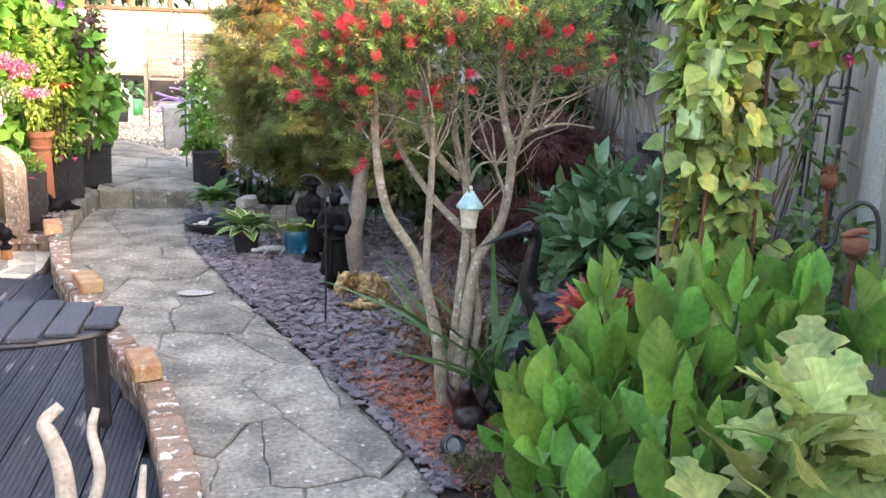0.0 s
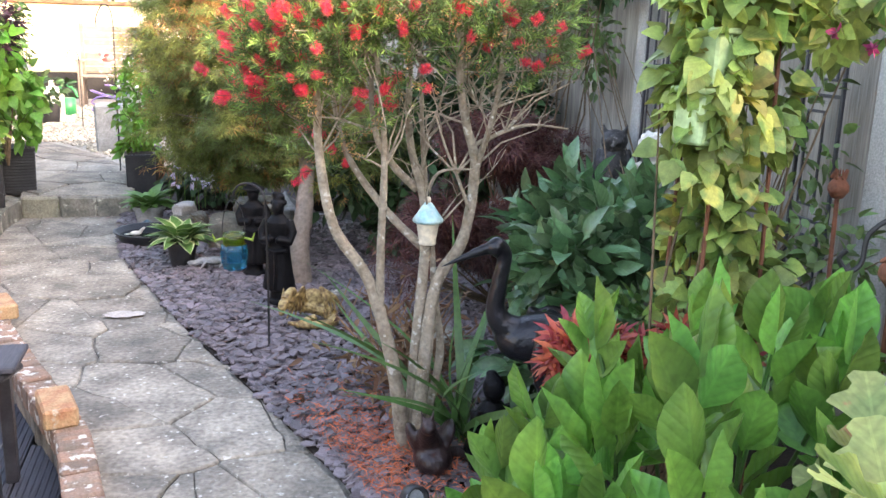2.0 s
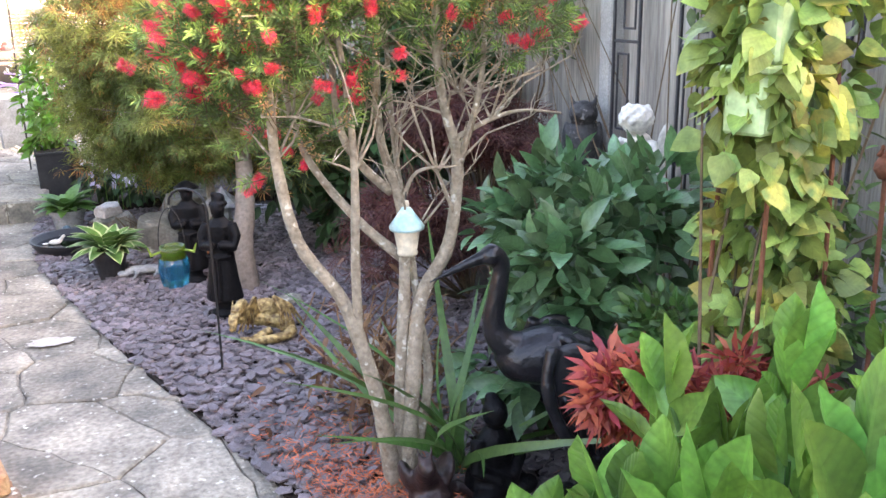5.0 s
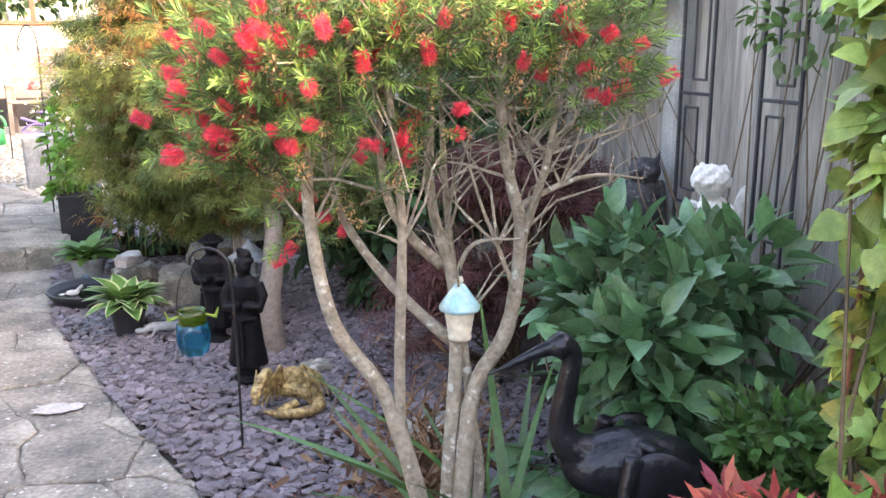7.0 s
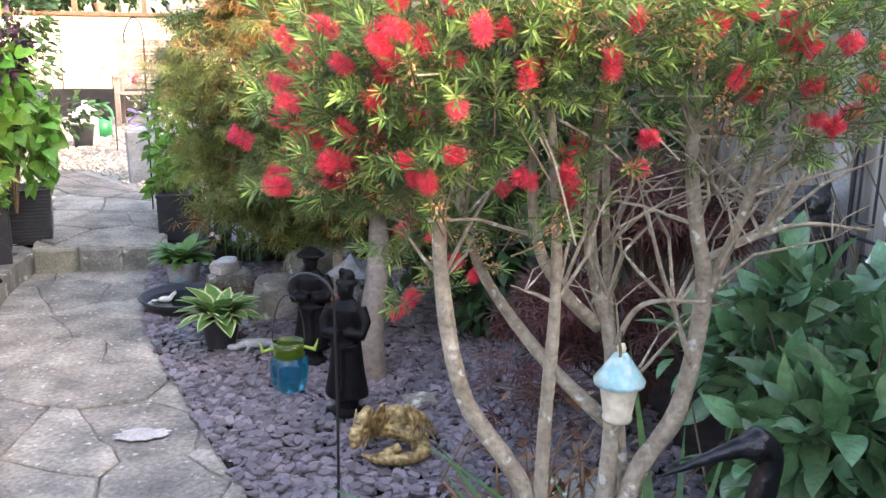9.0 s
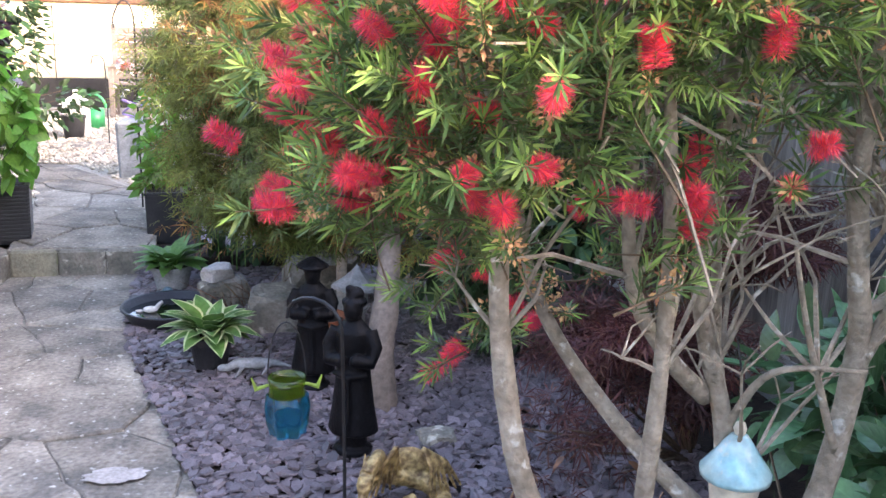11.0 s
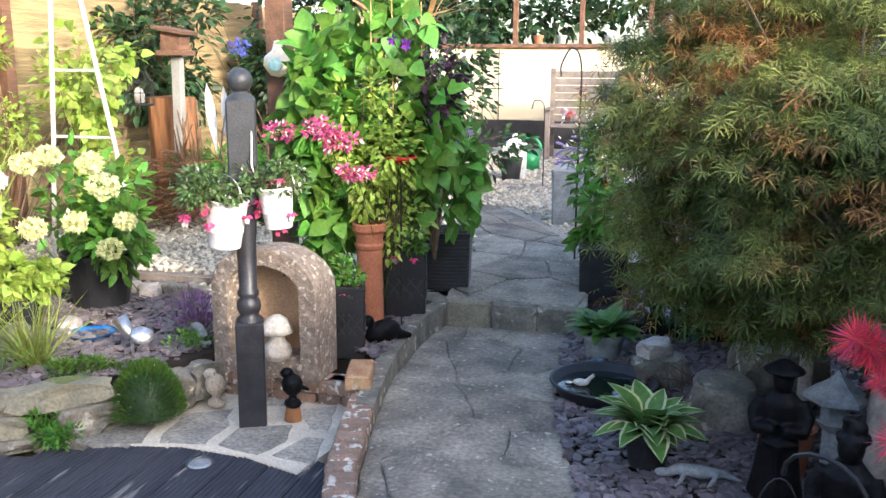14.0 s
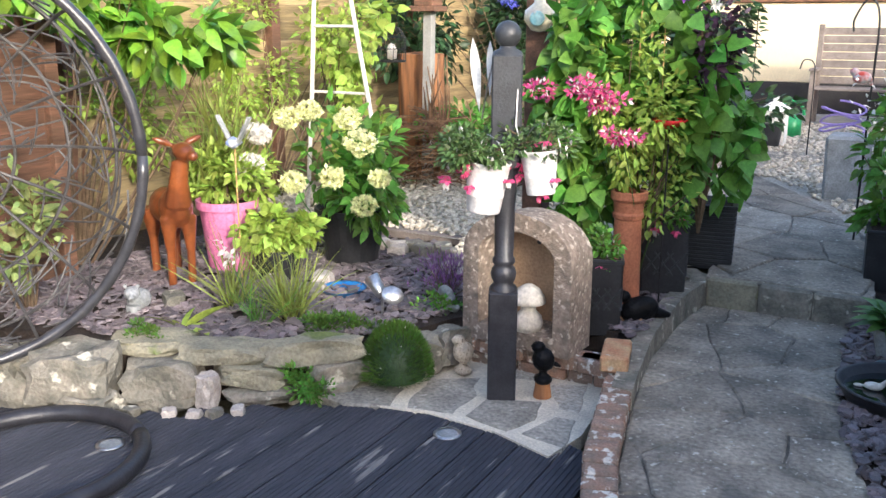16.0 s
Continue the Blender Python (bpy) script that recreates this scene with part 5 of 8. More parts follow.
def rosettes(name, label, spots, per, size, shape, material, seed=1, category="shrub", base=None, stem_mat=None, vary=0.25, stem_r=0.006, lift=(0.9, 0.5, 0.12)):
    """A bush of upright shoots, each ending in a whorl of large leaves, every leaf its own mesh face set."""
    base = base or (sum(s[0] for s in spots) / len(spots), sum(s[1] for s in spots) / len(spots), 0.0)
    e = thing(name, base, label, category)
    rs4 = random.Random(seed)
    P, D, tips = [], [], []
    for x, y, z in spots:
        tips.append(Vector((x, y, z)) - Vector(base))
        for tier in range(3):
            for i in range(per):
                a = i * 6.283 / per + tier * 0.9 + rs4.uniform(-0.3, 0.3)
                el = lift[tier] + rs4.uniform(-0.2, 0.2)
                D.append((math.cos(a) * math.cos(el), math.sin(a) * math.cos(el), math.sin(el)))
                P.append((x - base[0] + 0.012 * math.cos(a), y - base[1] + 0.012 * math.sin(a), z - base[2] - 0.05 * tier - rs4.uniform(0, 0.03)))
    tagged(part("stem_growth", stems(bmesh.new(), (0, 0, -0.02), tips, stem_r, 0.004, 0.06), stem_mat or material, e), kind="stuff")
    leaves("foliage", P, D, size, shape, material, e, "", vary, 0.8, 0.22)
    return e


hy = [(0.83, 1.79, 0.76), (0.80, 1.39, 0.85), (0.99, 1.48, 0.84), (1.22, 1.65, 0.82), (0.65, 1.76, 0.55), (0.78, 1.58, 0.69), (1.02, 1.73, 0.80), (0.60, 1.45, 0.63), (0.75, 1.20, 0.61), (1.05, 1.41, 0.78), (0.77, 1.30, 0.73), (0.76, 1.64, 0.66),
      (0.66, 1.55, 0.55), (0.64, 1.30, 0.50), (0.70, 1.42, 0.60), (0.70, 1.90, 0.42), (0.74, 2.05, 0.34), (0.66, 1.65, 0.42), (0.90, 1.60, 0.72), (0.88, 1.38, 0.75), (0.92, 1.88, 0.60), (1.10, 1.83, 0.70), (1.15, 1.50, 0.80), (1.30, 1.80, 0.74), (1.35, 1.55, 0.80),
      (0.64, 1.20, 0.42), (0.85, 1.22, 0.66), (1.20, 1.35, 0.80), (0.95, 1.25, 0.70), (0.70, 1.12, 0.45), (0.80, 1.75, 0.50), (0.68, 1.85, 0.28), (0.66, 1.50, 0.35), (0.90, 2.0, 0.45), (0.71, 1.72, 0.64), (0.92, 1.74, 0.68), (0.84, 1.50, 0.76)]
hy = [(x + 0.035, y, z) for x, y, z in hy]
rosettes("hydrangea_bush", "lush hydrangea with large upright fresh green leaves", hy, 3, 0.118, BROAD, L_HYD, 4, stem_mat=L_STRAP, base=(0.95, 1.6, 0.0), lift=(1.36, 1.0, 0.5))
rosettes("yellowing_shrub", "shrub with large lobed yellowing leaves", [(0.90, 1.06, 0.80), (0.83, 1.05, 0.68), (0.97, 1.12, 0.74), (1.05, 1.25, 0.76), (0.72, 0.96, 0.66), (0.86, 0.95, 0.60), (1.02, 0.98, 0.72), (0.80, 0.90, 0.50), (0.95, 1.0, 0.55), (1.12, 1.1, 0.66)], 4, 0.118, OAK, L_YEL, 6, base=(0.95, 1.02, 0.0), lift=(0.75, 0.35, -0.1))
bush("evergreen_shrub", "dark evergreen shrub with whorled pointed leaves", [((1.32, 3.0, 0.55), (0.28, 0.26, 0.24), 400), ((1.62, 3.15, 0.62), (0.32, 0.32, 0.26), 480), ((1.5, 3.5, 0.55), (0.36, 0.34, 0.28), 420), ((1.3, 2.95, 0.28), (0.26, 0.24, 0.2), 260)], 0.10, leaf_shape(0.48, 6, 0.16, 0.25), L_DARK, 3, droop=0.1)
bush("box_shrub", "low glossy small-leaved green shrub", [((1.42, 2.55, 0.34), (0.28, 0.24, 0.22), 2200), ((1.7, 2.5, 0.4), (0.26, 0.28, 0.24), 1500)], 0.04, OVAL, L_STRAP, 5)
bush("red_maple_shrub", "dwarf maple with bright red leaves", [((0.99, 2.05, 0.60), (0.12, 0.10, 0.09), 330), ((1.12, 1.96, 0.62), (0.16, 0.11, 0.08), 330)], 0.055, FAN, L_RED, 7, droop=-0.3)
bush("dark_red_maple", "weeping dark red cut-leaf maple near the fence", [((1.55, 4.35, 0.80), (0.42, 0.40, 0.22), 2400), ((1.25, 4.2, 0.45), (0.35, 0.34, 0.24), 1500), ((0.92, 3.85, 0.34), (0.2, 0.2, 0.15), 130)], 0.06, FEATHER, L_DKRED, 8, droop=-0.6)
bush("shade_shrub", "dense green shrubs behind the slate, shade put into their colour", [((1.2, 5.3, 0.55), (0.5, 0.4, 0.5), 1600), ((1.7, 5.4, 0.9), (0.4, 0.5, 0.6), 1600), ((1.1, 6.5, 0.8), (0.8, 0.5, 0.7), 2400), ((1.5, 6.6, 1.7), (0.7, 0.6, 0.6), 1800)], 0.085, OVAL, L_SHADE, 9)
bush("fence_climber", "dark green climber hanging over the fence", [((1.95, 5.2, 1.55), (0.22, 0.8, 0.4), 1300), ((1.9, 4.2, 1.62), (0.18, 0.35, 0.16), 260), ((1.95, 6.6, 1.3), (0.2, 0.8, 0.6), 1300)], 0.07, OVAL, L_SHADE, 10, base=(2.0, 5.2, 0.0))
bush("fence_vine", "thin green climber sprays on the silvered fence", [((1.98, 4.5, 1.35), (0.10, 0.38, 0.34), 260), ((1.98, 3.2, 1.42), (0.09, 0.34, 0.26), 150), ((1.98, 2.75, 1.05), (0.08, 0.2, 0.26), 90), ((1.9, 2.5, 0.75), (0.12, 0.25, 0.25), 150)], 0.05, OVAL, L_BB, 61, "climber", (2.0, 3.4, 0.0), stem_r=0.004)
# yellow-green climber on its support
ob1 = thing("obelisk", (1.28, 2.08, 0.0), "rusty metal plant support under the climber", "plant support")
for i in range(4):
    a = math.pi / 4 + i * math.pi / 2
    part("leg", tube([(0.13 * math.cos(a), 0.13 * math.sin(a), -0.05), (0.09 * math.cos(a), 0.09 * math.sin(a), 1.3), (0, 0, 1.65)], 0.005, 6), RUST, ob1)
bush("climbing_plant", "climber with yellow-green heart-shaped leaves", [((1.25, 2.03, 1.22), (0.15, 0.15, 0.30), 900), ((1.29, 2.08, 0.75), (0.13, 0.13, 0.34), 760), ((1.32, 2.08, 1.48), (0.22, 0.16, 0.2), 400), ((1.52, 2.02, 1.38), (0.22, 0.16, 0.13), 260)], 0.05, HEART, L_CLIMB, 11, "climber", (1.28, 2.08, 0.0), -0.65, 0.006, None, 0.35, 22, 0.55, n_tips=2)
for z, s in ((1.15, 0), (1.27, 0.02)):
    e = thing("lime_box", (1.19 + s, 2.02, z - 0.055), "pale lime painted bird nesting box among climber leaves", "nest box", "lime boxes")
    part("shell", box((0.125, 0.08, 0.105), (0, 0, 0.0525), (0, 0, 20), 0.006), LIMEPL, e)
    part("lid", box((0.135, 0.095, 0.012), (0, 0, 0.112), (0, 0, 20), 0.003), LIMEPL, e)
    part("bracket", tube([(0.03, 0.04, 0.05), (0.09, 0.06, 0.06)], 0.005, 6), RUST, e)
lc = tagged(mesh_ob("path_stain", [(-0.24 + 0.085 * math.cos(a) * (1 + 0.3 * noise.noise((math.cos(a) * 3, math.sin(a) * 3, 5)) * 2), 4.47 + 0.05 * math.sin(a) * (1 + 0.4 * noise.noise((math.sin(a) * 3, 0, math.cos(a) * 3))), 0.0075) for a in [6.283 * i / 26 for i in range(26)]], [tuple(range(26))], WHITESTONE), "pale dried mortar patch on the paving", "stain")
P = [(1.45, 1.98, 1.33), (1.52, 1.95, 1.30)]
for p in P:
    e = thing("climber_flower", p, "single pink flower on the climber", "flower")
    leaves("petals", [(0, 0, 0)] * 12, [(R.gauss(0, 1), R.gauss(0, 1), R.gauss(0, 1)) for _ in range(12)], 0.02, PETAL, F_PINK, e)
    part("stalk", tube([(0, 0, 0), (0.03, 0.02, 0.01), (0.07, 0.05, 0.03)], 0.0015, 5), L_STRAP, e)

# metal trellis panels on the fence
for y in (3.88, 3.42, 2.77):
    e = thing("metal_trellis", (2.04, y, 0.3), "dark metal trellis panel of nested rectangles on the fence", "trellis", "trellis panels")
    for dy in (-0.095, 0.095):
        part("upright", box((0.012, 0.012, 1.7), (0, dy, 0.85), bevel=0.002), BLACKP, e)
    for z in (0.05, 0.45, 0.85, 1.25, 1.65):
        part("crossbar", box((0.010, 0.2, 0.012), (0.002, 0, z), bevel=0.002), BLACKP, e)
    for k, z in enumerate((0.25, 0.65, 1.05, 1.45)):
        o = 0.02 if k % 2 else -0.02
        for dy in (-0.04 + o, 0.04 + o):
            part("inner_bar", box((0.008, 0.009, 0.3), (0.0, dy, z), bevel=0.002), BLACKP, e)
        for dz in (-0.15, 0.15):
            part("inner_bar", box((0.008, 0.085, 0.009), (0.001, o, z + dz), bevel=0.002), BLACKP, e)
    part("fixing", box((0.07, 0.014, 0.014), (0.03, 0.0, 1.25), bevel=0.002), BLACKP, e)


def cherub(bm):
    add_ball(bm, (0, 0, 0.30), (0.052, 0.056, 0.056), sub=3)
    for i in range(34):
        a, z = i * 2.4, 0.29 + 0.06 * (i / 34)
        rr = math.sqrt(max(0.0, 1 - ((z - 0.30) / 0.062) ** 2)) * 0.055
        add_ball(bm, (rr * math.cos(a), rr * math.sin(a), z), 0.014, sub=1)
    add_ball(bm, (0.02, 0, 0.17), (0.065, 0.06, 0.09), (0, 20, 0))
    add_ball(bm, (0.05, 0, 0.07), (0.09, 0.085, 0.075))
    for s in (-1, 1):
        add_tube(bm, [(0.02, 0.055 * s, 0.22), (-0.04, 0.075 * s, 0.15), (-0.05, 0.03 * s, 0.23)], [0.026, 0.022, 0.018], 8)
        add_ball(bm, (0.09, 0.06 * s, 0.20), (0.03, 0.02, 0.09), (0, 25, 0))


def plinth(name, at, w, h, material, label):
    e = thing(name, at, label, "plinth")
    part("base", box((w * 1.25, w * 1.25, 0.05), (0, 0, 0.025), bevel=0.008), material, e)
    part("shaft", box((w, w, h - 0.09), (0, 0, 0.05 + (h - 0.09) / 2), bevel=0.008, taper=0.9), material, e)
    part("cap", box((w * 1.2, w * 1.2, 0.04), (0, 0, h - 0.02), bevel=0.008), material, e)


plinth("plinth_stone", (1.85, 3.48, 0.0), 0.16, 0.60, GREYST, "stone plinth under the white bust among leaves")
statue("cherub_statue", (1.85, 3.48, 0.60), WHITEST, "white weathered curly-headed bust on a plinth", cherub, rz=30, category="garden statue")


def owl(bm):
    add_ball(bm, (0, 0, 0.14), (0.075, 0.07, 0.15), sub=3)
    add_ball(bm, (0, -0.01, 0.29), (0.062, 0.06, 0.055), sub=3)
    for s in (-1, 1):
        add_tube(bm, [(0.04 * s, -0.01, 0.32), (0.055 * s, -0.01, 0.37)], [0.015, 0.004], 6)
        add_ball(bm, (0.068 * s, 0.01, 0.15), (0.022, 0.05, 0.11))
        add_ball(bm, (0.025 * s, -0.058, 0.295), (0.018, 0.012, 0.018))
    add_tube(bm, [(0, -0.06, 0.285), (0, -0.08, 0.265)], [0.008, 0.002], 6)


plinth("plinth_stone", (1.96, 4.07, 0.0), 0.15, 0.56, mat("dark stone", (0.09, 0.085, 0.08), (0.05, 0.048, 0.045), 0.9, 14, 80, 0.5), "dark stone plinth under the owl")
statue("owl_statue", (1.96, 4.07, 0.56), mat("dark mottled resin", (0.05, 0.047, 0.045), (0.02, 0.02, 0.02), 0.6, 40, 90, 0.5, spots=(0.16, 0.15, 0.14), spot_scale=50, spot_size=0.6), "dark mottled owl ornament before the fence", owl, rz=-25, category="garden statue")
# rusty flower, bird pot and crook
rf = thing("rusty_flower", (1.70, 2.22, 0.0), "rusty iron poppy head on a rod", "garden ornament")
part("rod", tube([(0.02, 0, -0.05), (0.015, 0, 0.5), (0, 0, 0.93)], 0.006, 6), RUST, rf)
part("seed_head", lathe([(0, 0), (0.014, 0.003), (0.026, 0.022), (0.025, 0.036), (0.016, 0.05), (0.012, 0.056), (0, 0.056)], (0, 0, 0.928), 18), RUST, rf, smooth=True)
for i in range(7):
    a = i * 6.283 / 7
    part("crown_petal", mesh_ob("tmp", [], [], RUST).data and box((0.013, 0.005, 0.026), (0.014 * math.cos(a), 0.014 * math.sin(a), 0.992), (0, 25 * math.cos(a), math.degrees(a)), 0.002, 0.4), RUST, rf)
for o in [o for o in bpy.data.objects if o.name.startswith("tmp")]:
    bpy.data.objects.remove(o)
rb = thing("rusty_bird_pot", (1.37, 1.63, 0.0), "rusty round bird ornament on a rod", "garden ornament")
part("rod", tube([(0, 0, -0.05), (0, 0, 0.88)], 0.006, 6), RUST, rb)
part("bowl", lathe([(0, 0), (0.014, 0.002), (0.029, 0.022), (0.028, 0.038), (0.02, 0.048), (0, 0.05)], (0, 0, 0.878), 20), RUST, rb, smooth=True)
part("bird", tube([(-0.036, 0, 0.93), (-0.01, 0, 0.936), (0.014, 0, 0.94), (0.032, 0, 0.935)], [0.003, 0.010, 0.008, 0.002], 8), RUST, rb, smooth=True)
hk = thing("shepherd_hook", (1.42, 1.80, 0.0), "black iron double crook with a bird rest", "garden hook")
part("rod", tube(curve_pts([(0.10, -0.05, -0.05), (0.10, -0.05, 0.6), (0.10, -0.05, 0.90), (0.07, -0.03, 0.975), (0.03, 0.0, 0.94), (0.02, 0.0, 0.88), (0.0, 0.01, 0.86), (-0.018, 0.02, 0.885), (-0.01, 0.01, 0.905)], 6), 0.0055, 8), WIRE, hk)
# straps, dead growth, low plants
e = thing("strap_leaf_plant", (0.94, 2.88, 0.0), "arching green strap-leaved plant behind the heron", "plant")
leaves("foliage", [(R.gauss(0, 0.02), R.gauss(0, 0.02), 0.02) for _ in range(26)], [(R.gauss(-0.15, 0.6), R.gauss(-0.1, 0.5), 1.1) for _ in range(26)], 0.5, STRAP, L_STRAP, e, "", 0.3, 0.2, 0.1)
e = thing("dead_growth", (0.86, 3.30, 0.0), "tangle of dry brown stems and dead leaves", "dead plant")
leaves("dead_foliage", [(R.gauss(0, 0.13), R.gauss(0, 0.14), abs(R.gauss(0.12, 0.13))) for _ in range(620)], [(R.gauss(0, 1), R.gauss(0, 1), R.gauss(-0.3, 0.6)) for _ in range(620)], 0.05, LANCE, L_DEAD, e)
tagged(part("dry_growth", stems(bmesh.new(), (0, 0, -0.01), [(R.gauss(0, 0.14), R.gauss(0, 0.12), R.uniform(0.1, 0.45)) for _ in range(70)], 0.005, 0.002, 0.3), WICKER, e), kind="stuff")
e = thing("dead_fern", (0.15, 6.1, 0.0), "dry russet fern under the maple", "plant")
leaves("fronds", [(R.gauss(0, 0.08), R.gauss(-0.1, 0.08), 0.03) for _ in range(60)], [(R.gauss(0, 0.8), R.gauss(-0.2, 0.6), 0.8) for _ in range(60)], 0.22, BLADE, L_DEAD, e)
e = thing("ground_cover", (0.75, 2.42, 0.0), "low greyish cushion plant by the path", "plant")
p, o = cloud((0.03, -0.08, 0.05), (0.13, 0.16, 0.06), 900, 0.5)
leaves("foliage", p, o + np.array((0, 0, 0.5)), 0.022, SMALL, mat("grey-green leaf", (0.16, 0.16, 0.08), (0.12, 0.10, 0.05), 0.7, 14, 60, 0.0, vary=0.4, leaf=0.2), e)
e = thing("trailing_plants", (0.05, 6.75, 0.0), "trailing green plants with lilac hosta flowers", "plant")
p, o = cloud((0.1, 0.0, 0.22), (0.42, 0.25, 0.2), 700, 0.4)
leaves("foliage", p, o, 0.07, OVAL, L_SHADE, e)
for i in range(9):
    x, y = R.uniform(-0.28, 0.3), R.uniform(-0.45, 0.0)
    part("flower_stalk", tube([(x, y + 0.1, 0.1), (x, y + 0.05, 0.3), (x + 0.04, y, 0.42)], 0.003, 5), L_HOSTA, e)
    leaves("flower", [(x + 0.04, y, 0.42 - 0.02 * q) for q in range(8)], [(R.gauss(0, 1), R.gauss(-0.3, 1), -0.8) for q in range(8)], 0.045, PETAL, F_LILAC, e)

# ---- left side: patio, post, arch ----
PAT = [(-2.3, 5.1), (-2.0, 5.14), (-1.72, 5.2), (-1.44, 5.18), (-1.2, 5.1), (-1.16, 5.3), (-1.2, 5.8), (-1.9, 5.78), (-2.1, 5.4)]
n = len(PAT)
pt = mesh_ob("patio_corner", [(x, y, -0.073) for x, y in PAT] + [(x, y, -0.13) for x, y in PAT], [tuple(range(n))] + [(i, n + i, n + (i + 1) % n, (i + 1) % n) for i in range(n)], PATIO)
tagged(pt, "pale mortared corner of stone flags by the deck", "patio", kind="structure")
for poly in ([(-2.16, 5.121), (-1.994, 5.39), (-1.911, 5.339), (-1.87, 5.173), (-2.036, 5.1)], [(-1.86, 5.349), (-1.88, 5.484), (-1.704, 5.588), (-1.631, 5.422), (-1.631, 5.225), (-1.818, 5.183)],
             [(-1.59, 5.235), (-1.58, 5.411), (-1.388, 5.484), (-1.351, 5.328), (-1.398, 5.193)], [(-1.351, 5.204), (-1.294, 5.401), (-1.217, 5.401), (-1.175, 5.173)], [(-1.424, 5.66), (-1.289, 5.733), (-1.227, 5.463), (-1.315, 5.453)],
             [(-1.673, 5.629), (-1.466, 5.67), (-1.372, 5.795), (-1.673, 5.816)]):
    slab_piece("flagstone", poly, -0.11, -0.068, FLAG, pt, 0.004)
# retaining brick course behind the arch
course = thing("brick_course", (0, 0, 0), "low brown brick course carrying the arch", "brick wall")
for i in range(7):
    part("brick", box((0.20, 0.095, 0.062), (-1.90 + 0.115 * i * 0.95, 5.77 + 0.012 * (i % 2), 0.005), (0, 0, R.uniform(-3, 3)), 0.008), BRICK, course)
    part("brick", box((0.10, 0.095, 0.05), (-1.88 + 0.115 * i * 0.95, 5.78, -0.052), (0, 0, R.uniform(-3, 3)), 0.006), BRICK, course)

post = thing("newel_post", (-1.549, 5.463, -0.07), "turned black newel post, sunlight on its top painted in grey", "post")
part("foot", box((0.108, 0.108, 0.43), (0, 0, 0.215), (0, 0, 25), 0.006), BLACKP, post)
part("turning", lathe([(0.05, 0.43), (0.048, 0.445), (0.035, 0.455), (0.045, 0.475), (0.048, 0.495), (0.043, 0.515), (0.033, 0.525), (0.042, 0.535), (0.042, 0.55), (0.035, 0.56), (0.038, 0.75), (0.045, 0.86), (0.05, 0.9)], segs=28), BLACKP, post, smooth=True)
# upper post: sun on black paint is put into the colour as a lighter grey
part("head", box((0.108, 0.108, 0.40), (0, 0, 1.09), (0, 0, 25), 0.006), GREYP_LITBLACK, post, "black square head, sunlight painted in as grey")
part("neck", lathe([(0.055, 1.285), (0.05, 1.30), (0.03, 1.31), (0.028, 1.318)], segs=24), GREYP_LITBLACK, post, smooth=True)
part("ball", lathe([(0.02, 1.312)] + [(0.047 * math.sin(a), 1.358 - 0.047 * math.cos(a)) for a in [0.4 + 0.2 * i for i in range(14)]] + [(0, 1.405)], segs=28), GREYP_LITBLACK, post, "black ball, sunlight painted in as grey", smooth=True)
part("hook", tube([(0.055, -0.03, 1.18), (0.06, -0.05, 1.05), (0.075, -0.05, 1.0), (0.085, -0.05, 1.03)], 0.003, 6), STEEL, post)
e = thing("flower_posy", (-1.549, 5.463, 1.384), "posy of small blue flowers on the post", "flowers")
p, o = cloud((0, 0, 0.022), (0.05, 0.05, 0.025), 130, 0.4)
leaves("petals", p, o, 0.014, PETAL, F_BLUE, e)
e = thing("butterfly_ornament", (-1.652, 5.473, 0.988), "white metal butterfly ornament fixed to the post", "garden ornament")
v, f = leaf_shape(0.42, 6, 0.05, 0.1, 0.6)
mesh_ob("wing", [(-0.01 - 0.10 * x - 0.03 * y, 0.02 * z, 0.02 + 0.27 * y) for x, y, z in v], f, WHITEM, e, smooth=True)
mesh_ob("wing", [(0.02 - 0.07 * x, 0.02 * z + 0.02, 0.08 + 0.2 * y) for x, y, z in v], f, WHITEM, e, smooth=True)
part("wire", tube([(0.0, 0, 0.0), (0.02, 0, 0.12), (0.045, -0.01, 0.2)], 0.003, 6), STEEL, e)
for at, s, tilt in (((-1.58, 5.349, 0.677), 1.0, 6), ((-1.403, 5.453, 0.739), 0.85, -5)):
    e = thing("bucket", at, "white enamel bucket hung on the black post", "bucket", "white buckets")
    part("shell", lathe([(0, 0), (0.058 * s, 0), (0.060 * s, 0.006), (0.066 * s, 0.06), (0.068 * s, 0.062), (0.066 * s, 0.065), (0.078 * s, 0.175 * s), (0.082 * s, 0.178 * s), (0.080 * s, 0.183 * s), (0.074 * s, 0.178 * s), (0.056 * s, 0.01), (0, 0.008)], (0, 0, 0), 32, (0, tilt, 0)), WHITEM, e, smooth=True)
    part("compost", lathe([(0, 0.165 * s), (0.073 * s, 0.165 * s)], segs=24), SOIL, e)
    part("handle", tube([(0.08 * s * math.cos(a), 0.0, 0.175 * s + 0.10 * math.sin(a)) for a in [math.pi * i / 12 for i in range(13)]], 0.002, 6), STEEL, e)


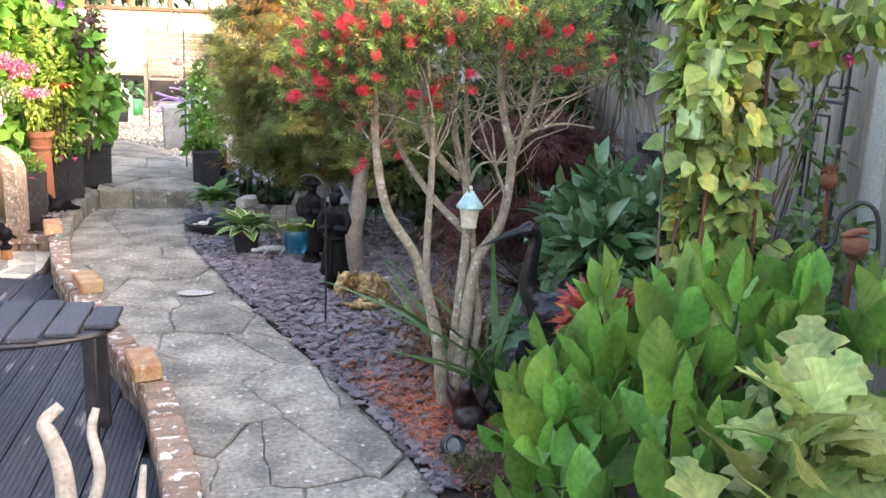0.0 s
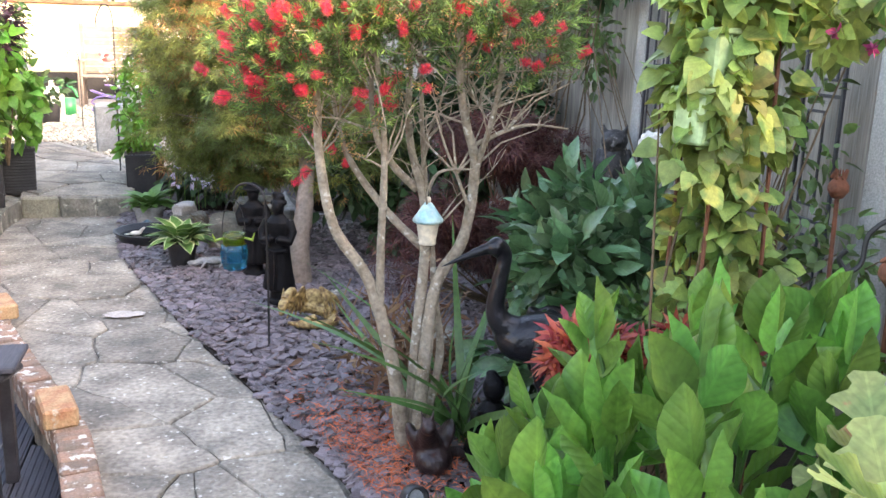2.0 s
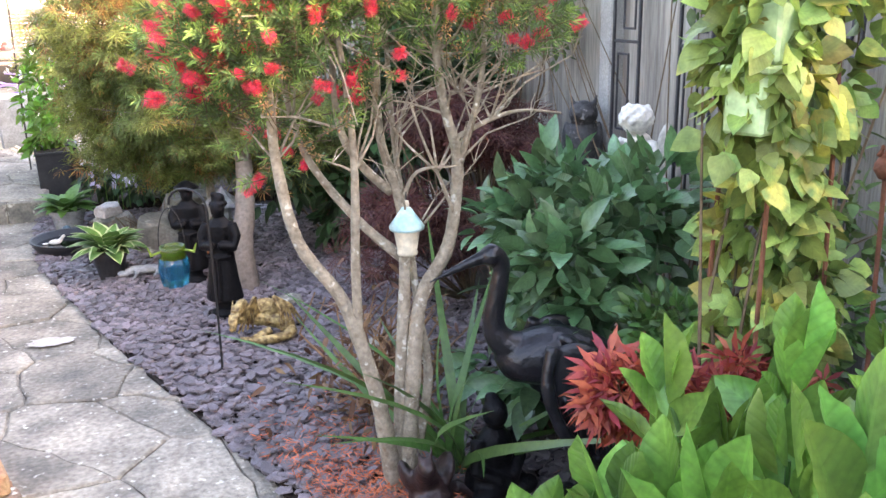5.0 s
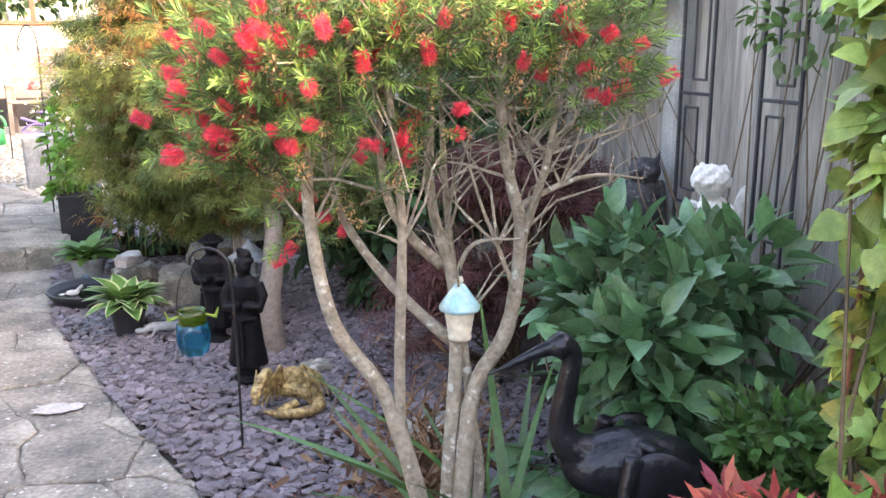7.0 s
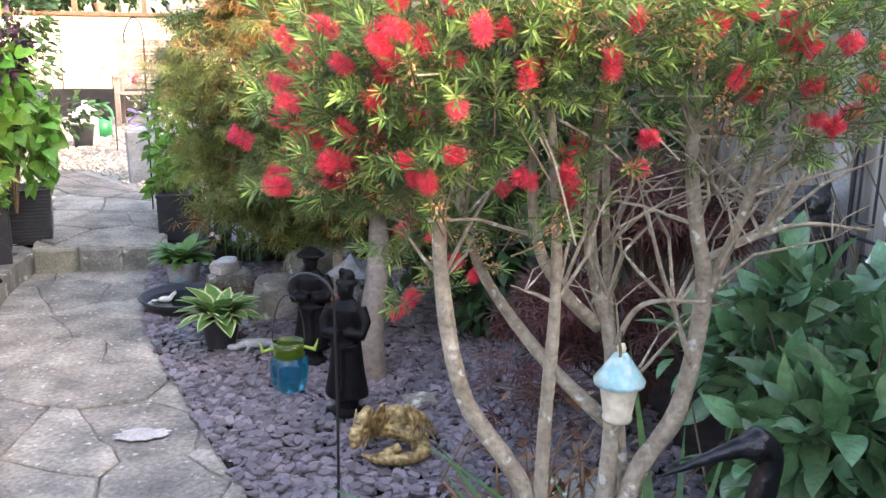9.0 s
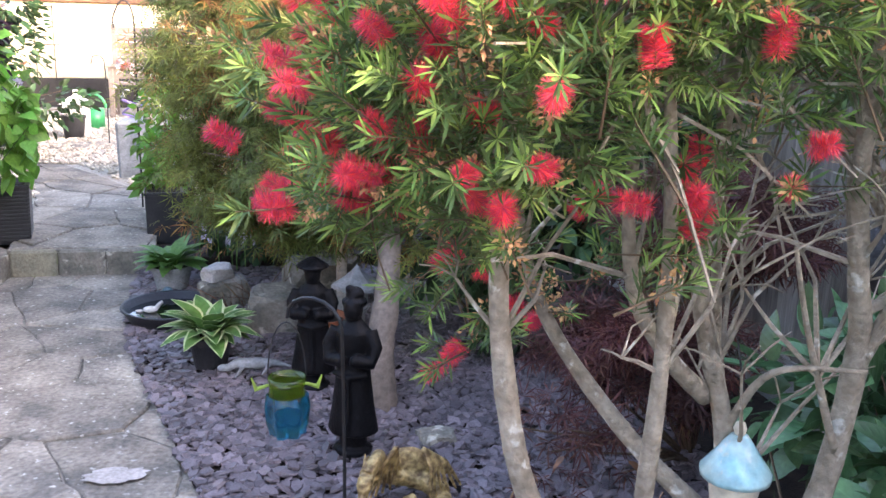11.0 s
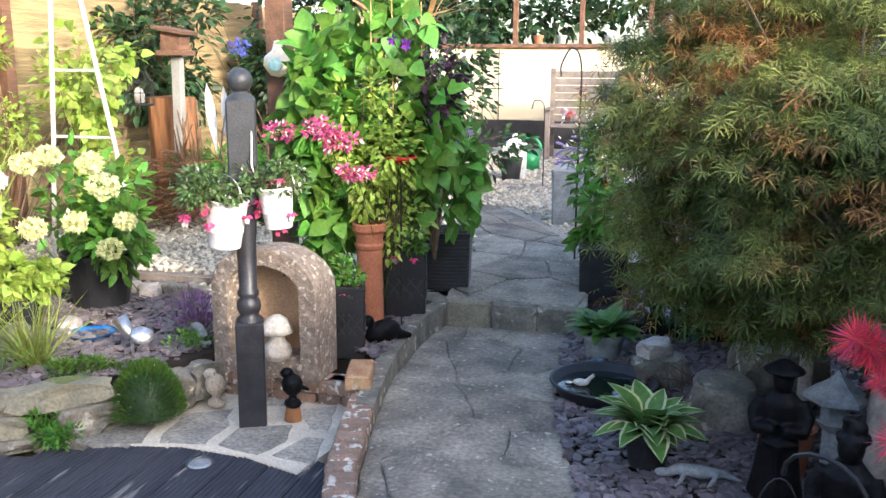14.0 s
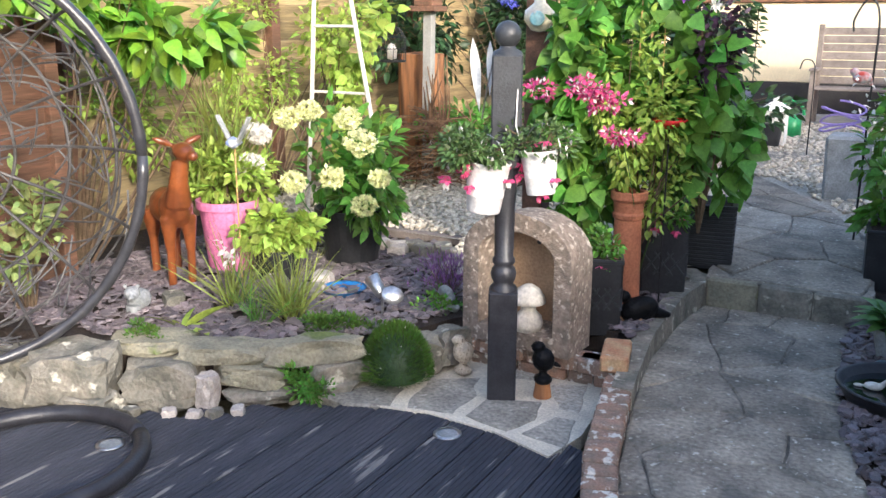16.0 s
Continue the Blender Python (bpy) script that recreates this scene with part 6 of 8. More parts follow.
def fuchsia(at, spread, n, label, pinks, seed, drop=0.06, whites=0):
    e = thing("fuchsia_plant", at, label, "plant")
    rs6 = np.random.RandomState(seed)
    p, o = cloud((0, 0, 0.05), spread, n, 0.3, 16, rs6)
    leaves("foliage", p, o, 0.024 if whites > 25 else 0.032, OVAL, L_BB if whites > 25 else L_FRESH, e)
    part("twigs", stems(bmesh.new(), (0, 0, 0), [Vector(p[i]) for i in range(0, n, max(1, n // 26))], 0.003, 0.0012, 0.2), TWIG, e)
    for i in range(pinks):
        q = p[rs6.randint(n)] * np.array((1.05, 1.05, 0.5)) - np.array((0, 0.03, drop * rs6.uniform(0, 1)))
        leaves("flower", [q] * 6, [(math.cos(a), math.sin(a), -0.3) for a in np.arange(6) * 1.05], 0.028, PETAL, F_PINK, e, "", 0.2, 0.2, 0.2)
        leaves("flower_skirt", [q - np.array((0, 0, 0.004))] * 6, [(0.3 * math.cos(a), 0.3 * math.sin(a), -1) for a in np.arange(6) * 1.05], 0.026, PETAL, F_WHITE if i % 2 else F_PINK, e, "", 0.2, 0.2, 0.2)
    if whites:
        idx = rs6.randint(0, n, whites)
        tagged(leaves("bud_growth", p[idx] * 1.1, [(0.2, -0.2, -1)] * whites, 0.022, PETAL, F_WHITE, e, "small white buds"), kind="stuff")
    return e


fuchsia((-1.58, 5.349, 0.863), (0.22, 0.16, 0.11), 1500, "trailing fuchsia with pink and white flowers in a bucket", 14, 3, 0.1, 70)
fuchsia((-1.403, 5.453, 0.884), (0.15, 0.12, 0.08), 400, "small fuchsia in the second bucket", 7, 4, 0.16, 30)

# arched stone trough with a pottery mushroom
arch = thing("arched_trough", (-1.60, 5.80, 0.04), "upright arched stone trough used as a niche", "stone niche", rz=-6)


def arch_outline(w, h, inset=0.0, k=14, base=0.0):
    r = w / 2 - inset
    zc = h - w * 0.36
    pts = [(-r, base), (r, base)]
    pts += [(r * math.cos(a), zc + (h - inset - zc) * math.sin(a)) for a in [math.pi * i / k for i in range(k + 1)]]
    return pts


bm = bmesh.new()
out, inn = arch_outline(0.50, 0.56), arch_outline(0.50, 0.56, 0.075, base=0.07)
n = len(out)
dep = 0.2
O1 = [bm.verts.new((x, -dep / 2, z)) for x, z in out]
I1 = [bm.verts.new((x, -dep / 2, z)) for x, z in inn]
O2 = [bm.verts.new((x * 0.97, dep / 2, z * 0.98)) for x, z in out]
I2 = [bm.verts.new((x * 0.9, dep / 2 - 0.05, 0.09 + (z - 0.07) * 0.92)) for x, z in inn]
for i in range(n):
    j = (i + 1) % n
    bm.faces.new((O1[i], O1[j], I1[j], I1[i]))
    bm.faces.new((O1[j], O1[i], O2[i], O2[j]))
    bm.faces.new((I1[i], I1[j], I2[j], I2[i]))
bm.faces.new(O2)
bmesh.ops.bevel(bm, geom=[e_ for e_ in bm.edges if len(e_.link_faces) == 2 and e_.calc_face_angle(0) > 0.6], offset=0.012, segments=2, affect="EDGES")
part("body", bm, TROUGH, arch)
bm = bmesh.new()
bm.faces.new([bm.verts.new((x * 0.93, dep / 2 - 0.054, 0.085 + (z - 0.07) * 0.95)) for x, z in inn])
part("back_panel", bm, TROUGHIN, arch, "sandy inner back")
part("plug_hole", lathe([(0, 0), (0.01, 0), (0.01, 0.003), (0, 0.003)], (0.03, dep / 2 - 0.058, 0.42), 12, (90, 0, 0)), BLACKP, arch)
mu = thing("mushroom_ornament", (-1.565, 5.74, 0.112), "white pottery mushroom standing in the niche", "garden ornament")
part("stalk", lathe([(0, 0), (0.05, 0), (0.062, 0.03), (0.055, 0.06), (0.032, 0.085), (0.03, 0.12), (0, 0.12)], segs=24), WHITEST, mu, smooth=True)
part("cap", lathe([(0, 0.112), (0.05, 0.114), (0.07, 0.118), (0.066, 0.14), (0.045, 0.175), (0.018, 0.192), (0, 0.195)], segs=28), WHITEST, mu, smooth=True)


def songbird(bm):
    add_ball(bm, (0, 0, 0.02), (0.042, 0.036, 0.022))
    add_tube(bm, [(0, 0, 0.02), (0.0, 0, 0.07)], [0.02, 0.014], 8)
    add_ball(bm, (0, 0, 0.10), (0.043, 0.045, 0.050), (20, 0, 0))
    add_ball(bm, (-0.008, -0.018, 0.150), (0.027, 0.028, 0.024))
    add_tube(bm, [(-0.014, -0.03, 0.155), (-0.022, -0.052, 0.153)], [0.006, 0.001], 6)
    add_tube(bm, [(0.0, 0.025, 0.09), (0.01, 0.07, 0.065)], [0.015, 0.006], 6)


statue("thrush_ornament", (-1.777, 5.577, -0.07), mat("speckled resin", (0.50, 0.43, 0.33), (0.42, 0.35, 0.26), 0.6, 30, 90, 0.2, spots=(0.08, 0.05, 0.03), spot_scale=110, spot_size=0.6), "speckled brown and cream bird ornament on a stone base", songbird, rz=-30, voxel=0.004, category="garden ornament")
statue("blackbird_ornament", (-1.409, 5.536, -0.018), BLACKST, "black bird ornament perched on a wood stump", songbird, rz=-40, voxel=0.004, category="garden ornament")
part("wood_stump", lathe([(0, -0.02), (0.036, -0.02), (0.03, 0.02), (0.028, 0.045), (0, 0.047)], (-1.409, 5.536, -0.049), 14), LOGM)
tagged(bpy.data.objects["wood_stump"], "small brown log piece under the black bird", "log")

# ---- planters beside the step ----
chm = thing("chimney_pot", (-1.36, 6.35, 0.06), "tall terracotta chimney pot used as a planter", "chimney pot")
part("shaft", lathe([(0, 0), (0.085, 0), (0.085, 0.05), (0.068, 0.07), (0.060, 0.42), (0.068, 0.43), (0.07, 0.445), (0.064, 0.455), (0.07, 0.50), (0.082, 0.515), (0.082, 0.545), (0.074, 0.55), (0.062, 0.545), (0.055, 0.3), (0, 0.3)], segs=32), TERRA, chm, smooth=False)


def square_planter(at, w, h, label, ribs, rz=0, lattice=False, dark=True):
    e = thing("square_planter", at, label, "planter", rz=rz)
    part("shell", box((w, w, h), (0, 0, h / 2), bevel=0.008, taper=1.06), BLACKPL if dark else GREYP_LITBLACK, e)
    part("compost", box((w * 0.9, w * 0.9, 0.01), (0, 0, h), bevel=0.002), SOIL, e)
    part("rim", box((w * 1.09, w * 1.09, 0.02), (0, 0, h - 0.008), bevel=0.004), BLACKPL, e)
    k = 0
    for face in range(4):
        q = pose(0, 0, 0, 0, 0, 90 * face)
        if lattice:
            for i in range(3):
                for s in (-1, 1):
                    b_ = box((0.008, 0.008, h * 0.36), (s * 0.0 + (i - 1) * w * 0.28, -w * 0.515, h * 0.5), (0, 38 * s, 0), 0.002)
                    bmesh.ops.transform(b_, matrix=q, verts=b_.verts)
                    part("lattice_bar", b_, GREYP_LITBLACK, e)
        for i in range(ribs):
            z = h * (0.06 + 0.86 * i / ribs)
            ww = w * (1 + 0.06 * z / h)
            b_ = box((ww * R.uniform(0.97, 1.0), 0.008, h / ribs * 0.62), (R.uniform(-0.003, 0.003), -ww * 0.5 + 0.001, z + 0.01), (0, 0, 0), 0.003)
            bmesh.ops.transform(b_, matrix=q, verts=b_.verts)
            part("rib", b_, GREYP_LITBLACK, e)
    return e


square_planter((-1.18, 7.13, 0.115), 0.26, 0.33, "square dark woven-textured planter on the step corner", 14, 10)
square_planter((-1.26, 6.62, 0.06), 0.20, 0.38, "tall black lattice-patterned planter", 0, 14, True)
square_planter((-1.36, 6.03, 0.055), 0.16, 0.33, "small black lattice-patterned planter by the arch", 0, 20, True)


def dove(bm):
    add_ball(bm, (0, 0, 0.07), (0.05, 0.09, 0.06), (15, 0, 0))
    add_ball(bm, (0, -0.07, 0.13), (0.028, 0.032, 0.028))
    add_tube(bm, [(0, 0.06, 0.06), (0, 0.14, 0.04)], [0.03, 0.012], 8)
    add_ball(bm, (0, 0, 0.01), (0.05, 0.06, 0.014))
    add_tube(bm, [(0, -0.10, 0.13), (0, -0.12, 0.124)], [0.006, 0.002], 6)


statue("bird_ornament", (-1.22, 6.12, 0.075), BLACKST, "black dove ornament between the planters", dove, rz=-55, category="garden ornament")
# climbers
bush("bean_climber", "tall wall of bright green heart-leaved climber on canes", [((-1.62, 6.45, 1.02), (0.24, 0.22, 0.48), 620), ((-1.22, 6.7, 0.95), (0.24, 0.26, 0.45), 620), ((-1.60, 6.4, 0.62), (0.20, 0.18, 0.24), 180), ((-1.05, 6.95, 0.78), (0.12, 0.2, 0.32), 160), ((-1.4, 6.6, 1.45), (0.4, 0.25, 0.22), 240)], 0.092, HEART, L_FRESH, 14, "climber", (-1.38, 6.5, 0.06), -0.6, 0.005, L_STRAP, 0.35, 20, 0.5)
bush("jasmine_climber", "fine-leaved light green climber among canes", [((-1.38, 6.38, 1.0), (0.24, 0.16, 0.42), 1300), ((-1.3, 6.45, 0.65), (0.2, 0.16, 0.2), 500)], 0.038, OVAL, L_LIME, 15, "climber", (-1.36, 6.45, 0.3))
bush("purple_leaf_plant", "spray of blackish purple foliage in the climber", [((-1.10, 6.62, 1.22), (0.12, 0.12, 0.30), 420)], 0.045, OVAL, L_PURP, 16, "plant", (-1.12, 6.66, 0.4))
for i, (x, y) in enumerate(((-1.40, 6.46), (-1.30, 6.5), (-1.22, 6.72), (-1.62, 6.6))):
    part("cane", tube([(x, y, 0.35), (x + 0.01, y + 0.02, 1.0), (x + R.uniform(-0.03, 0.03), y + 0.05, 1.65)], 0.0032, 6), CANE)
for o in [o for o in bpy.data.objects if o.name.split(".")[0] == "cane"]:
    tagged(o, "thin bamboo cane standing in a planter", "cane", "plant canes")
fuchsia((-1.26, 6.55, 0.44), (0.17, 0.15, 0.18), 700, "bushy fuchsia with hanging pink flowers in the lattice planter", 16, 5, 0.12)
fuchsia((-1.36, 6.03, 0.38), (0.09, 0.09, 0.08), 260, "small fuchsia with white and pink flowers", 7, 7, 0.14, 20)
rd = thing("red_dish_ornament", (-1.21, 6.38, 0.06), "red glass poppy dish on a thin rod", "garden ornament")
part("rod", tube([(0, 0, 0.0), (0, 0, 0.83)], 0.004, 6), WIRE, rd)
part("dish", lathe([(0, 0.825), (0.03, 0.828), (0.06, 0.85), (0.078, 0.865), (0.074, 0.868), (0.055, 0.856), (0, 0.838)], segs=24, flute=0.04), REDGL, rd, smooth=True)
for c, k in (((-1.42, 5.98, 1.06), 70), ((-1.36, 6.0, 1.02), 60), ((-1.30, 6.0, 0.90), 70), ((-1.74, 6.2, 1.05), 40), ((-1.47, 6.0, 1.08), 50)):
    e = thing("geranium_flower", c, "cluster of bright pink geranium flowers", "flowers", "geranium heads")
    p, o = cloud((0, 0, 0), (0.085, 0.05, 0.045), k * 2, 0.3)
    leaves("petals", p, o, 0.026, PETAL, F_PINK, e)
    tagged(leaves("pale_bloom", p[::4] - np.array((0, 0.012, 0)), o[::4], 0.022, PETAL, F_WHITE, e, "white petal edges"), kind="stuff")
    part("stalk", tube([(0, 0, 0), (-0.01, 0.15, -0.15), (-0.02, 0.3, -0.35)], 0.002, 5), L_STRAP, e)
for c, m_ in (((-1.08, 6.5, 1.40), F_WHITE), ((-1.2, 6.45, 1.44), F_PURPLE), ((-1.25, 6.4, 1.46), F_PURPLE), ((-1.0, 6.9, 1.0), F_LILAC)):
    e = thing("single_flower", c, "open trumpet flower on the climber", "flower")
    leaves("petals", [(0, 0, 0)] * 8, [(math.cos(a), -0.4, math.sin(a)) for a in np.arange(8) * 0.785], 0.034, PETAL, m_, e, "", 0.1, 0.0, 0.1)
    part("stalk", tube([(0, 0, 0), (0, 0.06, -0.04), (0, 0.12, -0.06)], 0.002, 5), L_STRAP, e)
bpost = tagged(part("pergola_post", box((0.11, 0.11, 1.9), (-1.98, 6.75, 0.98), bevel=0.006), BROWNW), "brown timber post behind the climbers", "post")
gb = thing("hanging_gourd", (-1.93, 6.62, 1.28), "white and green pottery bird nester on the post", "bird house")
part("body", lathe([(0, 0), (0.04, 0.01), (0.075, 0.06), (0.07, 0.10), (0.03, 0.135), (0.018, 0.18), (0, 0.185)], segs=24), CREAMGL, gb, smooth=True)
part("entrance", lathe([(0, 0), (0.032, 0), (0.036, 0.008), (0.028, 0.012), (0, 0.004)], (0.02, -0.072, 0.065), 18, (95, 0, 15)), AQUA, gb, smooth=True)

# ---- stone wall and raised bed ----
wl = thing("stone_wall", (0, 0, 0), "low dry wall of mixed mossy stones beside the deck", "stone wall")
for i, (x, y, z, sx, sy, sz, m_, rz) in enumerate([(-2.93, 4.62, -0.09, 0.31, 0.22, 0.26, STONE, 28), (-2.82, 4.60, -0.09, 0.18, 0.12, 0.10, STONE, 20), (-2.69, 4.84, -0.09, 0.28, 0.18, 0.18, STONE, 28), (-2.50, 4.87, -0.09, 0.09, 0.08, 0.14, WHITESTONE, 10),
        (-2.78, 4.90, 0.08, 0.32, 0.16, 0.06, MOSSYSTONE, 25), (-2.52, 5.0, 0.058, 0.35, 0.15, 0.075, MOSSYSTONE, 32), (-2.41, 5.02, -0.025, 0.25, 0.15, 0.085, MOSSYSTONE, 36), (-2.36, 5.02, -0.09, 0.24, 0.14, 0.07, STONE, 36), (-2.24, 5.18, 0.05, 0.35, 0.13, 0.095, MOSSYSTONE, 42),
        (-2.16, 5.25, -0.03, 0.25, 0.14, 0.085, STONE, 46), (-2.2, 5.18, -0.09, 0.26, 0.13, 0.065, STONE, 42), (-1.98, 5.5, -0.06, 0.2, 0.16, 0.16, STONE, 60), (-1.9, 5.66, -0.04, 0.18, 0.14, 0.14, STONE, 80), (-3.22, 4.55, -0.09, 0.3, 0.22, 0.22, STONE, 10)]):
    rock("stone", (x, y, z), (sx, sy, sz), m_, "", rz, i + 10, wl, rough=0.6)
for i, (x, y) in enumerate(((-2.68, 4.66), (-2.55, 4.72), (-2.40, 4.80), (-2.34, 4.86), (-2.76, 4.62), (-2.46, 4.76))):
    rock("pebble", (x, y, -0.085), (0.055, 0.045, 0.035), WHITESTONE if i % 2 else STONE, "loose pale pebble at the foot of the wall", i * 40, i + 30)
mo = thing("moss_cushion", (-1.96, 5.36, -0.03), "round dark green cushion plant spilling over the wall", "plant")
th = RN.normal(0, 1, (5200, 3))
th[:, 2] = abs(th[:, 2])
th /= np.linalg.norm(th, axis=1, keepdims=True)
leaves("foliage", th * np.array((0.125, 0.125, 0.20)), th + np.array((0, 0, 0.2)), 0.03, NEEDLE, L_MOSS, mo, "", 0.3, 0.2, 0.3)
part("core", lathe([(0.115, 0), (0.11, 0.08), (0.07, 0.15), (0, 0.18)], segs=18), L_SHADE, mo, smooth=True)
leaves("flowers", th[:14] * np.array((0.14, 0.14, 0.21)), th[:14], 0.014, PETAL, F_WHITE, mo)
for c, r, k, m_, nm, lb in [((-2.25, 5.42, 0.11), (0.22, 0.14, 0.05), 1300, L_MOSS, "low_plant", "low mossy alpine plants along the wall top"), ((-2.18, 5.08, 0.0), (0.12, 0.08, 0.08), 700, L_FRESH, "low_plant", "small feathery weed growing from the wall"),
                            ((-2.86, 4.92, 0.12), (0.12, 0.08, 0.05), 600, L_MOSS, "low_plant", "green moss on the wall stones"), ((-2.05, 5.85, 0.12), (0.12, 0.12, 0.07), 260, L_FRESH, "low_plant", "young green seedlings on slate")]:
    e = thing(nm, (c[0], c[1], 0.05), lb, "plant")
    p, o = cloud((0, 0, c[2] - 0.05), r, k, 0.3)
    leaves("foliage", p, o + np.array((0, 0, 0.4)), 0.024, SMALL, m_, e)
for x, y, k, h, m_ in ((-2.52, 5.42, 130, 0.30, L_GRASS), (-2.85, 5.42, 70, 0.34, L_GRASS), (-2.62, 5.3, 50, 0.2, L_FRESH)):
    e = thing("grass_tuft", (x, y, 0.08), "tuft of fine yellow-green ornamental grass", "grass tuft", "grass tufts")
    leaves("grass_growth", [(R.gauss(0, 0.02), R.gauss(0, 0.02), 0) for _ in range(k)], [(R.gauss(0, 0.45), R.gauss(0, 0.45), 1) for _ in range(k)], h, BLADE, m_, e, "", 0.3, 0.2, 0.1)
e = thing("spider_plant", (-2.83, 5.08, 0.08), "small plant with pale yellow strap leaves", "plant")
leaves("foliage", [(0, 0, 0.01)] * 9, [(math.cos(a), math.sin(a), 0.6) for a in np.arange(9) * 0.7], 0.16, leaf_shape(0.2, 5, 0.1, 0.4), L_LIME, e)
he = thing("heather_plant", (-2.10, 6.02, 0.08), "purple flowering heather in a dark pot", "plant")
leaves("foliage", [(R.gauss(0, 0.06), R.gauss(0, 0.06), R.uniform(0.05, 0.2)) for _ in range(900)], [(R.gauss(0, 0.4), R.gauss(0, 0.4), 1) for _ in range(900)], 0.035, NEEDLE, L_HEATH, he)
part("woody_growth", stems(bmesh.new(), (0, 0, 0), [(R.gauss(0, 0.07), R.gauss(0, 0.07), R.uniform(0.1, 0.22)) for _ in range(40)], 0.003, 0.001), TWIG, he)


def snail(bm):
    c = [(0.045 * math.cos(a) * (1 - a / 16), 0.0, 0.05 + 0.045 * math.sin(a) * (1 - a / 16)) for a in [0.4 * i for i in range(30)]]
    add_tube(bm, c, [0.024 * (1 - i / 36) for i in range(30)], 8)
    add_tube(bm, [(-0.09, 0, 0.012), (0, 0, 0.015), (0.08, 0, 0.02), (0.11, 0, 0.04)], [0.008, 0.018, 0.016, 0.012], 8)


statue("snail_ornament", (-2.03, 5.88, 0.085), GREYST, "dark grey snail ornament by the heather", snail, rz=-30, voxel=0.004, category="garden ornament")
ss = thing("solar_spotlight", (-2.22, 5.66, 0.085), "brushed steel twin-head solar spotlight on a stake", "garden light")
part("stake", tube([(0, 0, -0.05), (0, 0, 0.10)], 0.007, 8), STEEL, ss)
part("lamp_head", lathe([(0, 0), (0.022, 0.0), (0.026, 0.02), (0.034, 0.10), (0.030, 0.10), (0, 0.09)], (0.0, 0, 0.09), 18, (0, -35, 0)), STEEL, ss, smooth=True)
part("solar_panel", lathe([(0, 0), (0.045, 0), (0.05, 0.008), (0.046, 0.014), (0, 0.01)], (0.05, 0, 0.10), 20, (60, 15, 30), (1, 0.8)), STEEL, ss, smooth=True)
bd = thing("blue_dish", (-2.55, 5.83, 0.09), "shallow bright blue dish lying on slate", "dish")
part("shell", lathe([(0, 0), (0.08, 0.0), (0.105, 0.03), (0.11, 0.032), (0.10, 0.028), (0.075, 0.008), (0, 0.008)], segs=28), BLUEPL, bd, smooth=True)
for i, (x, y) in enumerate(((-2.75, 6.62), (-2.66, 6.66), (-2.58, 6.62), (-2.85, 6.6), (-2.5, 6.7), (-2.95, 6.66), (-2.70, 6.55), (-2.42, 6.62), (-2.9, 5.75), (-2.72, 5.9), (-3.1, 5.3), (-2.65, 5.72))):
    rock("cobble", (x, y, 0.09), (0.10, 0.09, 0.07), STONE if i % 3 else WHITESTONE, "rounded pale cobble on the bed's edge", i * 33, i + 50)


def deer(bm):
    add_ball(bm, (0.05, 0, 0.30), (0.14, 0.065, 0.075), sub=3)
    add_ball(bm, (-0.05, 0, 0.31), (0.08, 0.06, 0.08))
    add_tube(bm, [(-0.09, 0, 0.33), (-0.115, 0, 0.42), (-0.12, -0.01, 0.50)], [0.05, 0.034, 0.03], 10)
    add_ball(bm, (-0.135, -0.02, 0.535), (0.055, 0.036, 0.036), (0, -12, 15))
    add_ball(bm, (-0.19, -0.035, 0.525), (0.026, 0.02, 0.02))
    for s in (-1, 1):
        add_ball(bm, (-0.10, 0.05 * s - 0.01, 0.572), (0.016, 0.04, 0.014), (25 * s, 0, 0))
        add_tube(bm, [(-0.07, 0.035 * s, 0.28), (-0.08, 0.035 * s, 0.14), (-0.075, 0.035 * s, 0.0)], [0.032, 0.016, 0.016], 8)
        add_tube(bm, [(0.14, 0.04 * s, 0.28), (0.16, 0.04 * s, 0.15), (0.15, 0.04 * s, 0.0)], [0.045, 0.018, 0.016], 8)


statue("deer_statue", (-3.38, 5.60, 0.085), ORANGEW, "varnished brown carved wooden deer standing on slate", deer, rz=150, category="garden statue").scale = (1.3, 1.35, 1.24)


def badger(bm):
    add_ball(bm, (0.04, 0, 0.05), (0.085, 0.05, 0.05))
    add_tube(bm, [(-0.04, 0, 0.05), (-0.045, 0, 0.0)], [0.035, 0.03], 8)
    add_ball(bm, (-0.06, -0.005, 0.11), (0.04, 0.034, 0.032))
    add_ball(bm, (-0.095, -0.015, 0.10), (0.022, 0.016, 0.015))
    for s in (-1, 1):
        add_ball(bm, (-0.045, 0.028 * s, 0.138), (0.01, 0.01, 0.01))


statue("badger_ornament", (-3.18, 5.16, 0.085), GREYST, "grey and white badger ornament on slate", badger, rz=120, voxel=0.005, category="garden ornament")
pp_ = pot("tub", (-3.32, 5.92, 0.085), 0.155, 0.37, PINKPL, "tall pink plastic tub of ferny green plants", 0.02)
bush("fern_plant", "bright ferny foliage in the pink tub", [((-3.32, 5.92, 0.56), (0.30, 0.22, 0.16), 1500)], 0.045, OVAL, L_LIME, 21, "plant", (-3.32, 5.92, 0.42))
bush("bamboo_grass", "tall yellow-green upright stems and blades", [((-3.42, 6.0, 0.8), (0.15, 0.15, 0.2), 60)], 0.12, NEEDLE, L_GRASS, 22, "plant", (-3.42, 6.0, 0.42))
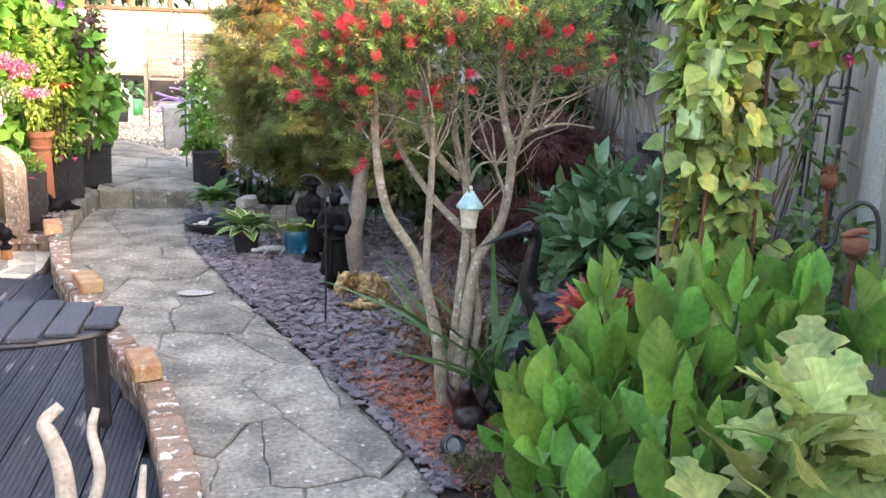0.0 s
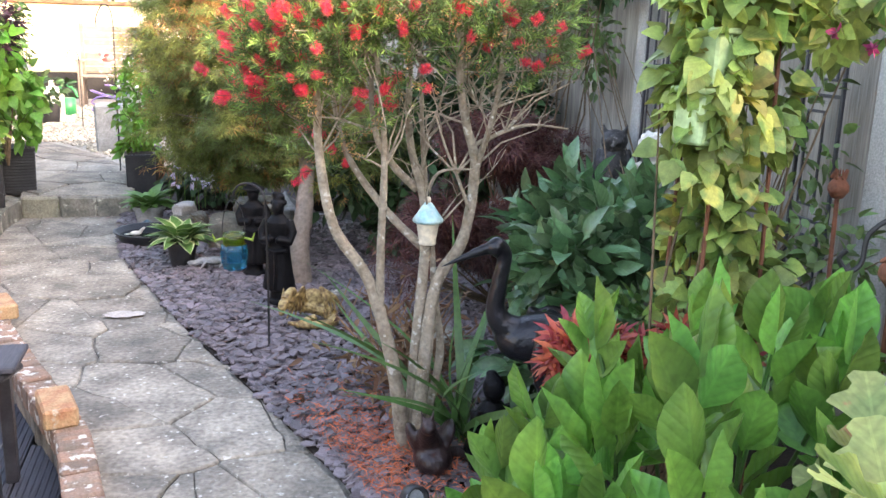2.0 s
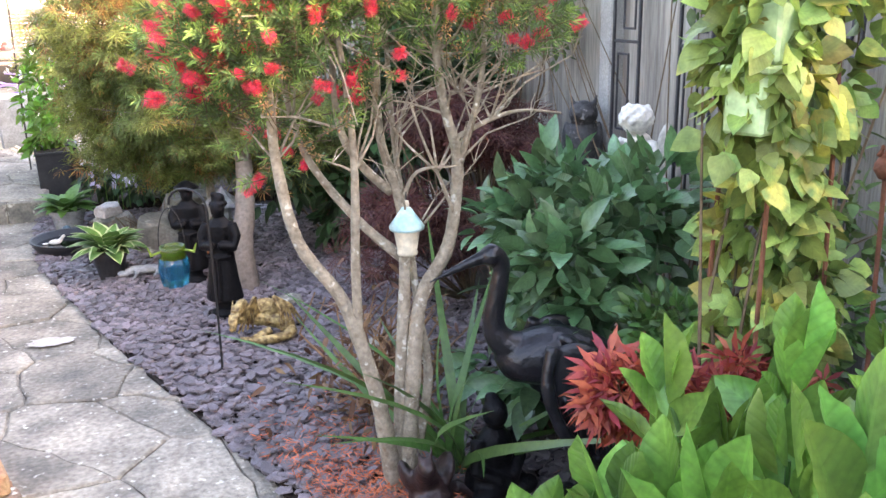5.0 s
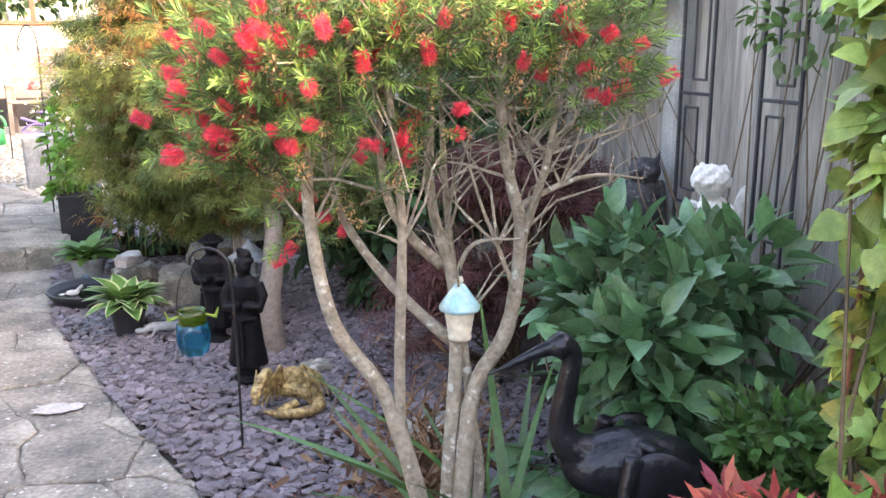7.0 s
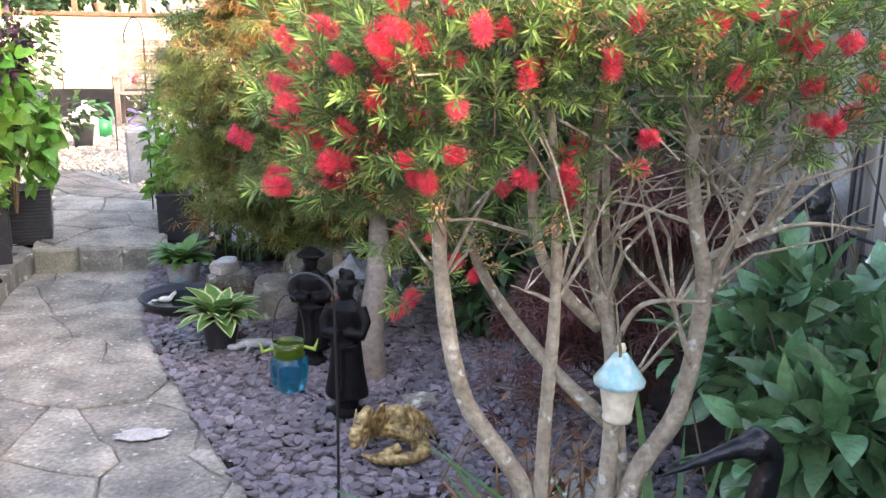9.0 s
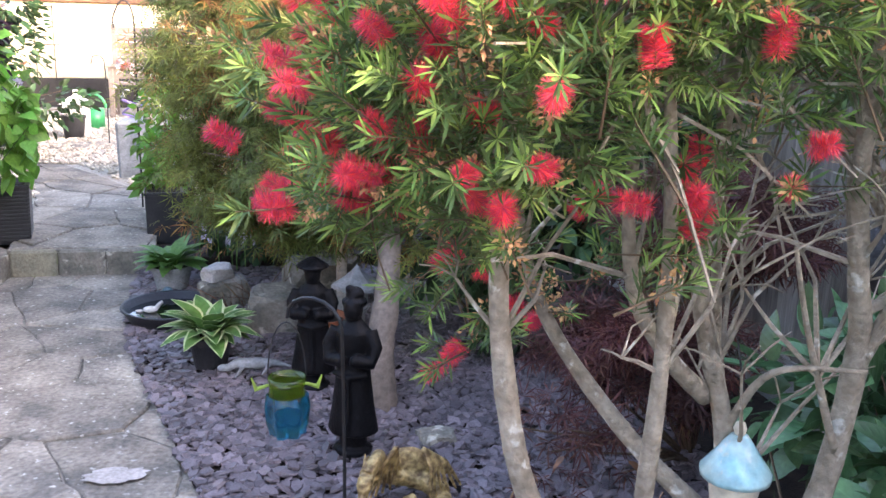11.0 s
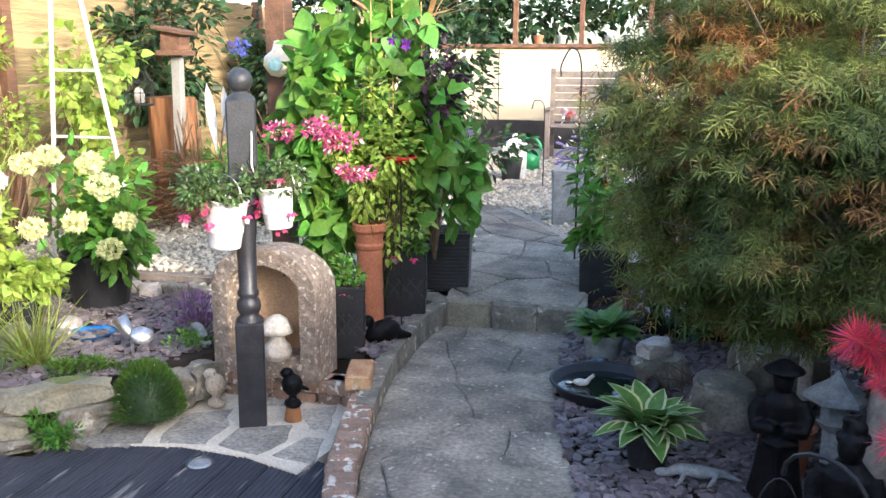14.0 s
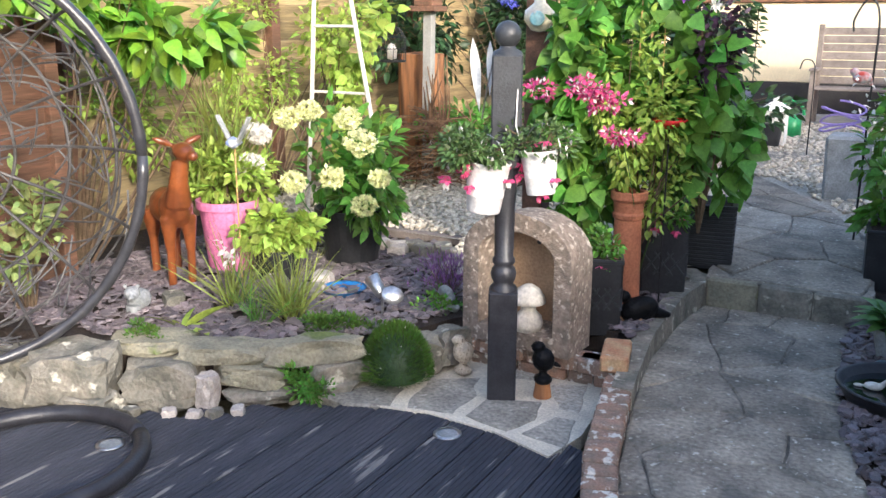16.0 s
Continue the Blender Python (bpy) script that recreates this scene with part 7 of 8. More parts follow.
leaves("reed", [(R.gauss(0, 0.07), R.gauss(0, 0.07), 0) for _ in range(90)], [(R.gauss(0, 0.22), R.gauss(0, 0.2), 1) for _ in range(90)], 0.62, BLADE, L_GRASS, bpy.data.objects["bamboo_grass"], "", 0.3, 0.1, 0.05)
pot("plant_pot", (-2.98, 5.88, 0.085), 0.13, 0.17, BLACKPL, "dark pot of lime foliage on slate")
bush("lime_plant", "mound of lime-green rounded leaves in a dark pot", [((-2.96, 5.86, 0.34), (0.22, 0.18, 0.11), 700)], 0.05, HEART, L_LIME, 23, "plant", (-2.98, 5.88, 0.22))
pot("plant_pot", (-2.86, 6.35, 0.085), 0.19, 0.30, BLACKPL, "large dark pot holding a hydrangea")
bush("panicle_hydrangea", "hydrangea bush with creamy flower heads", [((-2.92, 6.3, 0.62), (0.36, 0.3, 0.28), 520), ((-2.65, 6.25, 0.5), (0.25, 0.25, 0.2), 300)], 0.075, OVAL, L_FRESH, 24, "shrub", (-2.86, 6.35, 0.35))
ph = bpy.data.objects["panicle_hydrangea"]
for i, (x, y, z) in enumerate(((-3.06, 6.1, 0.86), (-3.15, 6, 0.78), (-3.19, 5.95, 0.63), (-2.92, 5.95, 0.57), (-2.72, 6, 0.6), (-2.55, 6, 0.78), (-2.48, 6.05, 0.61), (-2.54, 6, 0.48), (-2.73, 6.15, 0.87), (-3.23, 6.05, 0.78), (-3, 6.2, 0.89))):
    q = np.array((x, y, z)) - np.array(ph.location)
    r_ = 0.072 if i in (2, 5) else R.uniform(0.045, 0.06)
    o = RN.normal(0, 1, (330, 3))
    o /= np.linalg.norm(o, axis=1, keepdims=True)
    p = q + o * r_ * np.array((1, 1, 0.8)) * RN.uniform(0.75, 1.0, (330, 1)) * (1 + 0.12 * np.sin(o[:, :1] * 9) * np.cos(o[:, 1:2] * 8))
    leaves("flower_head", p, np.cross(o, RN.normal(0, 1, (330, 3))) + o * 0.35, 0.026, PETAL, F_WHITE if i in (1, 2, 9) else F_CREAM, ph, "creamy white flower head" if i in (1, 2, 9) else "greenish yellow flower head", 0.3, 0.0, 0.2)
    part("flower_stalk", tube([Vector(q), Vector(q) + Vector((0, 0.08, -0.12)), Vector(q) + Vector((0, 0.2, -0.25))], 0.003, 5), L_STRAP, ph)
e = thing("gaura_flower", (-2.62, 5.28, 0.09), "pale pink star flowers on a thin stem", "flower")
part("stalk", tube([(0, 0, 0), (-0.03, -0.02, 0.16), (-0.09, -0.03, 0.30)], 0.002, 5), L_STRAP, e)
leaves("petals", [(-0.09 + R.gauss(0, 0.035), -0.03, 0.30 + R.gauss(0, 0.025)) for _ in range(26)], [(R.gauss(0, 1), -0.4, R.gauss(0, 1)) for _ in range(26)], 0.035, PETAL, F_WHITE, e)
bs = thing("bird_on_stick", (-3.10, 5.75, 0.085), "blue and white whirligig bird on a stick", "garden ornament")
part("rod", tube([(0, 0, 0), (0, 0, 0.66)], 0.004, 6), CANE, bs)
part("bird", tube([(0, -0.05, 0.69), (0, -0.01, 0.69), (0, 0.05, 0.685)], [0.012, 0.03, 0.006], 10), mat("blue paint", (0.08, 0.16, 0.42), (0.5, 0.5, 0.5), 0.5, 30, 60, 0.0), bs, smooth=True)
for s in (-1, 1):
    part("wing", box((0.012, 0.03, 0.15), (0.06 * s, 0, 0.75), (0, 32 * s, 0), 0.003), GREYST, bs)

# ---- deck, bricks ----
for x, y in ((-1.58, 5.09), (-1.0, 3.95), (-2.55, 4.45)):
    e = thing("deck_light", (x, y, -0.079), "round frosted deck light set in the boards", "deck light", "deck lights")
    part("ring", lathe([(0.036, 0), (0.05, 0), (0.05, 0.004), (0.038, 0.005)], segs=28), STEEL, e, smooth=True)
    part("lens", lathe([(0, 0.003), (0.036, 0.003)], segs=24), GREYST, e, "frosted lens")

tb = thing("garden_table", (-0.78, 2.96, -0.08), "low black slatted garden table on the deck", "table")
for i in range(8):
    x = -0.36 + 0.103 * i
    yb, yf = (0.20 - 0.12 * max(0, (x - 0.1) / 0.3) ** 2, -0.22 + 0.16 * max(0, (x - 0.1) / 0.3) ** 2)
    part("slat", box((0.094, yb - yf, 0.018), (x, (yb + yf) / 2, 0.441), bevel=0.004), DECKM, tb)
part("front_rail", tube(curve_pts([(-0.42, -0.205, 0.42), (0.1, -0.205, 0.42), (0.34, -0.12, 0.42), (0.40, 0.0, 0.42)], 8), 0.013, 8), BLACKP, tb)
part("back_rail", box((0.7, 0.025, 0.03), (-0.05, 0.16, 0.418)), BLACKP, tb)
for x, y in ((0.33, -0.11), (-0.40, -0.18), (0.33, 0.12), (-0.40, 0.15)):
    part("leg", box((0.036, 0.036, 0.432), (x, y, 0.216), bevel=0.003), BLACKP, tb)
dw = thing("driftwood", (-0.47, 2.36, -0.08), "pale bleached driftwood branches standing on the deck", "driftwood")
part("branch", tube(curve_pts([(0.06, -0.1, 0.0), (0.03, 0.0, 0.18), (0.0, 0.02, 0.28), (-0.02, 0.04, 0.32), (0.02, 0.06, 0.36)], 6), [0.03 - 0.0006 * i for i in range(25)], 10), PALEWOOD, dw, smooth=True)
part("branch", tube(curve_pts([(0.08, -0.06, 0.0), (0.12, 0.02, 0.16), (0.10, 0.05, 0.28), (0.11, 0.08, 0.34)], 6), [0.02 - 0.0005 * i for i in range(19)], 10), PALEWOOD, dw, smooth=True)
part("branch", tube([(0.22, -0.10, 0.0), (0.24, -0.06, 0.12), (0.25, -0.05, 0.22)], [0.016, 0.013, 0.008], 10), PALEWOOD, dw, smooth=True)

# hanging egg chair
eg = thing("egg_chair", (-3.0, 4.35, -0.08), "hanging egg chair of dark open rattan weave on a ring base", "chair", rz=60)
RC, RR = Vector((-0.08, 0.05, 0.93)), (0.66, 0.74)
ring = [RC + Vector((RR[0] * math.cos(a), 0.10 * math.sin(a) * math.sin(a), RR[1] * math.sin(a))) for a in [2 * math.pi * i / 64 for i in range(65)]]
part("rim", tube(ring, [0.019 + 0.003 * (i % 2) for i in range(65)], 12), RIM, eg, "coiled black rim", smooth=True)
wv = bmesh.new()
rs7 = random.Random(5)


def shell(u, v):
    a = u * 2 * math.pi
    d = math.sin(v * math.pi / 2)
    c = math.cos(v * math.pi / 2)
    return RC + Vector((RR[0] * math.cos(a) * c, 0.55 * d + 0.10 * math.sin(a) ** 2 * c, RR[1] * math.sin(a) * c))


for i in range(16):
    u = i / 16
    part("cane_rib", tube([shell(u, v / 10) for v in range(11)], 0.007, 6), RATTAN, eg)
for v in (0.25, 0.5, 0.72):
    part("cane_hoop", tube([shell(i / 40, v) for i in range(41)], 0.007, 6), RATTAN, eg)
for i in range(300):
    u, v = rs7.random(), rs7.uniform(0.0, 0.85)
    du, dv = rs7.uniform(-0.10, 0.10), rs7.uniform(-0.28, 0.28)
    add_tube(wv, [shell(u + du * k / 5, max(0, min(0.98, v + dv * k / 5))) for k in range(6)], 0.0042, 5)
tagged(part("weave", wv, RATTAN, eg, "random open cane weave"), kind="stuff")
part("base_ring", tube([(0.045 + 0.36 * math.cos(a), -0.378 + 0.36 * math.sin(a), 0.03) for a in [2 * math.pi * i / 48 for i in range(49)]], 0.03, 12), BLACKP, eg, "black steel base ring", smooth=True)
part("stand", tube(curve_pts([(-0.25, -0.20, 0.03), (-0.45, 0.45, 0.25), (-0.35, 0.78, 1.0), (-0.2, 0.6, 1.8), (-0.08, 0.1, 2.0)], 8), 0.022, 10), BLACKP, eg, smooth=True)
part("chain", tube([(-0.08, 0.1, 2.0), (-0.08, 0.05, 1.66)], 0.01, 8), STEEL, eg)

# ---- back of the garden, left ----
bush("laurel_shrub", "glossy laurel branch with bright yellow-green leaves", [((-3.42, 5.75, 1.27), (0.48, 0.3, 0.16), 330), ((-3.8, 5.4, 1.4), (0.4, 0.35, 0.2), 240)], 0.13, OVAL, L_LAUREL, 31, "shrub", (-4.1, 5.6, 0.0), -0.35, 0.012)
bush("yellow_shrub", "yellow-leaved shrub beside the shed", [((-3.62, 4.95, 0.45), (0.2, 0.2, 0.3), 320)], 0.06, OVAL, L_YEL, 32)
bush("variegated_climber", "pale variegated climber on the lap fence", [((-4.2, 7.2, 1.05), (0.2, 0.6, 0.5), 1100), ((-4.2, 6.2, 0.8), (0.18, 0.5, 0.45), 700), ((-4.2, 8.2, 1.1), (0.2, 0.5, 0.55), 800)], 0.05, OVAL, L_LIME, 33, "climber")
lad = thing("ladder_poles", (-3.4, 7.1, 0.1), "whitewashed pole ladder carrying a climber", "ladder")
for x0, x1 in ((0.30, -0.05), (-0.34, -0.25)):
    part("pole", tube([(x0, 0, 0), ((x0 + x1) / 2 + 0.01, 0.02, 0.8), (x1, 0.05, 1.65)], 0.014, 8), WHITEST, lad)
for z in (0.80, 1.20):
    part("rung", tube([(0.29 - z * 0.2, 0.03, z), (-0.33 + z * 0.05, 0.03, z)], 0.009, 8), WHITEST, lad)
bush("hop_climber", "bright green climber over the white poles", [((-3.55, 7.35, 1.2), (0.34, 0.2, 0.42), 360), ((-3.45, 7.3, 0.6), (0.3, 0.18, 0.3), 260)], 0.068, HEART, L_LIME, 34, "climber", (-3.6, 7.5, 0.1), -0.5)
bush("back_hedge", "dense sunlit green hedge at the back of the gravel", [((-3.3, 8.7, 0.45), (0.6, 0.35, 0.34), 1700), ((-2.5, 8.9, 0.6), (0.6, 0.4, 0.5), 1800), ((-2.2, 8.2, 0.7), (0.4, 0.4, 0.5), 1300)], 0.06, OVAL, L_FRESH, 35)
bush("tall_hedge", "tall dark ivy and shrubs behind the bird cage", [((-3.6, 10.6, 1.4), (1.1, 0.5, 1.0), 2600), ((-2.4, 10.8, 1.3), (0.9, 0.5, 1.0), 2400), ((-4.1, 9.2, 1.5), (0.5, 0.8, 0.8), 1500), ((-2.9, 10.2, 2.0), (1.2, 0.5, 0.5), 1500), ((-2.6, 10.6, 0.6), (1.3, 0.4, 0.5), 1500)], 0.085, OVAL, L_SHADE, 36)
bush("spiky_plant", "bronze spiky cordyline leaves above the climber", [((-1.55, 7.6, 1.52), (0.3, 0.25, 0.12), 40)], 0.42, leaf_shape(0.05, 5, 0.1, 0.3), mat("bronze leaf", (0.42, 0.25, 0.10), (0.32, 0.18, 0.08), 0.5, 8, 60, 0.0, vary=0.3, leaf=0.3), 37, "plant", (-1.55, 7.6, 0.1), 0.4)
lg = thing("log_stump", (-3.85, 8.75, 0.1), "split orange-brown log standing upright", "log")
part("trunk", lathe([(0, 0), (0.2, 0), (0.185, 0.5), (0.19, 0.98), (0, 1.0)], segs=16, flute=0.04), LOGM, lg)
cg = thing("bird_cage", (-3.68, 8.05, 1.05), "small hanging wire bird cage with a white bird inside", "bird cage")
for i in range(14):
    a = i * 6.283 / 14
    part("bar", tube([(0.10 * math.cos(a), 0.10 * math.sin(a), 0), (0.10 * math.cos(a), 0.10 * math.sin(a), 0.17), (0.06 * math.cos(a), 0.06 * math.sin(a), 0.23), (0, 0, 0.25)], 0.003, 5), WIRE, cg)
for z in (0.0, 0.09, 0.17):
    part("hoop", tube([(0.10 * math.cos(a), 0.10 * math.sin(a), z) for a in [6.283 * i / 24 for i in range(25)]], 0.003, 5), WIRE, cg)
part("floor_plate", lathe([(0, 0), (0.10, 0), (0.10, 0.01), (0, 0.01)], segs=20), WIRE, cg)
part("toy_bird", lathe([(0, 0.01), (0.035, 0.02), (0.04, 0.08), (0.02, 0.12), (0, 0.13)], segs=14), WHITEST, cg, "white bird figure", smooth=True)
part("chain", tube([(0, 0, 0.25), (0, 0, 0.9)], 0.003, 5), WIRE, cg)
bt = thing("bird_table", (-3.64, 8.5, 0.1), "wooden bird table on a grey post", "bird table")
part("post", box((0.07, 0.07, 1.30), (0, 0, 0.65), (0, 1, 0)), CONCRETE, bt)
part("tray", box((0.22, 0.2, 0.04), (-0.0, 0, 1.32)), BROWNW, bt)
part("house", box((0.16, 0.15, 0.13), (0.0, 0, 1.405)), BROWNW, bt)
part("roof", box((0.26, 0.24, 0.03), (0.0, 0, 1.485), (0, 10, 0)), BROWNW, bt)
wk = thing("willow_deer", (-3.50, 8.2, 0.1), "woven willow animal figure and brushwood heap", "willow figure")
wb = bmesh.new()
for i in range(260):
    a, z = R.uniform(0, 6.28), R.uniform(0.05, 0.55)
    c = Vector((R.choice((-0.3, -0.1, 0.15)), 0, z))
    stems(wb, c + Vector((0.22 * math.cos(a), 0.18 * math.sin(a), 0)), [c + Vector((0.25 * math.cos(a + R.uniform(0.6, 1.4)), 0.18 * math.sin(a + 1.0), R.uniform(-0.1, 0.12)))], 0.006, 0.004, 0.25, 4)
for x in (0.05, 0.16):
    for k in range(7):
        stems(wb, Vector((x, 0, 0.4)), [Vector((x + R.gauss(0, 0.05), R.gauss(0, 0.04), R.uniform(0.7, 1.0)))], 0.012, 0.004, 0.1, 5)
tagged(part("willow_rods", wb, WICKER, wk), kind="stuff")
tagged(part("bed_edge", box((1.5, 0.06, 0.05), (-2.95, 6.93, 0.11), (0, 0, 2), 0.006), OLDWOOD), "weathered wooden edging between slate and gravel", "edging", kind="structure")

# ---- beyond the step ----
kb = thing("kerb", (0, 0, 0), "curved old concrete kerb along the path", "kerb")
for i in range(10):
    y0, y1 = 5.45 + 0.145 * i, 5.45 + 0.145 * (i + 1) - 0.004
    x0, x1 = lerp_table(PATH_L, y0), lerp_table(PATH_L, y1)
    z = 0.07 + 0.045 * min(1, i / 7)
    v = [(x0 - 0.075, y0, z), (x0 + 0.004, y0, z), (x1 + 0.004, y1, z + 0.005), (x1 - 0.075, y1, z + 0.005)]
    mesh_ob("kerb_block", v + [(a, b, -0.12) for a, b, c in v], [(0, 1, 2, 3), (0, 4, 5, 1), (1, 5, 6, 2), (2, 6, 7, 3), (3, 7, 4, 0)], STONE, kb)
st = thing("step_riser", (0, 0, 0), "worn stone step edge with lichen across the path", "step")
for i in range(3):
    part("step_block", box((0.235, 0.07, 0.15), (-1.09 + 0.12 + 0.24 * i, 6.815, 0.062), bevel=0.012), MOSSYSTONE if i == 0 else STONE, st)
rock("rock", (-1.22, 6.88, 0.02), (0.2, 0.16, 0.12), STONE, "flat stone under the textured planter", 0, 70)
for at, lb in (((-0.34, 7.22, 0.08), "black square pot by the upper path"), ((-0.3, 7.55, 0.08), "second black square pot by the upper path")):
    square_planter(at, 0.2, 0.3, lb, 0, 6)
bush("path_side_plant", "leafy plant with white flowers in black pots", [((-0.34, 7.3, 0.55), (0.16, 0.2, 0.22), 260), ((-0.42, 7.7, 0.75), (0.18, 0.25, 0.35), 420)], 0.075, OVAL, L_FRESH, 41, "plant", (-0.36, 7.4, 0.36))
tagged(leaves("flower_growth", [(R.gauss(-0.06, 0.1), R.gauss(0.2, 0.15), R.uniform(0.35, 0.75)) for _ in range(90)], [(R.gauss(0, 1), -1, R.gauss(0, 1)) for _ in range(90)], 0.04, PETAL, F_WHITE, bpy.data.objects["path_side_plant"], "white open flowers"), kind="stuff")
hk2 = thing("shepherd_hook", (-0.55, 7.95, 0.1), "black iron crook with a painted robin", "garden hook")
part("rod", tube(curve_pts([(0, 0, 0), (0, 0, 0.8), (0, 0, 1.25), (-0.06, 0, 1.35), (-0.12, 0, 1.25), (-0.12, 0, 1.18)], 6), 0.006, 8), WIRE, hk2)
statue("robin_ornament", (-0.60, 7.93, 1.0), mat("red and white paint", (0.55, 0.06, 0.03), (0.6, 0.58, 0.55), 0.5, 22, 60, 0.0, world_co=False), "small red-breasted bird ornament on the crook", lambda bm: (add_ball(bm, (0, 0, 0.04), (0.05, 0.035, 0.035)), add_ball(bm, (-0.04, 0, 0.07), (0.025, 0.024, 0.022)), add_tube(bm, [(0.04, 0, 0.04), (0.05, 0.02, 0.0)], [0.012, 0.008], 6)), voxel=0.004, category="garden ornament")
gp = thing("stone_planter", (-0.72, 9.35, 0.11), "pale grey stone planter on gravel", "planter")
part("shell", box((0.30, 0.30, 0.46), (0, 0, 0.23), bevel=0.02, taper=1.08), GREYST, gp)
lnt = thing("white_lantern", (-0.40, 8.05, 0.1), "white fretwork lantern beside the path", "lantern")
part("base", box((0.16, 0.16, 0.3), (0, 0, 0.15)), GREYST, lnt)
for s in (-1, 1):
    for k in range(4):
        part("fret_bar", box((0.012, 0.012, 0.26), (-0.06 + 0.04 * k, -0.07, 0.44), (0, 22 * s, 0), 0.002), WHITEM, lnt)
part("lid", box((0.18, 0.18, 0.03), (0, 0, 0.58), taper=0.8), WHITEM, lnt)
pot("plant_pot", (-1.66, 11.75, 0.115), 0.125, 0.26, BLACKPL, "black plastic pot standing on pale gravel")
wh = thing("model_house", (-1.66, 11.95, 0.115), "white toy-like house ornament behind the black pot", "garden ornament")
part("wall", box((0.24, 0.18, 0.36), (0, 0, 0.18)), WHITEM, wh)
part("roof", box((0.32, 0.24, 0.08), (0, 0, 0.40), taper=0.3), WHITEM, wh)
part("chimney", box((0.05, 0.05, 0.09), (0.0, 0, 0.46)), WHITEM, wh)
wc = thing("watering_can", (-1.62, 12.75, 0.115), "green plastic watering can", "watering can")
part("body", lathe([(0, 0), (0.12, 0), (0.11, 0.24), (0, 0.25)], segs=20), GREENPL, wc, smooth=True)
part("handle", tube([(0.13 * math.cos(a), 0, 0.25 + 0.15 * math.sin(a)) for a in [math.pi * i / 10 for i in range(11)]], 0.016, 8), GREENPL, wc)
hs_ = thing("garden_hose", (-1.15, 13.2, 0.115), "loose coil of lilac garden hose", "hose")
part("coil", tube([((0.22 + 0.02 * math.sin(3 * a)) * math.cos(a), 0.12 * math.sin(a), 0.05 + 0.04 * a / 3 + 0.05 * math.sin(a * 1.3)) for a in [0.3 * i for i in range(70)]], 0.012, 6), PURPLEPL, hs_)
pot("plant_pot", (-2.25, 11.0, 0.115), 0.14, 0.22, BLACKPL, "grey pot of orange lilies on gravel")
bush("lily_plant", "lilies with coral trumpet flowers in a pot", [((-2.25, 11.0, 0.65), (0.2, 0.2, 0.3), 220)], 0.11, LANCE, L_FRESH, 43, "plant", (-2.25, 11.0, 0.32))
leaves("lily_flower", [(R.gauss(0.05, 0.1), R.gauss(0, 0.1), R.uniform(0.55, 0.75)) for _ in range(36)], [(R.gauss(0, 1), -0.6, R.gauss(0.3, 1)) for _ in range(36)], 0.10, LANCE, mat("coral petal", (0.75, 0.28, 0.16), (0.7, 0.35, 0.25), 0.5, 9, 60, 0.0, vary=0.2, leaf=0.3), bpy.data.objects["lily_plant"], "coral lily flowers")
bn = thing("garden_bench", (-1.05, 14.1, 0.15), "weathered grey slatted wooden garden bench", "bench")
for i in range(7):
    part("back_slat", box((1.1, 0.02, 0.085), (0, 0.18 + 0.02 * i, 0.50 + 0.095 * i), (-10, 0, 0)), OLDWOOD, bn)
for i in range(4):
    part("seat_slat", box((1.1, 0.10, 0.025), (0, -0.22 + 0.115 * i, 0.42)), OLDWOOD, bn)
for x in (-0.53, 0.53):
    for y in (-0.24, 0.18):
        part("leg", box((0.06, 0.06, 0.62 if y < 0 else 1.15), (x, y, 0.31 if y < 0 else 0.575)), OLDWOOD, bn)
    part("armrest", box((0.09, 0.52, 0.03), (x, -0.04, 0.635)), OLDWOOD, bn)
hk3 = thing("shepherd_hook", (-1.25, 11.3, 0.115), "thin iron crook standing in gravel", "garden hook")
part("rod", tube(curve_pts([(0, 0, 0), (0, 0, 0.7), (-0.02, 0, 0.86), (-0.10, 0, 0.88), (-0.13, 0, 0.8)], 6), 0.006, 6), WIRE, hk3)
slb = tagged(part("stepping_slab", box((1.0, 0.5, 0.03), (-1.62, 11.15, 0.13), (0, 0, 8), 0.008), PAVE), "flat grey stepping slab in gravel", "paving slab")
tr = thing("wall_trellis", (-2.62, 15.24, 0.5), "thin metal wall trellis on the cream wall", "trellis")
for x in (-0.12, 0.12):
    part("upright", tube([(x, 0, 0), (x, 0, 1.05)], 0.008, 6), WIRE, tr)
for z in (0.5, 1.0):
    part("crossbar", tube([(-0.25, 0, z), (0.2, 0, z)], 0.008, 6), WIRE, tr)
part("fixing", tube([(-0.12, 0, 0.8), (-0.12, 0.06, 0.8)], 0.006, 6), WIRE, tr)
fr = thing("window_frame_row", (0, 0, 0), "brown timber window posts above the cream wall", "window frame")
for x in (-2.3, -1.35, -0.4, 0.55):
    part("window_post", box((0.07, 0.07, 1.1), (x, 15.42, 2.18), bevel=0.006), BROWNW, fr)
part("top_rail", box((3.4, 0.08, 0.08), (-0.9, 15.42, 2.76), bevel=0.006), BROWNW, fr)
for x in (-1.95, -1.62, -0.95, -0.7):
    pot("plant_pot", (x, 15.34, 1.632), 0.07, 0.12, TERRA if x < -1.8 else GREYST, "small pot standing on the wall coping")
bush("far_trees", "dark garden trees beyond the cream wall", [((-3.0, 17.5, 2.2), (2.5, 0.8, 1.1), 2600), ((0.0, 17.8, 2.6), (2.5, 0.8, 1.6), 2800), ((2.5, 17.0, 2.6), (1.8, 0.8, 1.6), 1800)], 0.16, OVAL, L_SHADE, 51, "trees")

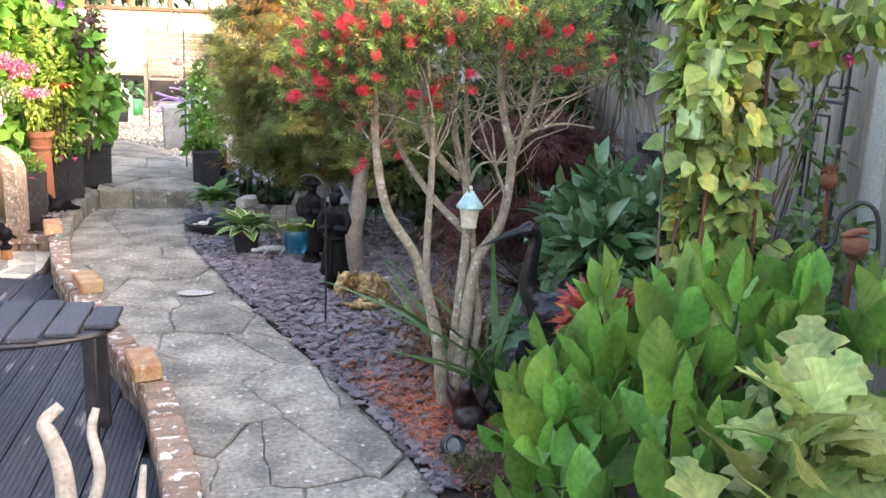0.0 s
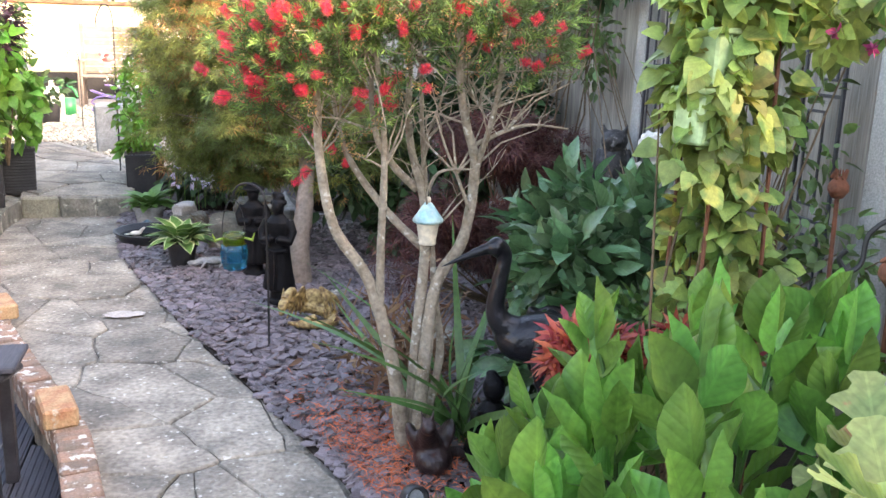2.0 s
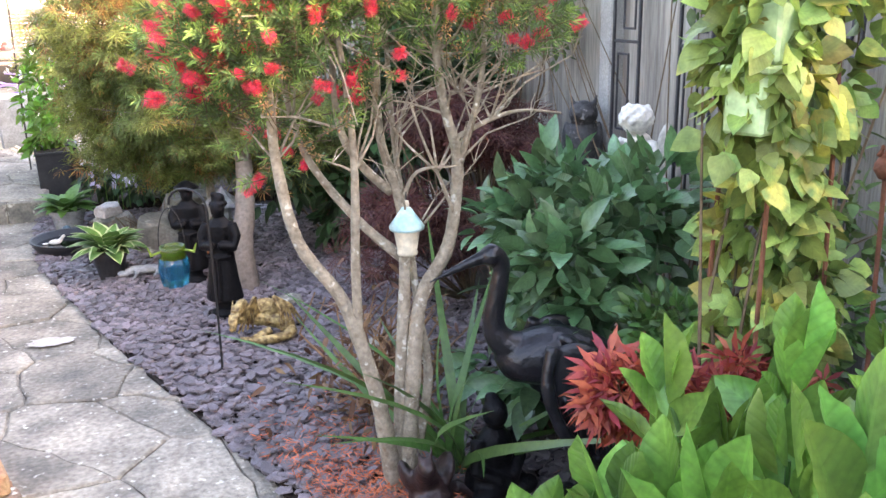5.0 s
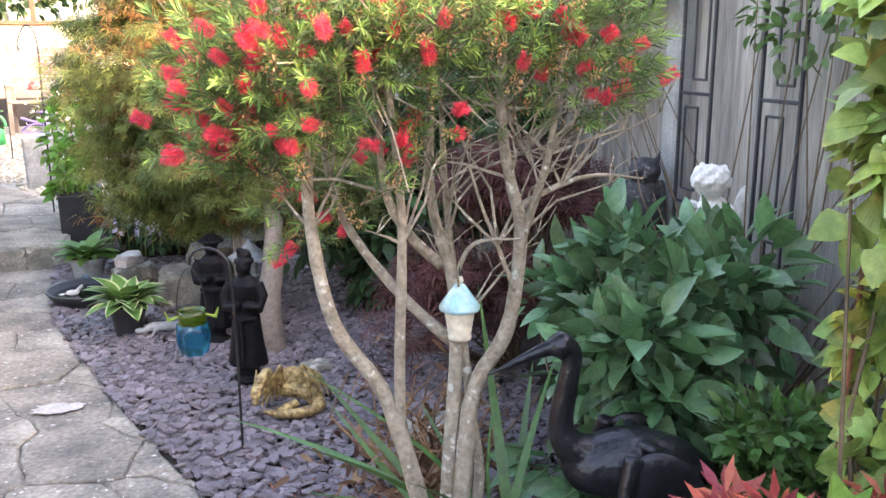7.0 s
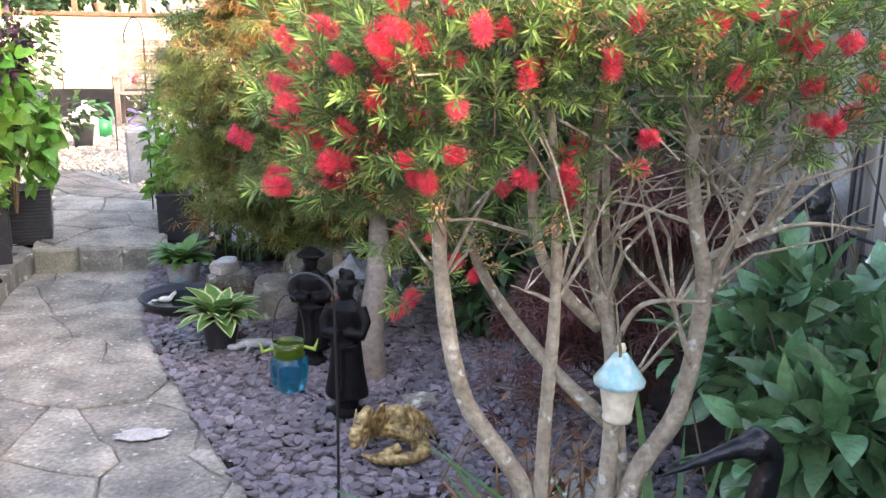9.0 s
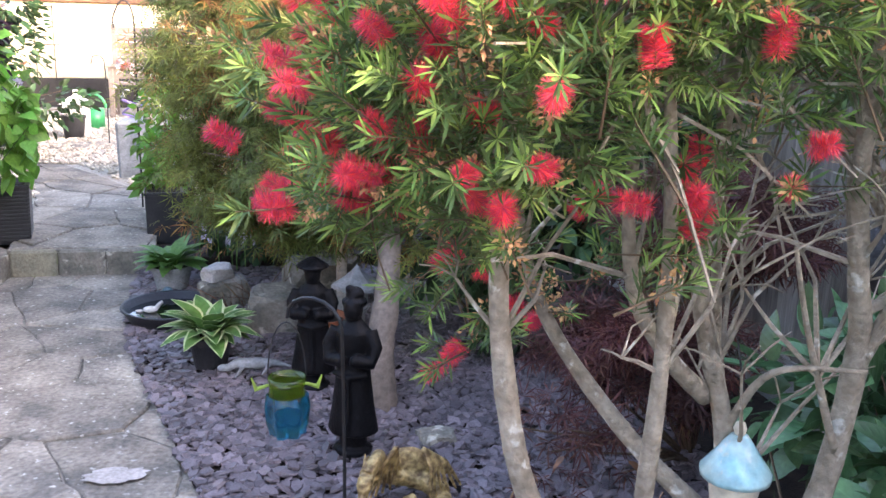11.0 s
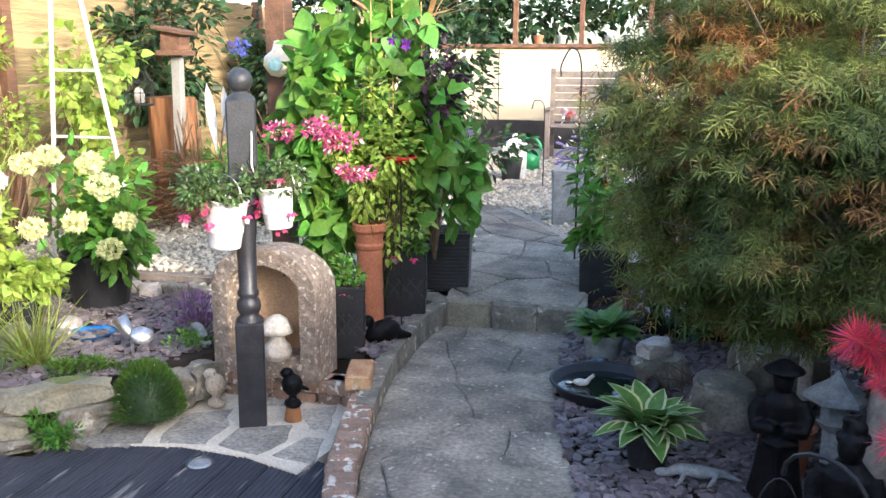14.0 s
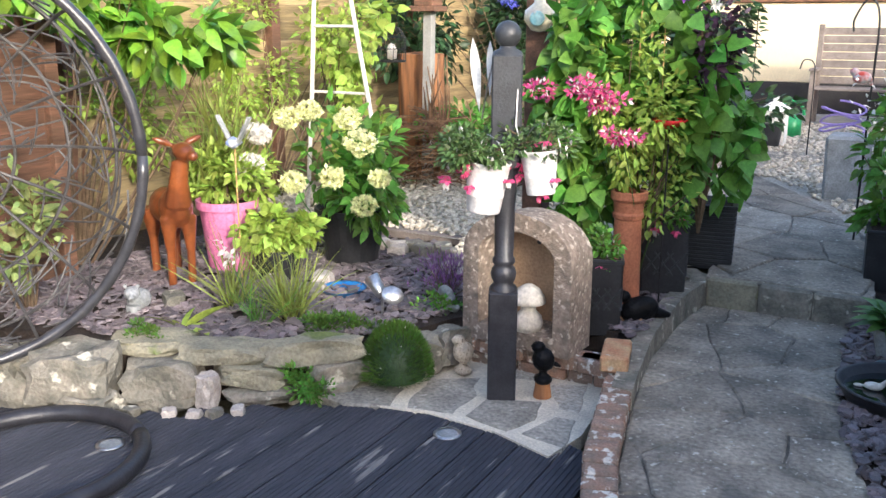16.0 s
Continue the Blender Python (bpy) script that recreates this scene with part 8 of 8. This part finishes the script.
# ---- paving stones, bricks, deck boards ----
cells = voronoi(1.0, 8.4 / 0.72, 46, 5, 0.8, 1.6)
for c in cells:
    poly = []
    for u, s in c:
        y = -1.6 + s * 0.72
        a, b = lerp_table(PATH_L, y), lerp_table(PATH_R, y)
        poly.append((a + (b - a) * u, min(y, 6.82)))
    ar = sum(p[0] * q[1] - q[0] * p[1] for p, q in zip(poly, poly[1:] + poly[:1]))
    if abs(ar) > 0.012:
        slab_piece("paving_stone", poly, -0.06, 0.0, PAVE, path, R.uniform(0.0035, 0.007))
for c in voronoi(1.0, 3.1 / 0.8, 14, 9, 0.45, 1.5):
    poly = []
    for u, s in c:
        y = 6.81 + s * 0.8
        a, b = lerp_table(UP_L, y), lerp_table(UP_R, y)
        poly.append((a + (b - a) * u, min(y, 9.88)))
    ar = sum(p[0] * q[1] - q[0] * p[1] for p, q in zip(poly, poly[1:] + poly[:1]))
    if abs(ar) > 0.012:
        slab_piece("paving_stone", poly, 0.08, 0.145, PAVE, upper, 0.009)
# brick edging along the deck
ed = thing("brick_edging", (0, 0, 0), "low edging of lichened old bricks between deck and path", "brick edging")
y = 1.55
i = 0
while y < 5.55:
    x = lerp_table(PATH_L, y + 0.035)
    sl_ = math.degrees(math.atan2(lerp_table(PATH_L, y + 0.1) - lerp_table(PATH_L, y - 0.05), 0.15))
    part("brick", box((0.105, 0.066, 0.085), (x - 0.056, y + 0.035, 0.022 + R.uniform(-0.004, 0.004)), (R.uniform(-2, 2), R.uniform(-2, 2), -sl_ + R.uniform(-3, 3)), 0.007), BRICK, ed)
    part("brick_base", box((0.095, 0.068, 0.09), (x - 0.056, y + 0.035, -0.068), (0, 0, -sl_), 0.003), MORTAR, ed)
    y += 0.0745
for at, rz, lb in (((-0.335, 3.22, 0.095), 16, "loose red and buff brick laid on the edging"), ((-0.735, 4.38, 0.095), 22, "loose red brick laid on the edging"), ((-1.17, 5.68, 0.095), 14, "loose red brick at the end of the edging"), ((-1.26, 6.18, 0.095), 10, "loose buff brick beside the planters")):
    e = part("loose_brick", box((0.105, 0.215, 0.066), at, (0, 0, rz), 0.008), REDBRICK)
    tagged(e, lb, "brick", "loose bricks")
# single slate chips lying nearest the walk
chipm = []
for k in range(8):
    rs8 = random.Random(k)
    m_ = rs8.choice((5, 6))
    ring_ = [(0.026 * rs8.uniform(0.7, 1.2) * math.cos(6.283 * i / m_), 0.019 * rs8.uniform(0.7, 1.2) * math.sin(6.283 * i / m_)) for i in range(m_)]
    me = bpy.data.meshes.new("slate_chip")
    me.from_pydata([(a, b, 0) for a, b in ring_] + [(a * 0.93, b * 0.93, 0.006) for a, b in ring_], [], [tuple(range(m_, 2 * m_))] + [(i, (i + 1) % m_, m_ + (i + 1) % m_, m_ + i) for i in range(m_)])
    me.materials.append(SLATE)
    chipm.append(me)
bedr = bpy.data.objects["bed_right"]
k = 0
while k < 280:
    y = R.uniform(2.6, 4.4)
    x = lerp_table(PATH_R, y) + R.uniform(0.03, 0.45)
    q = new("slate_chip", chipm[k % 8])
    q.parent = bedr
    q.matrix_world = pose(x, y, 0.030 + R.uniform(0, 0.008), R.gauss(0, 10), R.gauss(0, 10), R.uniform(0, 360))
    k += 1
# deck of grooved boards
dk = thing("deck", (0, 0, 0), "dark stained grooved timber deck", "deck")
dk["kind"] = "structure"
EDGE = [(-4.2, 4.3), (-2.76, 4.60), (-2.44, 4.85), (-2.22, 5.05), (-1.98, 5.15), (-1.72, 5.22), (-1.44, 5.21), (-1.12, 5.11), (-0.9, 4.7)]
prof = []
for k in range(7):
    xa = -0.068 + k * 0.0195
    prof += [(xa, 0.0), (xa + 0.0125, 0.0), (xa + 0.0140, -0.003), (xa + 0.018, -0.003)]
prof = [p for p in prof if p[0] <= 0.069]
prof = [(-0.07, -0.025), (-0.07, -0.002)] + prof + [(0.07, -0.002), (0.07, -0.025)]
for i in range(28):
    xc = -3.9 + 0.147 * i
    ya, yb = -1.6, None
    yb = lerp_table(EDGE, xc - 0.03)
    if xc > -1.12:
        ys_ = [y_ for y_ in np.arange(-1.6, 5.2, 0.02) if lerp_table(PATH_L, y_) - 0.07 > xc + 0.0]
        if not ys_:
            continue
        yb = max(ys_)
    n = len(prof)
    tilt = 0.05
    v = [(xc + a - (ya - 3) * tilt * 0, ya, -0.08 + b) for a, b in prof] + [(xc + a, yb + (0.10 * a if xc < -1.8 else -0.4 * a if xc > -1.2 else 0), -0.08 + b) for a, b in prof]
    f = [(k, k + 1, n + k + 1, n + k) for k in range(n - 1)] + [tuple(range(n))[::-1], tuple(range(n, 2 * n))]
    mesh_ob("deck_board", v, f, DECKM, dk)
